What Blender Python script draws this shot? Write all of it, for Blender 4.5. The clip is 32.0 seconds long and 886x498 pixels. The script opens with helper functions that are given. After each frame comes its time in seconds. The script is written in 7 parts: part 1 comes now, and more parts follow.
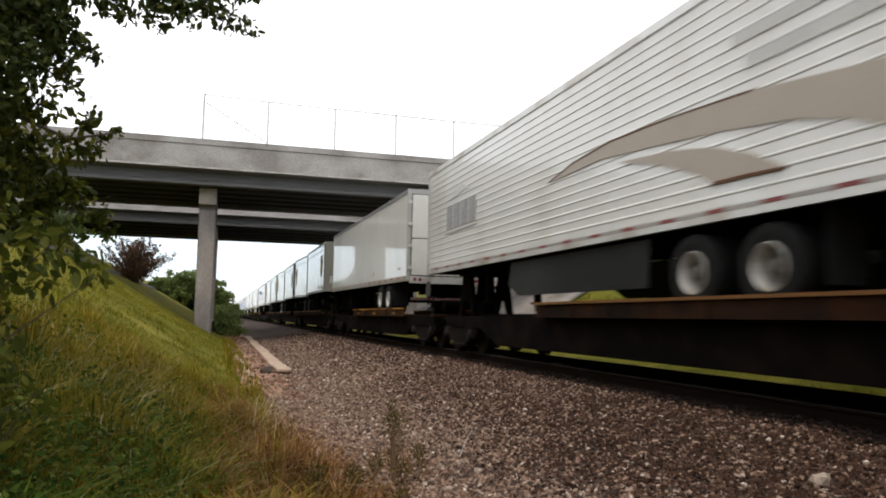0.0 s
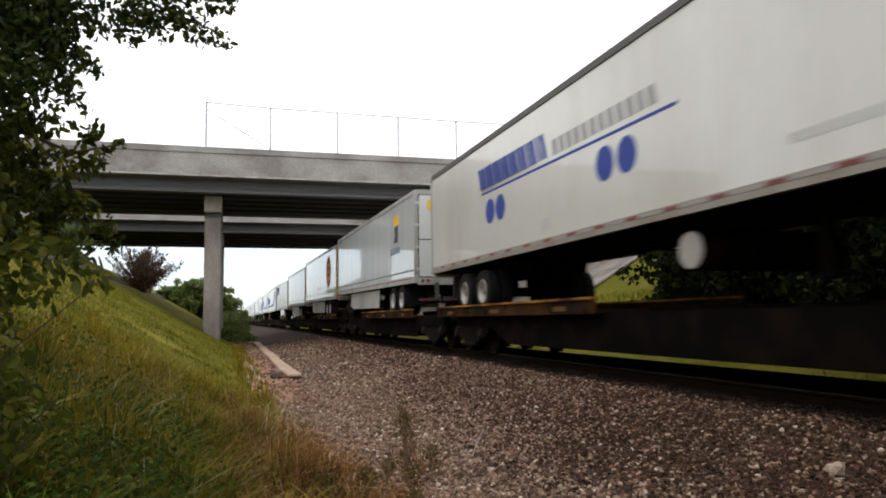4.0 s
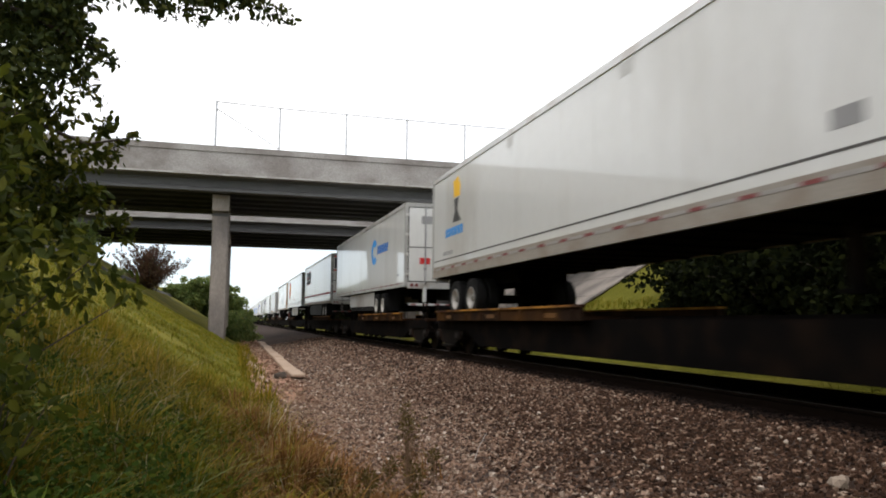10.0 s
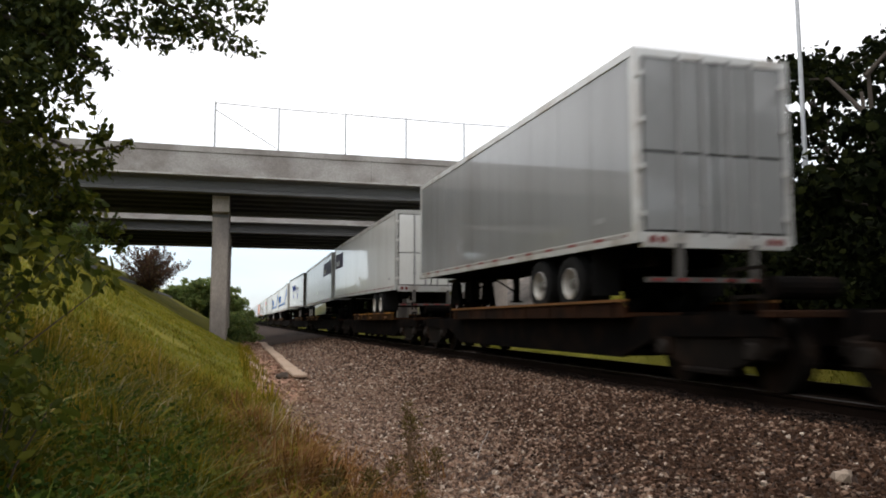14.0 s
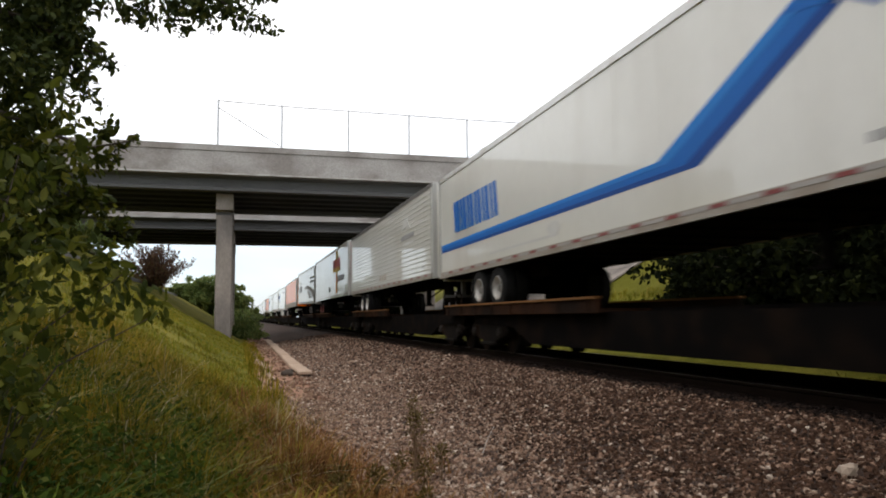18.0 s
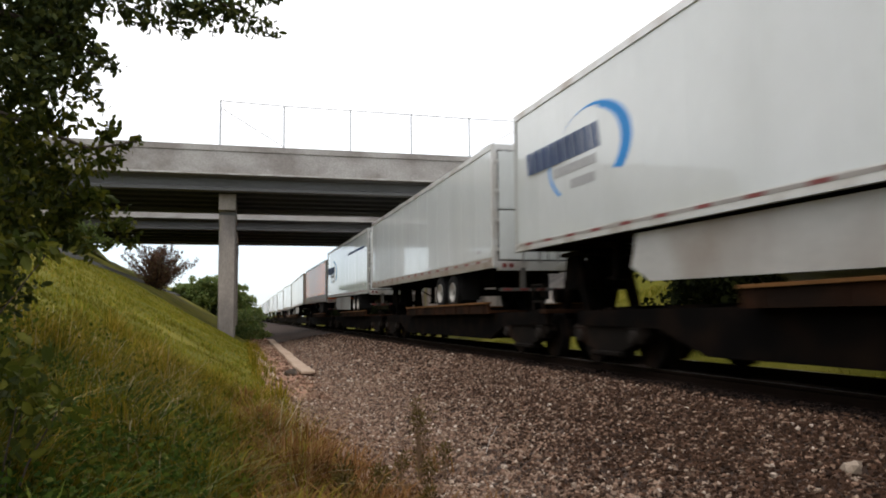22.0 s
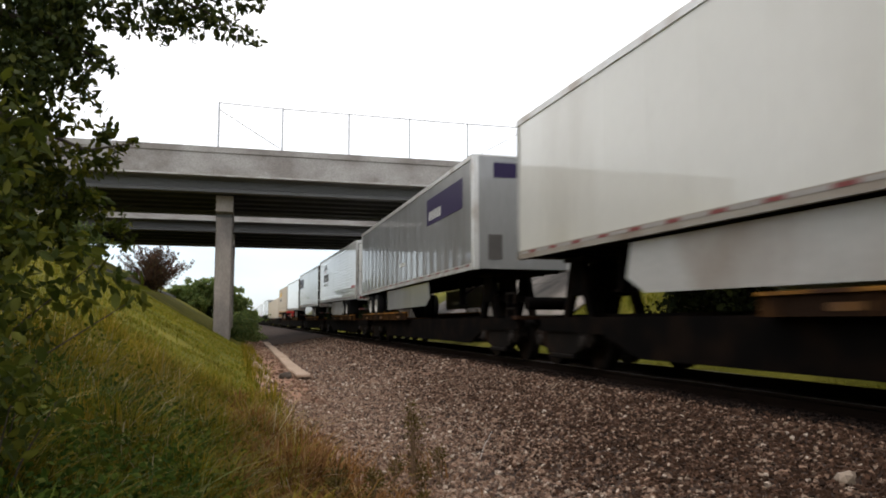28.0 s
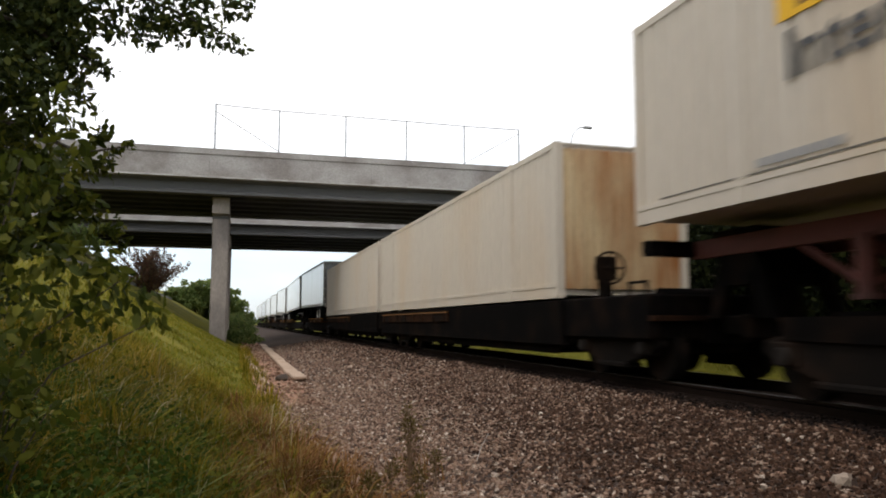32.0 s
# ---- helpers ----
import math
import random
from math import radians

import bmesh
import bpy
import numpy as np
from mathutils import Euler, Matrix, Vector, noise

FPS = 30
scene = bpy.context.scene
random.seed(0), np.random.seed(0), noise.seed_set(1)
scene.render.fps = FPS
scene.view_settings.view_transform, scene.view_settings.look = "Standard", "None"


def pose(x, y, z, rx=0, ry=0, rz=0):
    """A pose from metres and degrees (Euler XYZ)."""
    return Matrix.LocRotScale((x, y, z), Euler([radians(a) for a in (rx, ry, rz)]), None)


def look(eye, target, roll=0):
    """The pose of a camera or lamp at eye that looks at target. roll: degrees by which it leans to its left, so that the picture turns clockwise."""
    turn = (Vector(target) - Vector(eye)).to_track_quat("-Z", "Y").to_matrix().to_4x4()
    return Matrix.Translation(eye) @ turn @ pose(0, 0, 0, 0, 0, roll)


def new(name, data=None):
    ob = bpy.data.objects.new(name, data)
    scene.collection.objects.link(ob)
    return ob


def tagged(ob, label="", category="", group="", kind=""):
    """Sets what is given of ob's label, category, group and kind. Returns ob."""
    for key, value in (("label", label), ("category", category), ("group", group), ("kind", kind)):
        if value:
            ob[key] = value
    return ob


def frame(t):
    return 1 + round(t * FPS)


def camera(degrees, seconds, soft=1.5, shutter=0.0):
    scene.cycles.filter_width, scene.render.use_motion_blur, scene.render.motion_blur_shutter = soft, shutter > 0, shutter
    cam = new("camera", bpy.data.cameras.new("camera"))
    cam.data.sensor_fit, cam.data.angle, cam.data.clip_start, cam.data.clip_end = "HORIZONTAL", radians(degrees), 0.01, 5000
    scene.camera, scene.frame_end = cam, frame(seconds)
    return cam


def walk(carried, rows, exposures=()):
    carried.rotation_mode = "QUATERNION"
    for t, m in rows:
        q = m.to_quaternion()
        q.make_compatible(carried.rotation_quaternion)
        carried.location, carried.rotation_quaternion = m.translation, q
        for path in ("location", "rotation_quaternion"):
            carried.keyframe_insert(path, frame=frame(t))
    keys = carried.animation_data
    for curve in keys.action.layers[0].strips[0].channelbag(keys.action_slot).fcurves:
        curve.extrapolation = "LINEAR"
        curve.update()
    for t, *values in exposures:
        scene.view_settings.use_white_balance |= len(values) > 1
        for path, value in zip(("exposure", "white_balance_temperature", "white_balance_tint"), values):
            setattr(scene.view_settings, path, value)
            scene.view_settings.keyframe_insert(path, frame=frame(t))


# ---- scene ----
# ---- camera and walk ----
EYE_Z = 1.5
cam = camera(62.5, 32.0, soft=1.85, shutter=0.25)
# seconds, yaw, pitch, roll of a camera held in one place
HELD = [
    (0.0, -16.99, 5.41, -0.95),
    (0.5, -17.02, 5.38, -0.90),
    (1.0, -16.90, 5.11, -0.52),
    (1.5, -16.99, 5.18, -0.10),
    (2.0, -16.61, 5.39, -0.27),
    (2.5, -16.66, 5.44, -0.25),
    (3.0, -16.49, 5.44, -0.08),
    (3.5, -16.63, 5.42, 0.39),
    (4.0, -16.35, 5.43, 0.80),
    (4.5, -15.82, 5.64, 0.20),
    (6.5, -15.85, 5.35, 0.29),
    (7.0, -16.25, 5.42, 0.19),
    (7.5, -16.10, 5.23, 0.12),
    (8.0, -16.02, 5.05, -0.24),
    (8.5, -15.82, 5.12, 0.04),
    (9.0, -16.00, 5.42, 0.04),
    (9.5, -16.01, 5.57, -0.16),
    (10.0, -15.98, 5.71, -0.48),
    (10.5, -15.72, 5.58, -0.64),
    (11.0, -15.73, 5.52, -0.32),
    (11.5, -15.91, 5.49, -0.15),
    (12.0, -15.98, 5.77, 0.06),
    (12.5, -16.21, 5.87, 0.08),
    (13.0, -15.68, 5.83, 0.06),
    (13.5, -15.90, 5.64, 0.15),
    (15.5, -15.76, 5.56, 0.15),
    (16.0, -15.82, 5.26, 0.33),
    (16.5, -15.69, 5.24, 0.56),
    (17.0, -15.70, 5.44, 0.81),
    (17.5, -15.72, 5.30, 0.63),
    (18.0, -15.55, 5.31, 0.52),
    (18.5, -15.47, 5.45, 0.55),
    (19.0, -15.30, 5.34, 0.93),
    (19.5, -15.49, 5.32, 0.77),
    (20.0, -15.56, 5.12, 0.48),
    (20.5, -15.62, 5.34, 0.52),
    (21.0, -15.67, 5.53, 0.61),
    (21.5, -15.49, 5.39, 0.76),
    (22.0, -15.32, 5.24, 0.75),
    (22.5, -15.23, 5.44, 0.54),
    (23.0, -15.46, 5.49, 0.21),
    (23.5, -15.60, 5.15, 0.69),
    (24.0, -15.73, 5.26, 0.88),
    (24.5, -15.66, 5.28, 0.63),
    (26.5, -15.60, 5.85, 0.16),
    (27.0, -15.45, 6.19, 0.11),
    (27.5, -15.32, 5.88, 0.03),
    (28.0, -15.64, 5.62, 0.03),
    (28.5, -15.50, 5.54, 0.03),
    (29.0, -15.27, 5.55, -0.04),
    (29.5, -15.50, 5.66, -0.00),
    (30.0, -15.57, 5.72, -0.10),
    (30.5, -15.99, 5.76, 0.08),
    (31.0, -16.16, 5.83, 0.24),
    (31.5, -16.19, 5.87, 0.18),
    (32.0, -15.90, 5.78, 0.01),
]
walk(cam, [(t, pose(0, 0, EYE_Z, 90 + p, r, y)) for t, y, p, r in HELD],
     [(0, 0.2), (1.5, 0.08), (3, 0.0), (4, 0.1), (7, 0.1), (10, 0.12), (13, -0.04), (17, -0.05), (19, 0.06), (21, 0.0), (22, 0.1), (24, 0.0), (27, 0.04), (29, 0.0), (32, 0.0)])

# ---- world and sun ----
world = bpy.data.worlds.new("overcast_sky")
scene.world = world
world.use_nodes = True
_n, _l = world.node_tree.nodes, world.node_tree.links
_n.clear()
_out, _bg = _n.new("ShaderNodeOutputWorld"), _n.new("ShaderNodeBackground")
_sky = _n.new("ShaderNodeTexSky")
_sky.sky_type, _sky.sun_disc = "NISHITA", False
_sky.sun_elevation, _sky.sun_rotation = radians(58), radians(215)
_coord, _sep, _ramp = _n.new("ShaderNodeTexCoord"), _n.new("ShaderNodeSeparateXYZ"), _n.new("ShaderNodeValToRGB")
_l.new(_coord.outputs["Generated"], _sep.inputs[0])
_l.new(_sep.outputs["Z"], _ramp.inputs[0])
_ramp.color_ramp.elements[0].position, _ramp.color_ramp.elements[0].color = 0.0, (0.38, 0.42, 0.495, 1)
_ramp.color_ramp.elements[1].position, _ramp.color_ramp.elements[1].color = 0.24, (1.06, 1.0, 0.93, 1)
_e = _ramp.color_ramp.elements.new(0.10)
_e.color = (0.57, 0.60, 0.655, 1)
_cloud = _n.new("ShaderNodeTexNoise")
_cloud.inputs["Scale"].default_value, _cloud.inputs["Detail"].default_value = 5.0, 6.0
_map = _n.new("ShaderNodeMapping")
_map.inputs["Scale"].default_value = (1, 1, 3.5)
_l.new(_coord.outputs["Generated"], _map.inputs[0])
_l.new(_map.outputs[0], _cloud.inputs[0])
_cr = _n.new("ShaderNodeMapRange")
_cr.inputs[1].default_value, _cr.inputs[2].default_value = 0.35, 0.7
_cr.inputs[3].default_value, _cr.inputs[4].default_value = 1.08, 1.32
_l.new(_cloud.outputs[0], _cr.inputs[0])
_mul = _n.new("ShaderNodeVectorMath")
_mul.operation = "SCALE"
_l.new(_ramp.outputs[0], _mul.inputs[0])
_l.new(_cr.outputs[0], _mul.inputs["Scale"])
_low = _n.new("ShaderNodeVectorMath")
_low.operation = "SCALE"
_low.inputs["Scale"].default_value = 0.08
_l.new(_sky.outputs[0], _low.inputs[0])
_add = _n.new("ShaderNodeVectorMath")
_l.new(_mul.outputs[0], _add.inputs[0])
_l.new(_low.outputs[0], _add.inputs[1])
_l.new(_add.outputs[0], _bg.inputs[0])
_bg.inputs[1].default_value = 1.0
_l.new(_bg.outputs[0], _out.inputs[0])
_sun = bpy.data.lights.new("sun", "SUN")
_sun.energy, _sun.angle, _sun.color = 0.6, radians(25), (1.0, 0.94, 0.84)
sun = new("sun", _sun)
sun.matrix_world = look((-20, -28, 60), (0, 0, 0))

# ---- materials ----
def material(name, color, rough=0.6, metal=0.0, vary=0.12, scale=3.0, bump=0.0, bump_scale=40.0, second=None, amount=0.5, spec=0.5, island=0.0, obj=0.0, stretch=(1, 1, 1), coat=0.0):
    """Base colour broken by two noises (stains and grain), with fine relief. second: a colour for stains."""
    m = bpy.data.materials.new(name)
    m.use_nodes = True
    n, l = m.node_tree.nodes, m.node_tree.links
    b = n["Principled BSDF"]
    b.inputs["Roughness"].default_value, b.inputs["Metallic"].default_value = rough, metal
    b.inputs["Specular IOR Level"].default_value = spec
    b.inputs["Coat Weight"].default_value = coat
    tc, mp = n.new("ShaderNodeTexCoord"), n.new("ShaderNodeMapping")
    mp.inputs["Scale"].default_value = stretch
    l.new(tc.outputs["Object"], mp.inputs[0])
    big, fine = n.new("ShaderNodeTexNoise"), n.new("ShaderNodeTexNoise")
    big.inputs["Scale"].default_value, big.inputs["Detail"].default_value = scale * 0.35, 5
    fine.inputs["Scale"].default_value, fine.inputs["Detail"].default_value = scale * 9, 4
    l.new(mp.outputs[0], big.inputs[0])
    l.new(mp.outputs[0], fine.inputs[0])
    rgb = n.new("ShaderNodeRGB")
    rgb.outputs[0].default_value = (*color, 1)
    col = rgb.outputs[0]
    if second:
        mr, mx = n.new("ShaderNodeMapRange"), n.new("ShaderNodeMix")
        mr.inputs[1].default_value, mr.inputs[2].default_value = 0.62 - 0.3 * amount, 0.78 - 0.2 * amount
        l.new(big.outputs[0], mr.inputs[0])
        mx.data_type = "RGBA"
        l.new(mr.outputs[0], mx.inputs[0])
        l.new(col, mx.inputs[6])
        mx.inputs[7].default_value = (*second, 1)
        col = mx.outputs[2]
    mix = n.new("ShaderNodeMath")
    mix.operation = "ADD"
    l.new(big.outputs[0], mix.inputs[0])
    l.new(fine.outputs[0], mix.inputs[1])
    last = mix.outputs[0]
    rng = n.new("ShaderNodeMapRange")
    rng.inputs[1].default_value, rng.inputs[2].default_value = 0.6, 1.4
    rng.inputs[3].default_value, rng.inputs[4].default_value = 1 - vary, 1 + vary
    l.new(last, rng.inputs[0])
    val = rng.outputs[0]
    for use, node, sock in ((island, "ShaderNodeNewGeometry", "Random Per Island"), (obj, "ShaderNodeObjectInfo", "Random")):
        if use:
            src, r2, mu = n.new(node), n.new("ShaderNodeMapRange"), n.new("ShaderNodeMath")
            l.new(src.outputs[sock], r2.inputs[0])
            r2.inputs[3].default_value, r2.inputs[4].default_value = 1 - use, 1 + use
            mu.operation = "MULTIPLY"
            l.new(val, mu.inputs[0])
            l.new(r2.outputs[0], mu.inputs[1])
            val = mu.outputs[0]
    sc = n.new("ShaderNodeVectorMath")
    sc.operation = "SCALE"
    l.new(col, sc.inputs[0])
    l.new(val, sc.inputs["Scale"])
    l.new(sc.outputs[0], b.inputs["Base Color"])
    if bump:
        bt, bp = n.new("ShaderNodeTexNoise"), n.new("ShaderNodeBump")
        bt.inputs["Scale"].default_value, bt.inputs["Detail"].default_value = bump_scale, 6
        l.new(mp.outputs[0], bt.inputs[0])
        bp.inputs["Strength"].default_value, bp.inputs["Distance"].default_value = bump, 0.02
        l.new(bt.outputs[0], bp.inputs["Height"])
        l.new(bp.outputs[0], b.inputs["Normal"])
    return m


def island_ramp(name, stops, rough=0.8, trans=0.0, spec=0.3, noise_vary=0.2, scale=30.0):
    """A colour picked piece by piece out of a ramp, for stones and leaves."""
    m = bpy.data.materials.new(name)
    m.use_nodes = True
    n, l = m.node_tree.nodes, m.node_tree.links
    b = n["Principled BSDF"]
    b.inputs["Roughness"].default_value, b.inputs["Specular IOR Level"].default_value = rough, spec
    g, r = n.new("ShaderNodeNewGeometry"), n.new("ShaderNodeValToRGB")
    l.new(g.outputs["Random Per Island"], r.inputs[0])
    while len(r.color_ramp.elements) < len(stops):
        r.color_ramp.elements.new(0.5)
    for e, (p, c) in zip(r.color_ramp.elements, stops):
        e.position, e.color = p, (*c, 1)
    tc, no, mr, sc = n.new("ShaderNodeTexCoord"), n.new("ShaderNodeTexNoise"), n.new("ShaderNodeMapRange"), n.new("ShaderNodeVectorMath")
    no.inputs["Scale"].default_value = scale
    l.new(tc.outputs["Object"], no.inputs[0])
    l.new(no.outputs[0], mr.inputs[0])
    mr.inputs[1].default_value, mr.inputs[2].default_value = 0.3, 0.7
    mr.inputs[3].default_value, mr.inputs[4].default_value = 1 - noise_vary, 1 + noise_vary
    sc.operation = "SCALE"
    l.new(r.outputs[0], sc.inputs[0])
    l.new(mr.outputs[0], sc.inputs["Scale"])
    l.new(sc.outputs[0], b.inputs["Base Color"])
    if trans:
        t, mx, o = n.new("ShaderNodeBsdfTranslucent"), n.new("ShaderNodeMixShader"), n["Material Output"]
        l.new(sc.outputs[0], t.inputs[0])
        mx.inputs[0].default_value = trans
        l.new(b.outputs[0], mx.inputs[1])
        l.new(t.outputs[0], mx.inputs[2])
        l.new(mx.outputs[0], o.inputs[0])
    return m


M = {}
M["concrete"] = material("weathered_concrete", (0.325, 0.285, 0.25), 0.85, vary=0.25, scale=1.6, bump=0.25, bump_scale=14, second=(0.155, 0.138, 0.125), amount=0.75, stretch=(1, 1, 0.5))
# darker grey concrete for slab, edge girders, abutments, column collars and gutter
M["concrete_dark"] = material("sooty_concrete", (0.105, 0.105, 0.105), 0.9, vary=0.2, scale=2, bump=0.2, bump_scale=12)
# near-black copy of the girder concrete, with the shade under the deck in it
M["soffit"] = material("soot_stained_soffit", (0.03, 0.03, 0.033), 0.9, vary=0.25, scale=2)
M["parapet"] = material("streaked_grey_concrete", (0.39, 0.375, 0.36), 0.85, vary=0.3, scale=2.6, bump=0.3, bump_scale=10, second=(0.20, 0.182, 0.17), amount=0.85, stretch=(0.6, 1, 0.8))
M["dripedge"] = material("washed_concrete_edge", (0.44, 0.425, 0.41), 0.85, vary=0.3, scale=3, second=(0.24, 0.22, 0.20), amount=0.6)
M["steel"] = material("galvanised_steel", (0.42, 0.43, 0.44), 0.45, 0.7, vary=0.1, scale=8)
M["white"] = material("white_painted_panel", (0.64, 0.645, 0.62), 0.3, vary=0.05, scale=1.2, second=(0.50, 0.49, 0.45), amount=0.45, stretch=(1, 1, 0.35), coat=0.75, bump=0.5, bump_scale=1.3)
M["cream"] = material("warm_white_panel", (0.62, 0.615, 0.565), 0.32, vary=0.06, scale=1.4, second=(0.50, 0.485, 0.43), amount=0.4, stretch=(1, 1, 0.3), coat=0.75)
M["cool"] = material("cool_white_panel", (0.60, 0.63, 0.625), 0.25, vary=0.05, scale=1.2, second=(0.50, 0.525, 0.51), amount=0.45, stretch=(1, 1, 0.3), coat=0.75, bump=0.6, bump_scale=1.3)
M["greypanel"] = material("silver_grey_panel", (0.238, 0.242, 0.242), 0.34, 0.1, vary=0.08, scale=1.3, second=(0.176, 0.176, 0.172), amount=0.5, stretch=(1, 2, 0.25), coat=0.75, bump=0.7, bump_scale=1.3)
M["upsgrey"] = material("pale_grey_panel", (0.31, 0.35, 0.365), 0.22, vary=0.06, scale=1.2, second=(0.25, 0.28, 0.29), amount=0.4, stretch=(1, 1, 0.3), coat=0.75, bump=0.5, bump_scale=1.3)
M["orange"] = material("faded_orange_panel", (0.74, 0.145, 0.006), 0.5, vary=0.10, scale=1.2, second=(0.62, 0.115, 0.005), amount=0.5, stretch=(1, 2, 0.2), spec=0.1, coat=0.5)
M["tan"] = material("chalky_cream_steel", (0.55, 0.49, 0.405), 0.6, vary=0.10, scale=1.6, second=(0.52, 0.43, 0.32), amount=0.45, stretch=(1, 1, 0.3))
M["rusttan"] = material("rust_streaked_cream_steel", (0.60, 0.47, 0.28), 0.7, vary=0.15, scale=2.4, second=(0.30, 0.125, 0.035), amount=0.9, stretch=(1.3, 1.3, 0.4))
M["alu"] = material("dull_aluminium_rail", (0.60, 0.60, 0.585), 0.4, 0.5, vary=0.14, scale=4, second=(0.36, 0.32, 0.28), amount=0.5)
M["dirtyrail"] = material("grimy_lower_rail", (0.31, 0.28, 0.24), 0.55, 0.2, vary=0.25, scale=4, second=(0.20, 0.16, 0.125), amount=0.6)
M["darktrim"] = material("dark_trim", (0.07, 0.065, 0.06), 0.6, vary=0.2, scale=5)
M["black"] = material("black_underframe", (0.0045, 0.004, 0.0038), 0.9, vary=0.3, scale=5, second=(0.011, 0.007, 0.005), amount=0.5, spec=0.02)
M["tyre"] = material("worn_tyre_rubber", (0.010, 0.010, 0.010), 0.95, vary=0.25, scale=12, bump=0.3, bump_scale=60, spec=0.15)
M["rim"] = material("pale_wheel_rim", (0.45, 0.44, 0.41), 0.4, 0.1, vary=0.15, scale=10, second=(0.30, 0.27, 0.23), amount=0.4)
M["redrim"] = material("red_wheel_rim", (0.15, 0.018, 0.015), 0.4, vary=0.15, scale=10)
M["deck"] = material("rusty_yellow_deck_edge", (0.40, 0.185, 0.026), 0.8, vary=0.28, scale=3, second=(0.045, 0.020, 0.010), amount=0.85, stretch=(1, 1, 2), spec=0.15)
M["deckbrown"] = material("rusty_brown_deck_edge", (0.036, 0.0155, 0.0075), 0.9, vary=0.28, scale=3, second=(0.011, 0.007, 0.005), amount=0.8, spec=0.05)
M["yellowpaint"] = material("safety_yellow_paint", (0.14, 0.064, 0.014), 0.65, vary=0.25, scale=6, second=(0.10, 0.05, 0.02), amount=0.7, spec=0.2)
M["bogie"] = material("oily_cast_steel", (0.008, 0.0065, 0.0055), 0.9, 0.0, vary=0.3, scale=6, second=(0.016, 0.010, 0.007), amount=0.5, spec=0.06)
M["bearing"] = material("bright_worn_steel", (0.016, 0.013, 0.011), 0.8, 0.0, vary=0.15, scale=10, spec=0.1)
M["railsteel"] = material("polished_rail_steel", (0.12, 0.115, 0.11), 0.45, 0.6, vary=0.15, scale=8)
M["railside"] = material("rusty_rail_web", (0.012, 0.0075, 0.0055), 0.9, 0.0, vary=0.25, scale=8, spec=0.05)
M["tie"] = material("creosoted_timber", (0.012, 0.009, 0.007), 0.95, vary=0.25, scale=6, bump=0.4, bump_scale=25, obj=0.3, stretch=(0.3, 3, 3), spec=0.1)
M["blue"] = material("royal_blue_vinyl", (0.006, 0.115, 0.42), 0.5, vary=0.06, scale=2, spec=0.15)
M["bluedark"] = material("deep_blue_vinyl", (0.006, 0.055, 0.25), 0.5, vary=0.06, scale=2, spec=0.15)
M["bluelight"] = material("bright_blue_vinyl", (0.014, 0.17, 0.52), 0.5, vary=0.06, scale=2, spec=0.15)
M["navy"] = material("navy_vinyl", (0.03, 0.06, 0.30), 0.5, vary=0.06, scale=2, spec=0.15)
M["skyblue"] = material("sky_blue_vinyl", (0.025, 0.24, 0.62), 0.5, vary=0.06, scale=2, spec=0.15)
M["slate"] = material("slate_blue_vinyl", (0.035, 0.062, 0.145), 0.5, vary=0.1, scale=3, spec=0.15)
M["slatelight"] = material("pale_slate_vinyl", (0.135, 0.165, 0.215), 0.5, vary=0.1, scale=3, spec=0.15)
M["purple"] = material("purple_vinyl", (0.028, 0.020, 0.062), 0.5, vary=0.1, scale=2, spec=0.15)
M["red"] = material("red_vinyl", (0.55, 0.04, 0.04), 0.5, vary=0.08, scale=3, spec=0.15)
M["yellow"] = material("yellow_vinyl", (0.80, 0.46, 0.02), 0.5, vary=0.08, scale=3, spec=0.15)
M["gold"] = material("gold_vinyl", (0.70, 0.45, 0.04), 0.5, vary=0.08, scale=3, spec=0.15)
M["oldgold"] = material("weathered_gold_vinyl", (0.46, 0.30, 0.055), 0.5, vary=0.18, scale=3, second=(0.33, 0.25, 0.10), amount=0.6, spec=0.15)
M["brown"] = material("dark_brown_vinyl", (0.10, 0.045, 0.02), 0.5, vary=0.08, scale=3, spec=0.15)
M["beige"] = material("sand_beige_vinyl", (0.38, 0.335, 0.285), 0.5, vary=0.08, scale=3, spec=0.15)
M["greyink"] = material("faded_grey_ink", (0.27, 0.27, 0.27), 0.5, vary=0.12, scale=4)
M["ink"] = material("black_ink", (0.03, 0.03, 0.03), 0.5, vary=0.12, scale=4)
M["paleink"] = material("pale_grey_ink", (0.50, 0.50, 0.48), 0.5, vary=0.1, scale=4)
M["dustytape"] = material("dusty_white_tape", (0.40, 0.37, 0.34), 0.6, vary=0.2, scale=4)
def printed_tape():
    """Reflective tape printed with red blocks on dusty white, one every 0.93 m."""
    m = material("printed_tape", (0.30, 0.28, 0.26), 0.5, vary=0.2, scale=4)
    n, l = m.node_tree.nodes, m.node_tree.links
    b = n["Principled BSDF"]
    pale = b.inputs["Base Color"].links[0].from_socket
    tc, sp, md, lt, mx = n.new("ShaderNodeTexCoord"), n.new("ShaderNodeSeparateXYZ"), n.new("ShaderNodeMath"), n.new("ShaderNodeMath"), n.new("ShaderNodeMix")
    l.new(tc.outputs["Object"], sp.inputs[0])
    md.operation, lt.operation, mx.data_type = "WRAP", "LESS_THAN", "RGBA"
    md.inputs[1].default_value, md.inputs[2].default_value = 0.93, 0.0
    lt.inputs[1].default_value = 0.31
    l.new(sp.outputs["Y"], md.inputs[0])
    l.new(md.outputs[0], lt.inputs[0])
    l.new(lt.outputs[0], mx.inputs[0])
    l.new(pale, mx.inputs[6])
    mx.inputs[7].default_value = (0.17, 0.022, 0.02, 1)
    l.new(mx.outputs[2], b.inputs["Base Color"])
    return m


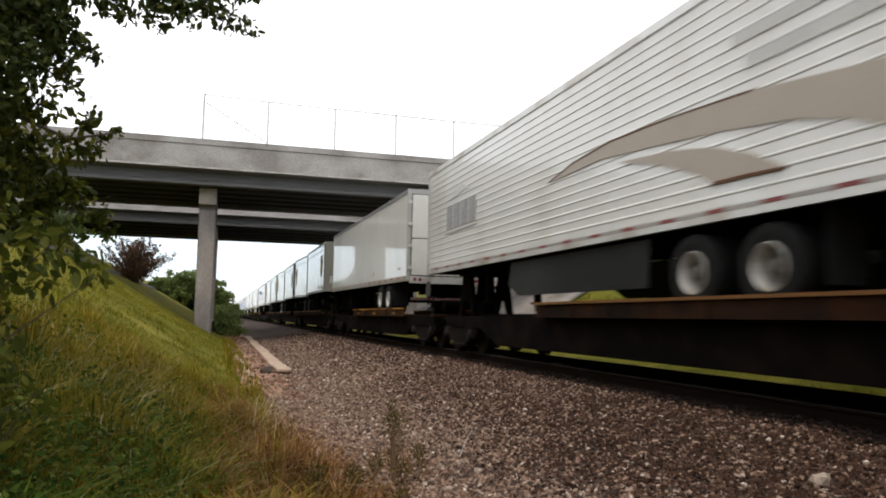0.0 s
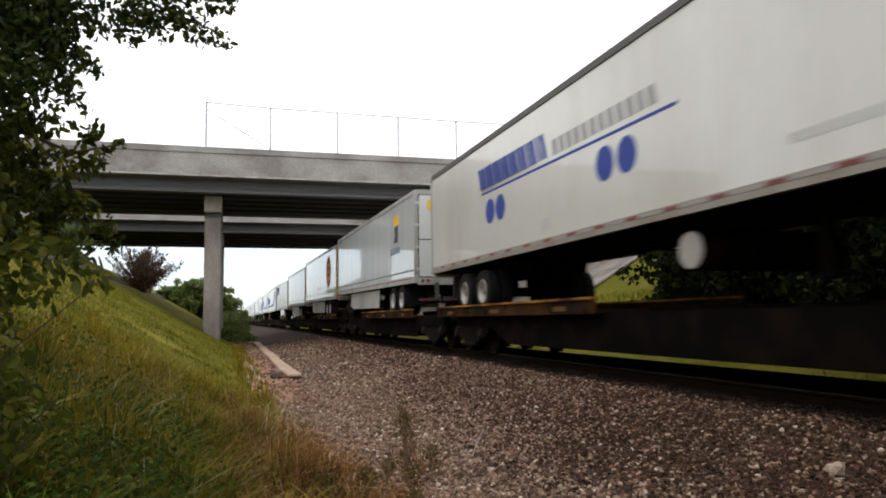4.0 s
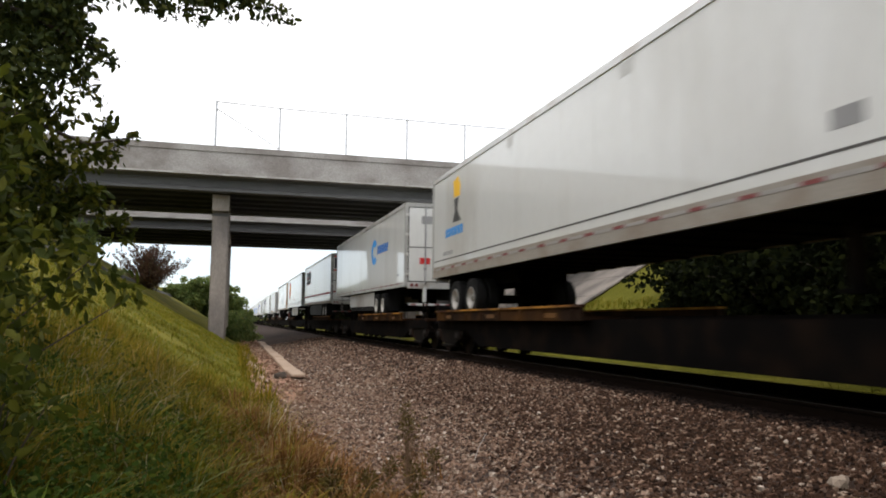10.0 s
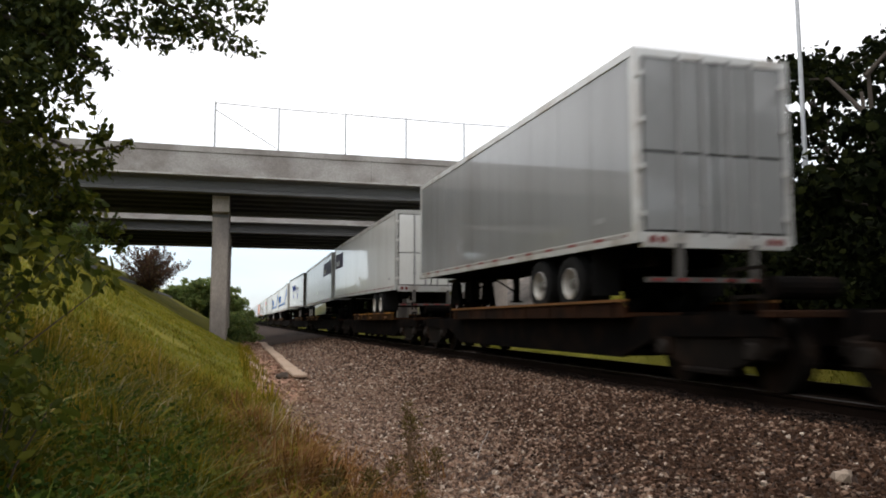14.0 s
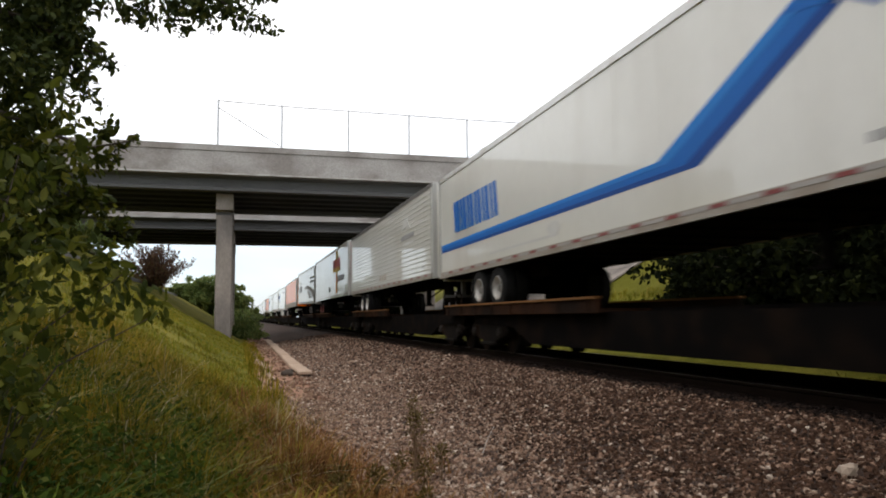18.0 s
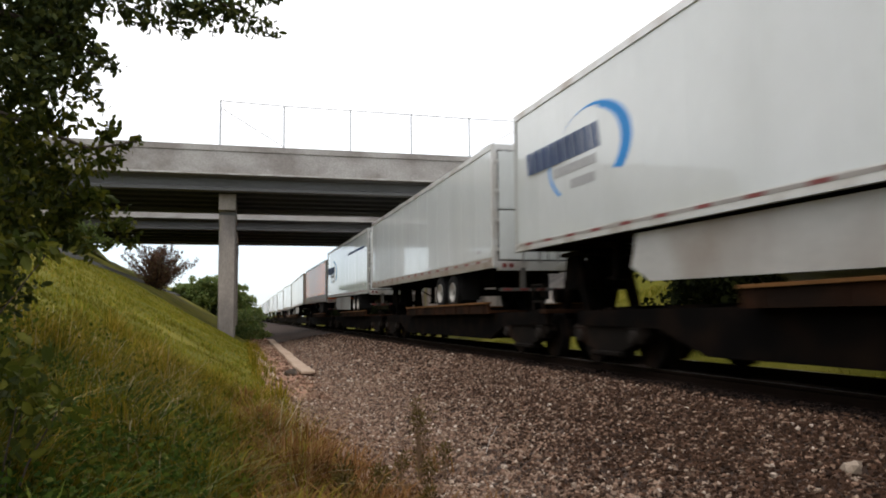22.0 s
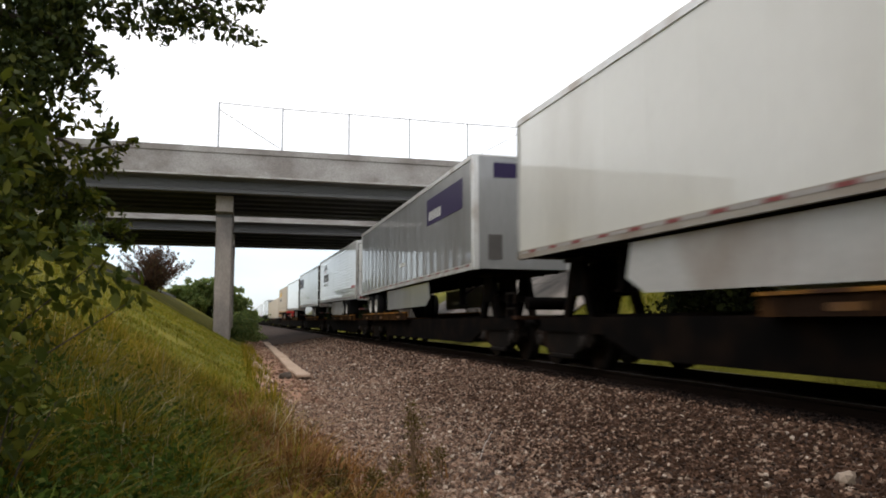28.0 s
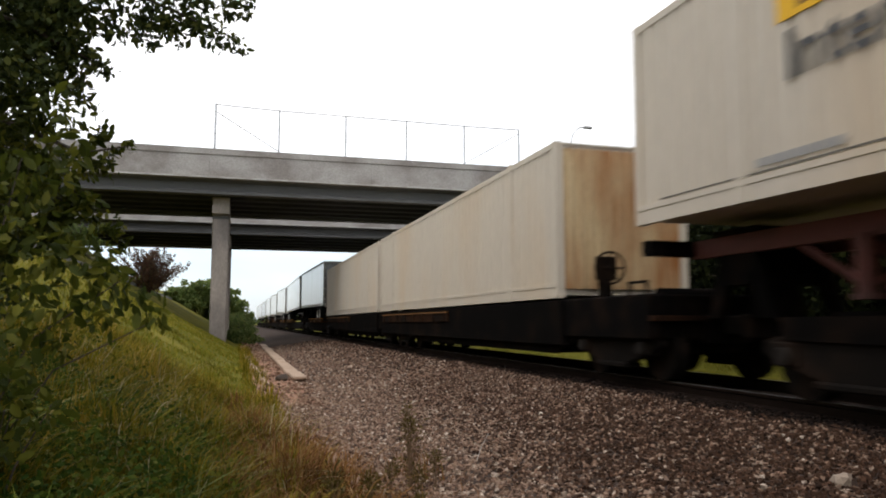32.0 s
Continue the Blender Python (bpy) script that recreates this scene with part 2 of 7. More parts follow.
M["tape"] = printed_tape()
M["reflector"] = material("red_reflective_tape", (0.16, 0.016, 0.014), 0.4, vary=0.1, scale=5)
M["reefer"] = material("white_moulded_shell", (0.80, 0.80, 0.79), 0.3, vary=0.04, scale=2, coat=0.2)
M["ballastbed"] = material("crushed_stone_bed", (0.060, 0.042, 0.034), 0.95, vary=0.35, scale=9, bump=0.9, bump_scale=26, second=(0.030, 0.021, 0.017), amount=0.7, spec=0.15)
M["dirt"] = material("reddish_clay", (0.215, 0.122, 0.074), 0.95, vary=0.3, scale=3, bump=0.6, bump_scale=12, second=(0.26, 0.165, 0.108), amount=0.6)
M["clay"] = material("bare_red_clay", (0.25, 0.125, 0.076), 0.95, vary=0.3, scale=3, bump=0.7, bump_scale=10, second=(0.33, 0.20, 0.135), amount=0.5)
M["sand"] = material("pale_concrete_run", (0.38, 0.28, 0.205), 0.9, vary=0.22, scale=3, bump=0.3, bump_scale=16)
M["turf"] = material("mown_turf", (0.115, 0.113, 0.014), 0.95, vary=0.3, scale=1.1, bump=0.6, bump_scale=30, second=(0.15, 0.135, 0.022), amount=0.6, spec=0.1)
M["asphalt"] = material("asphalt", (0.05, 0.05, 0.05), 0.9, vary=0.2, scale=4)
M["bark"] = material("rough_bark", (0.055, 0.042, 0.032), 0.9, vary=0.3, scale=10, bump=0.6, bump_scale=30)
M["stones"] = island_ramp("crushed_ballast_stones", [(0.0, (0.050, 0.030, 0.022)), (0.3, (0.132, 0.079, 0.053)), (0.55, (0.225, 0.138, 0.094)), (0.8, (0.27, 0.185, 0.135)), (0.94, (0.33, 0.25, 0.19)), (1.0, (0.56, 0.48, 0.40))], 0.8, noise_vary=0.25, scale=40)
M["duststones"] = island_ramp("brake_dusted_ballast_stones", [(0.0, (0.020, 0.0113, 0.0077)), (0.5, (0.054, 0.029, 0.018)), (0.9, (0.085, 0.046, 0.029)), (0.97, (0.13, 0.082, 0.06)), (1.0, (0.28, 0.22, 0.17))], 0.9, spec=0.12, noise_vary=0.25, scale=40)
# stone colours with the shadow along the tie ends put into them
M["oilstones"] = island_ramp("oil_blackened_stones", [(0.0, (0.006, 0.005, 0.0045)), (0.6, (0.016, 0.011, 0.009)), (1.0, (0.034, 0.022, 0.017))], 0.95, spec=0.05, noise_vary=0.25, scale=40)
M["grass"] = island_ramp("tall_meadow_grass", [(0.0, (0.0757, 0.0826, 0.00693)), (0.4, (0.151, 0.132, 0.0109)), (0.75, (0.233, 0.173, 0.0168)), (0.95, (0.291, 0.184, 0.0347)), (1.0, (0.419, 0.335, 0.149))], 0.75, spec=0.06, trans=0.4, noise_vary=0.45, scale=2.6)
M["grassdark"] = island_ramp("lush_green_weeds", [(0.0, (0.028, 0.0486, 0.0078)), (0.6, (0.0588, 0.0891, 0.0117)), (0.97, (0.119, 0.142, 0.0195)), (1.0, (0.308, 0.311, 0.13))], 0.65, spec=0.06, trans=0.35, noise_vary=0.45, scale=2.2)
M["drygrass"] = island_ramp("dry_brown_weeds", [(0.0, (0.1224, 0.05848, 0.02)), (0.5, (0.204, 0.0946, 0.0336)), (0.85, (0.1938, 0.1118, 0.0304)), (1.0, (0.3264, 0.1978, 0.096))], 0.8, spec=0.06, trans=0.25, scale=3)
M["shortgrass"] = island_ramp("short_turf_blades", [(0.0, (0.106, 0.122, 0.0113)), (0.5, (0.17, 0.165, 0.017)), (1.0, (0.254, 0.204, 0.0378))], 0.85, spec=0.06, trans=0.3, noise_vary=0.3, scale=0.9)
M["leaf"] = island_ramp("dark_oak_leaves", [(0.0, (0.0255, 0.0383, 0.0122)), (0.6, (0.0482, 0.0657, 0.0153)), (1.0, (0.106, 0.116, 0.0245))], 0.6, trans=0.35, spec=0.15, scale=8)
# leaf colours lowered almost to black, so deep shade is part of them
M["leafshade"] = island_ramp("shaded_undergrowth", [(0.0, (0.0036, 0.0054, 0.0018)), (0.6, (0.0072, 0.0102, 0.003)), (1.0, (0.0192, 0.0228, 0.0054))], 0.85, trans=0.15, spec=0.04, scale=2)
M["leafyoung"] = island_ramp("yellow_green_leaves", [(0.0, (0.0216, 0.0322, 0.0049)), (0.6, (0.054, 0.0665, 0.0084)), (1.0, (0.1152, 0.112, 0.014))], 0.6, trans=0.5, spec=0.15, scale=8)
M["leafolive"] = island_ramp("olive_leaves", [(0.0, (0.028, 0.042, 0.007)), (0.6, (0.070, 0.085, 0.011)), (1.0, (0.15, 0.15, 0.02))], 0.6, trans=0.45, spec=0.15, scale=8)
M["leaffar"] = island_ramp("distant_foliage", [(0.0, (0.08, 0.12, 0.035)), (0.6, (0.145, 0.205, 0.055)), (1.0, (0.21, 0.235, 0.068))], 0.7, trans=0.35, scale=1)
M["leafred"] = island_ramp("dry_reddish_leaves", [(0.0, (0.075, 0.038, 0.024)), (0.6, (0.14, 0.07, 0.042)), (1.0, (0.13, 0.10, 0.04))], 0.7, trans=0.2, scale=2)
M["glass"] = material("dark_glass", (0.015, 0.017, 0.02), 0.08, vary=0.05)
M["beigepost"] = material("beige_corner_post", (0.25, 0.235, 0.19), 0.45, vary=0.1, scale=3)
M["greypost"] = material("grey_corner_post", (0.36, 0.36, 0.34), 0.5, 0.2, vary=0.14, scale=3)
M["greycream"] = material("stained_cream_nose", (0.46, 0.46, 0.41), 0.5, vary=0.14, scale=2, second=(0.38, 0.30, 0.20), amount=0.35, stretch=(2, 1, 0.4))
M["rustred"] = material("faded_red_paint", (0.50, 0.085, 0.04), 0.5, vary=0.14, scale=3)
M["rock"] = material("pale_limestone", (0.31, 0.245, 0.19), 0.9, vary=0.2, scale=8, bump=0.5, bump_scale=20)
M["straw"] = island_ramp("pale_straw", [(0.0, (0.20, 0.16, 0.07)), (0.6, (0.34, 0.28, 0.15)), (1.0, (0.50, 0.44, 0.30))], 0.8, spec=0.06, trans=0.3, scale=3)
M["weedstem"] = material("dry_stalk", (0.16, 0.10, 0.055), 0.85, vary=0.2, scale=20)
M["clayrubble"] = island_ramp("clay_rubble", [(0.0, (0.10, 0.055, 0.035)), (0.6, (0.20, 0.12, 0.08)), (1.0, (0.36, 0.27, 0.20))], 0.9)
M["hubmetal"] = material("grimy_wheel_hub", (0.10, 0.095, 0.085), 0.6, vary=0.2, scale=10, spec=0.2)
M["darkwheel"] = material("dirty_dark_wheel", (0.045, 0.042, 0.038), 0.6, vary=0.2, scale=10, spec=0.2)
# stained door steel; also the short trailers' noses, darkened for their shaded side
M["steeldoor"] = material("stained_steel_door", (0.20, 0.185, 0.17), 0.4, 0.3, vary=0.2, scale=2, second=(0.30, 0.29, 0.27), amount=0.6, stretch=(1, 1, 0.6))
M["deckweb"] = material("grimy_yellow_brown_web", (0.085, 0.038, 0.011), 0.9, vary=0.3, scale=3, second=(0.018, 0.010, 0.006), amount=1.0, spec=0.05)
M["lip"] = material("worn_rust_edge", (0.15, 0.070, 0.022), 0.8, vary=0.3, scale=5, spec=0.15)
M["dimtape"] = material("dirty_red_tape", (0.16, 0.015, 0.012), 0.6, vary=0.2, scale=5)
M["brownpost"] = material("dull_brown_grey_post", (0.13, 0.118, 0.10), 0.55, vary=0.15, scale=3, spec=0.2)
M["ochrepost"] = material("ochre_corner_post", (0.36, 0.21, 0.055), 0.6, vary=0.2, scale=3, second=(0.25, 0.14, 0.05), amount=0.5)
M["chassisred"] = material("rusty_red_frame", (0.085, 0.018, 0.012), 0.8, vary=0.25, scale=3, second=(0.03, 0.010, 0.007), amount=0.6)
M["rustpost"] = material("rust_stained_post", (0.40, 0.32, 0.22), 0.6, vary=0.2, scale=3, second=(0.22, 0.12, 0.06), amount=0.6)
M["arching"] = island_ramp("pale_green_blades", [(0.0, (0.112, 0.144, 0.036)), (0.6, (0.2, 0.228, 0.072)), (1.0, (0.375, 0.36, 0.18))], 0.7, trans=0.3, spec=0.1, scale=3)
M["nettle"] = island_ramp("dark_weed_leaves", [(0.0, (0.0224, 0.0459, 0.0084)), (0.6, (0.0504, 0.0864, 0.0126)), (0.96, (0.105, 0.135, 0.0196)), (1.0, (0.224, 0.23, 0.07))], 0.7, trans=0.35, spec=0.06, noise_vary=0.4, scale=2.5)
M["weedolive"] = island_ramp("drying_olive_leaves", [(0.0, (0.06075, 0.04603, 0.01404)), (0.5, (0.1053, 0.07952, 0.0234)), (1.0, (0.1782, 0.1339, 0.0546))], 0.8, trans=0.3, spec=0.06, scale=6)
M["weedleaf"] = island_ramp("yellow_green_weed_leaves", [(0.0, (0.035, 0.055, 0.007)), (0.6, (0.085, 0.10, 0.012)), (1.0, (0.16, 0.15, 0.022))], 0.75, trans=0.4, spec=0.06, scale=6)
M["dimgold"] = material("faded_gold_ink", (0.72, 0.26, 0.012), 0.6, vary=0.2, scale=6)
M["skirt"] = material("dull_white_skirt", (0.43, 0.43, 0.41), 0.5, vary=0.12, scale=2, second=(0.28, 0.25, 0.22), amount=0.5, stretch=(1, 1, 0.6), spec=0.2)

# ---- mesh helpers ----
def mesh_of(name, verts, faces, mat, smooth=False):
    me = bpy.data.meshes.new(name)
    me.from_pydata(verts, [], faces)
    me.materials.append(mat)
    if smooth:
        me.shade_smooth()
    me.update()
    return me


def part(name, bm, mat, parent=None, label="", bevel=0.0, smooth=False):
    """Links a bmesh as one mesh object, under a thing or part."""
    if bevel:
        bmesh.ops.bevel(bm, geom=list(bm.edges), offset=bevel, segments=1, affect="EDGES", clamp_overlap=True)
    me = bpy.data.meshes.new(name)
    bm.to_mesh(me)
    bm.free()
    me.materials.append(mat)
    if smooth:
        me.shade_smooth()
    ob = new(name, me)
    ob.parent = parent
    return tagged(ob, label)


def shared(name, me, parent, m):
    """One more object on a mesh that alike pieces share."""
    ob = new(name, me)
    ob.parent = parent
    ob.matrix_local = m
    return ob


def box(bm, x0, x1, y0, y1, z0, z1, m=None):
    v = [bm.verts.new((x, y, z)) for z in (z0, z1) for y in (y0, y1) for x in (x0, x1)]
    if m is not None:
        for w in v:
            w.co = m @ w.co
    for f in ((0, 2, 3, 1), (4, 5, 7, 6), (0, 1, 5, 4), (2, 6, 7, 3), (0, 4, 6, 2), (1, 3, 7, 5)):
        bm.faces.new([v[i] for i in f])
    return v


def rod(bm, a, b, r, seg=8, r2=None):
    """A straight bar of round section from a to b."""
    a, b = Vector(a), Vector(b)
    q = (b - a).to_track_quat("Z", "Y")
    r2 = r if r2 is None else r2
    rings = []
    for p, rr in ((a, r), (b, r2)):
        rings.append([bm.verts.new(p + q @ Vector((rr * math.cos(2 * math.pi * i / seg), rr * math.sin(2 * math.pi * i / seg), 0))) for i in range(seg)])
    for i in range(seg):
        j = (i + 1) % seg
        bm.faces.new((rings[0][i], rings[0][j], rings[1][j], rings[1][i]))
    bm.faces.new(rings[0][::-1])
    bm.faces.new(rings[1])


def lathe_x(bm, profile, seg=24, y=0.0, z=0.0, caps=(True, True)):
    """Turns a profile of (x, radius) round an axle along x."""
    rings = [[bm.verts.new((x, y + r * math.cos(2 * math.pi * i / seg), z + r * math.sin(2 * math.pi * i / seg))) for i in range(seg)] for x, r in profile]
    for a, b in zip(rings, rings[1:]):
        for i in range(seg):
            j = (i + 1) % seg
            bm.faces.new((a[i], a[j], b[j], b[i]))
    if caps[0]:
        bm.faces.new(rings[0][::-1])
    if caps[1]:
        bm.faces.new(rings[-1])


def prism_x(bm, pts, x0, x1):
    """A flat outline of (y, z) points given thickness along x."""
    a = [bm.verts.new((x0, y, z)) for y, z in pts]
    b = [bm.verts.new((x1, y, z)) for y, z in pts]
    n = len(pts)
    bm.faces.new(a)
    bm.faces.new(b[::-1])
    for i in range(n):
        j = (i + 1) % n
        bm.faces.new((a[j], a[i], b[i], b[j]))


def prism_y(bm, pts, y0, y1):
    a = [bm.verts.new((x, y0, z)) for x, z in pts]
    b = [bm.verts.new((x, y1, z)) for x, z in pts]
    n = len(pts)
    bm.faces.new(a[::-1])
    bm.faces.new(b)
    for i in range(n):
        j = (i + 1) % n
        bm.faces.new((a[i], a[j], b[j], b[i]))


def BM():
    return bmesh.new()


def fix(ob):
    bm = BM()
    bm.from_mesh(ob.data)
    bmesh.ops.recalc_face_normals(bm, faces=bm.faces)
    bm.to_mesh(ob.data)
    bm.free()
    return ob

# ---- the plan ----
TRACK_X, RAIL_Z, CAR_Z, SIDE = 6.65, 0.685, 0.82, 1.30
BRIDGE_Y = ((36.0, 45.2), (52.4, 64.5))


def cut_profile(x):
    """Height of the ground across the cutting."""
    pts = ((-70, 7.4), (-14, 6.9), (-10.4, 6.3), (-6.3, 3.98), (-6.0, 3.72), (-5.6, 3.62), (-3.0, 2.05), (0.0, 0.36), (0.9, 0.03), (2.0, -0.06), (11.3, -0.06), (12.7, 0.06), (23.4, 6.3), (27, 6.9), (90, 7.4))
    for (a, za), (b, zb) in zip(pts, pts[1:]):
        if x <= b:
            return za + (zb - za) * max(0.0, (x - a) / (b - a))
    return pts[-1][1]


def ground_z(x, y):
    z = cut_profile(x)
    dy = max(0.0, 35.0 - y, y - 66.0)
    for edge, side in ((-12.5, -1), (25.8, 1)):
        out = (x - edge) * side
        z = max(z, 8.35 - dy * 0.55 + min(0.0, out) * 1.1) if out > -4 else z
    flat = min(1.0, max(0.0, (y - 170) / 120)) if y > 0 else min(1.0, max(0.0, (-y - 70) / 120))
    z = z * (1 - 0.8 * flat)
    if abs(x - 6.5) > 6.0:
        z += 0.10 * (noise.noise((x * 0.35, y * 0.35, 3.1)) + 0.4 * noise.noise((x * 1.3, y * 1.3, 7.7)))
    return z


def steps(*spans):
    out = []
    for a, b, d in spans:
        n = max(1, round((b - a) / d))
        out += [a + (b - a) * i / n for i in range(n)]
    return out + [spans[-1][1]]


def sheet(name, xs, ys, fz, mat, kind="structure", label="", category=""):
    verts = [(x, y, fz(x, y)) for y in ys for x in xs]
    w = len(xs)
    faces = [(j * w + i, j * w + i + 1, (j + 1) * w + i + 1, (j + 1) * w + i) for j in range(len(ys) - 1) for i in range(w - 1)]
    return tagged(new(name, mesh_of(name, verts, faces, mat, True)), label, category, kind=kind)


sheet("ground", steps((-1500, -60, 240), (-60, -14, 5), (-14, 2, 0.4), (2, 11, 1.5), (11, 26, 0.6), (26, 60, 5), (60, 1500, 240)),
      steps((-1500, -80, 200), (-80, -10, 5), (-10, 70, 0.8), (70, 320, 6), (320, 2500, 250)), ground_z, M["turf"],
      label="sloping mown turf on both sides of a railway cutting", category="ground")


def ballast_z(x, y):
    pts = ((1.2, -0.10), (2.0, 0.03), (5.0, 0.50), (5.3, 0.525), (8.0, 0.525), (8.5, 0.46), (11.3, -0.10))
    z = pts[-1][1]
    for (a, za), (b, zb) in zip(pts, pts[1:]):
        if x <= b:
            z = za + (zb - za) * max(0.0, (x - a) / (b - a))
            break
    return z + 0.035 * noise.noise((x * 1.1, y * 1.1, 0.0)) + 0.02 * noise.noise((x * 3.0, y * 3.0, 5.0))


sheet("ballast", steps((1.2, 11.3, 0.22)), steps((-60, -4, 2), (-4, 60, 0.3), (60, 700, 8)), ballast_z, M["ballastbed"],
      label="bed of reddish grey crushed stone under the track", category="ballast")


def clay_z(x, y):
    return ground_z(x, y) + 0.03 + 0.05 * noise.noise((x * 2.2, y * 1.2, 9.0)) - 0.05 * (abs(x - 1.1) / 0.7) ** 4


sheet("clay_bank", steps((0.35, 1.75, 0.14)), steps((13, 110, 0.35)), lambda x, y: clay_z(x, y) + 0.03, M["clay"], label="eroded reddish clay strip beside the ballast", category="bank")
sheet("forest_floor", steps((0.3, 2.6, 0.2)), steps((-60, -6, 3), (-6, 13.2, 0.3)), lambda x, y: max(ground_z(x, y) + 0.035, ballast_z(x, y) + 0.012 - 0.10 * max(0.0, x - 1.7 + 0.09 * max(0.0, y - 4))) + 0.02 * noise.noise((x * 3, y * 3, 2)), M["dirt"], label="trodden reddish soil with thin dry weeds", category="soil")
sheet("clay_ridge", steps((0.2, 1.0, 0.05)), steps((16.4, 34, 0.5)), lambda x, y: clay_z(x, y) + 0.07 - 1.5 * max(0.0, abs(x - 0.74 + 0.024 * (y - 16.9)) - 0.07 - 0.04 * noise.noise((y * 0.8, 3, 0))), M["sand"], label="pale eroded ridge on the clay bank", category="bank")
_run = BM()
for _i in range(16):
    _y = 18.8 + _i * 1.92
    _x = 1.62 + 0.035 * noise.noise((_y * 0.3, 0, 0)) + 0.006 * (_y - 18.8)
    _w = 0.18 + 0.025 * noise.noise((_y * 0.4, 8, 0))
    box(_run, _x - _w, _x + _w, _y, _y + 1.90, -0.08, 0.0, pose(0, 0, 0.145 + 0.015 * noise.noise((_y * 0.3, 4, 0)), 0, 1.5 * noise.noise((_y * 0.3, 2, 0)), 0))
tagged(part("drain_run", _run, M["sand"], bevel=0.02), "pale concrete drain run half buried beside the ballast", "drain", kind="structure")
_gut = BM()
for _i in range(30):
    _y = -6 + _i * 3.0
    box(_gut, -6.28, -5.98, _y, _y + 2.97, 3.55, 3.97)
tagged(part("slope_gutter", _gut, M["concrete_dark"], bevel=0.02), "weathered concrete gutter edging on the grass slope", "gutter", kind="structure")

# far slope paving under the bridges, opposite the camera
_pave = BM()
for _i in range(14):
    for _j in range(5):
        _y0, _s0 = 32.8 + _i * 2.2, 1.2 + _j * 2.05
        box(_pave, _s0, _s0 + 2.02, _y0, _y0 + 2.17, 0, 0.10, pose(12.7, 0, 0.12) @ Matrix.Rotation(-math.atan(0.585), 4, "Y"))
tagged(part("slope_paving", _pave, M["concrete"], bevel=0.01), "pale concrete slope paving under the far bridge end", "paving", kind="structure")

# ---- track ----
track = tagged(new("railway_track"), "single standard-gauge track with worn steel rails on timber ties", "track", kind="structure")
RAIL_PROFILE = ((-0.075, -0.17), (0.075, -0.17), (0.075, -0.155), (0.012, -0.13), (0.012, -0.045), (0.036, -0.03), (0.036, -0.004), (0.026, 0.0), (-0.026, 0.0), (-0.036, -0.004), (-0.036, -0.03), (-0.012, -0.045), (-0.012, -0.13), (-0.075, -0.155))
for _sx in (-0.7535, 0.7535):
    _bm = BM()
    prism_y(_bm, [(TRACK_X + _sx + x, RAIL_Z + z) for x, z in RAIL_PROFILE], -80, 700)
    fix(part("rail", _bm, M["railside"], track))
    _bm = BM()
    box(_bm, TRACK_X + _sx - 0.028, TRACK_X + _sx + 0.028, -80, 700, RAIL_Z, RAIL_Z + 0.003)
    part("running_surface", _bm, M["railsteel"], track, "bright polished top of the rail")

TIE = mesh_of("tie", *(lambda b: (b[0], b[1]))(([(x, y, z) for z in (-0.18, 0.0) for y in (-0.115, 0.115) for x in (-1.30, 1.30)], [(0, 2, 3, 1), (4, 5, 7, 6), (0, 1, 5, 4), (2, 6, 7, 3), (0, 4, 6, 2), (1, 3, 7, 5)])), M["tie"])
for _i in range(130):
    shared("tie", TIE, track, pose(TRACK_X + 0.04 * noise.noise((_i * 1.7, 0, 0)), -12 + _i * 0.54, RAIL_Z - 0.165, 0, 0, 1.5 * noise.noise((_i * 2.3, 4, 0))))

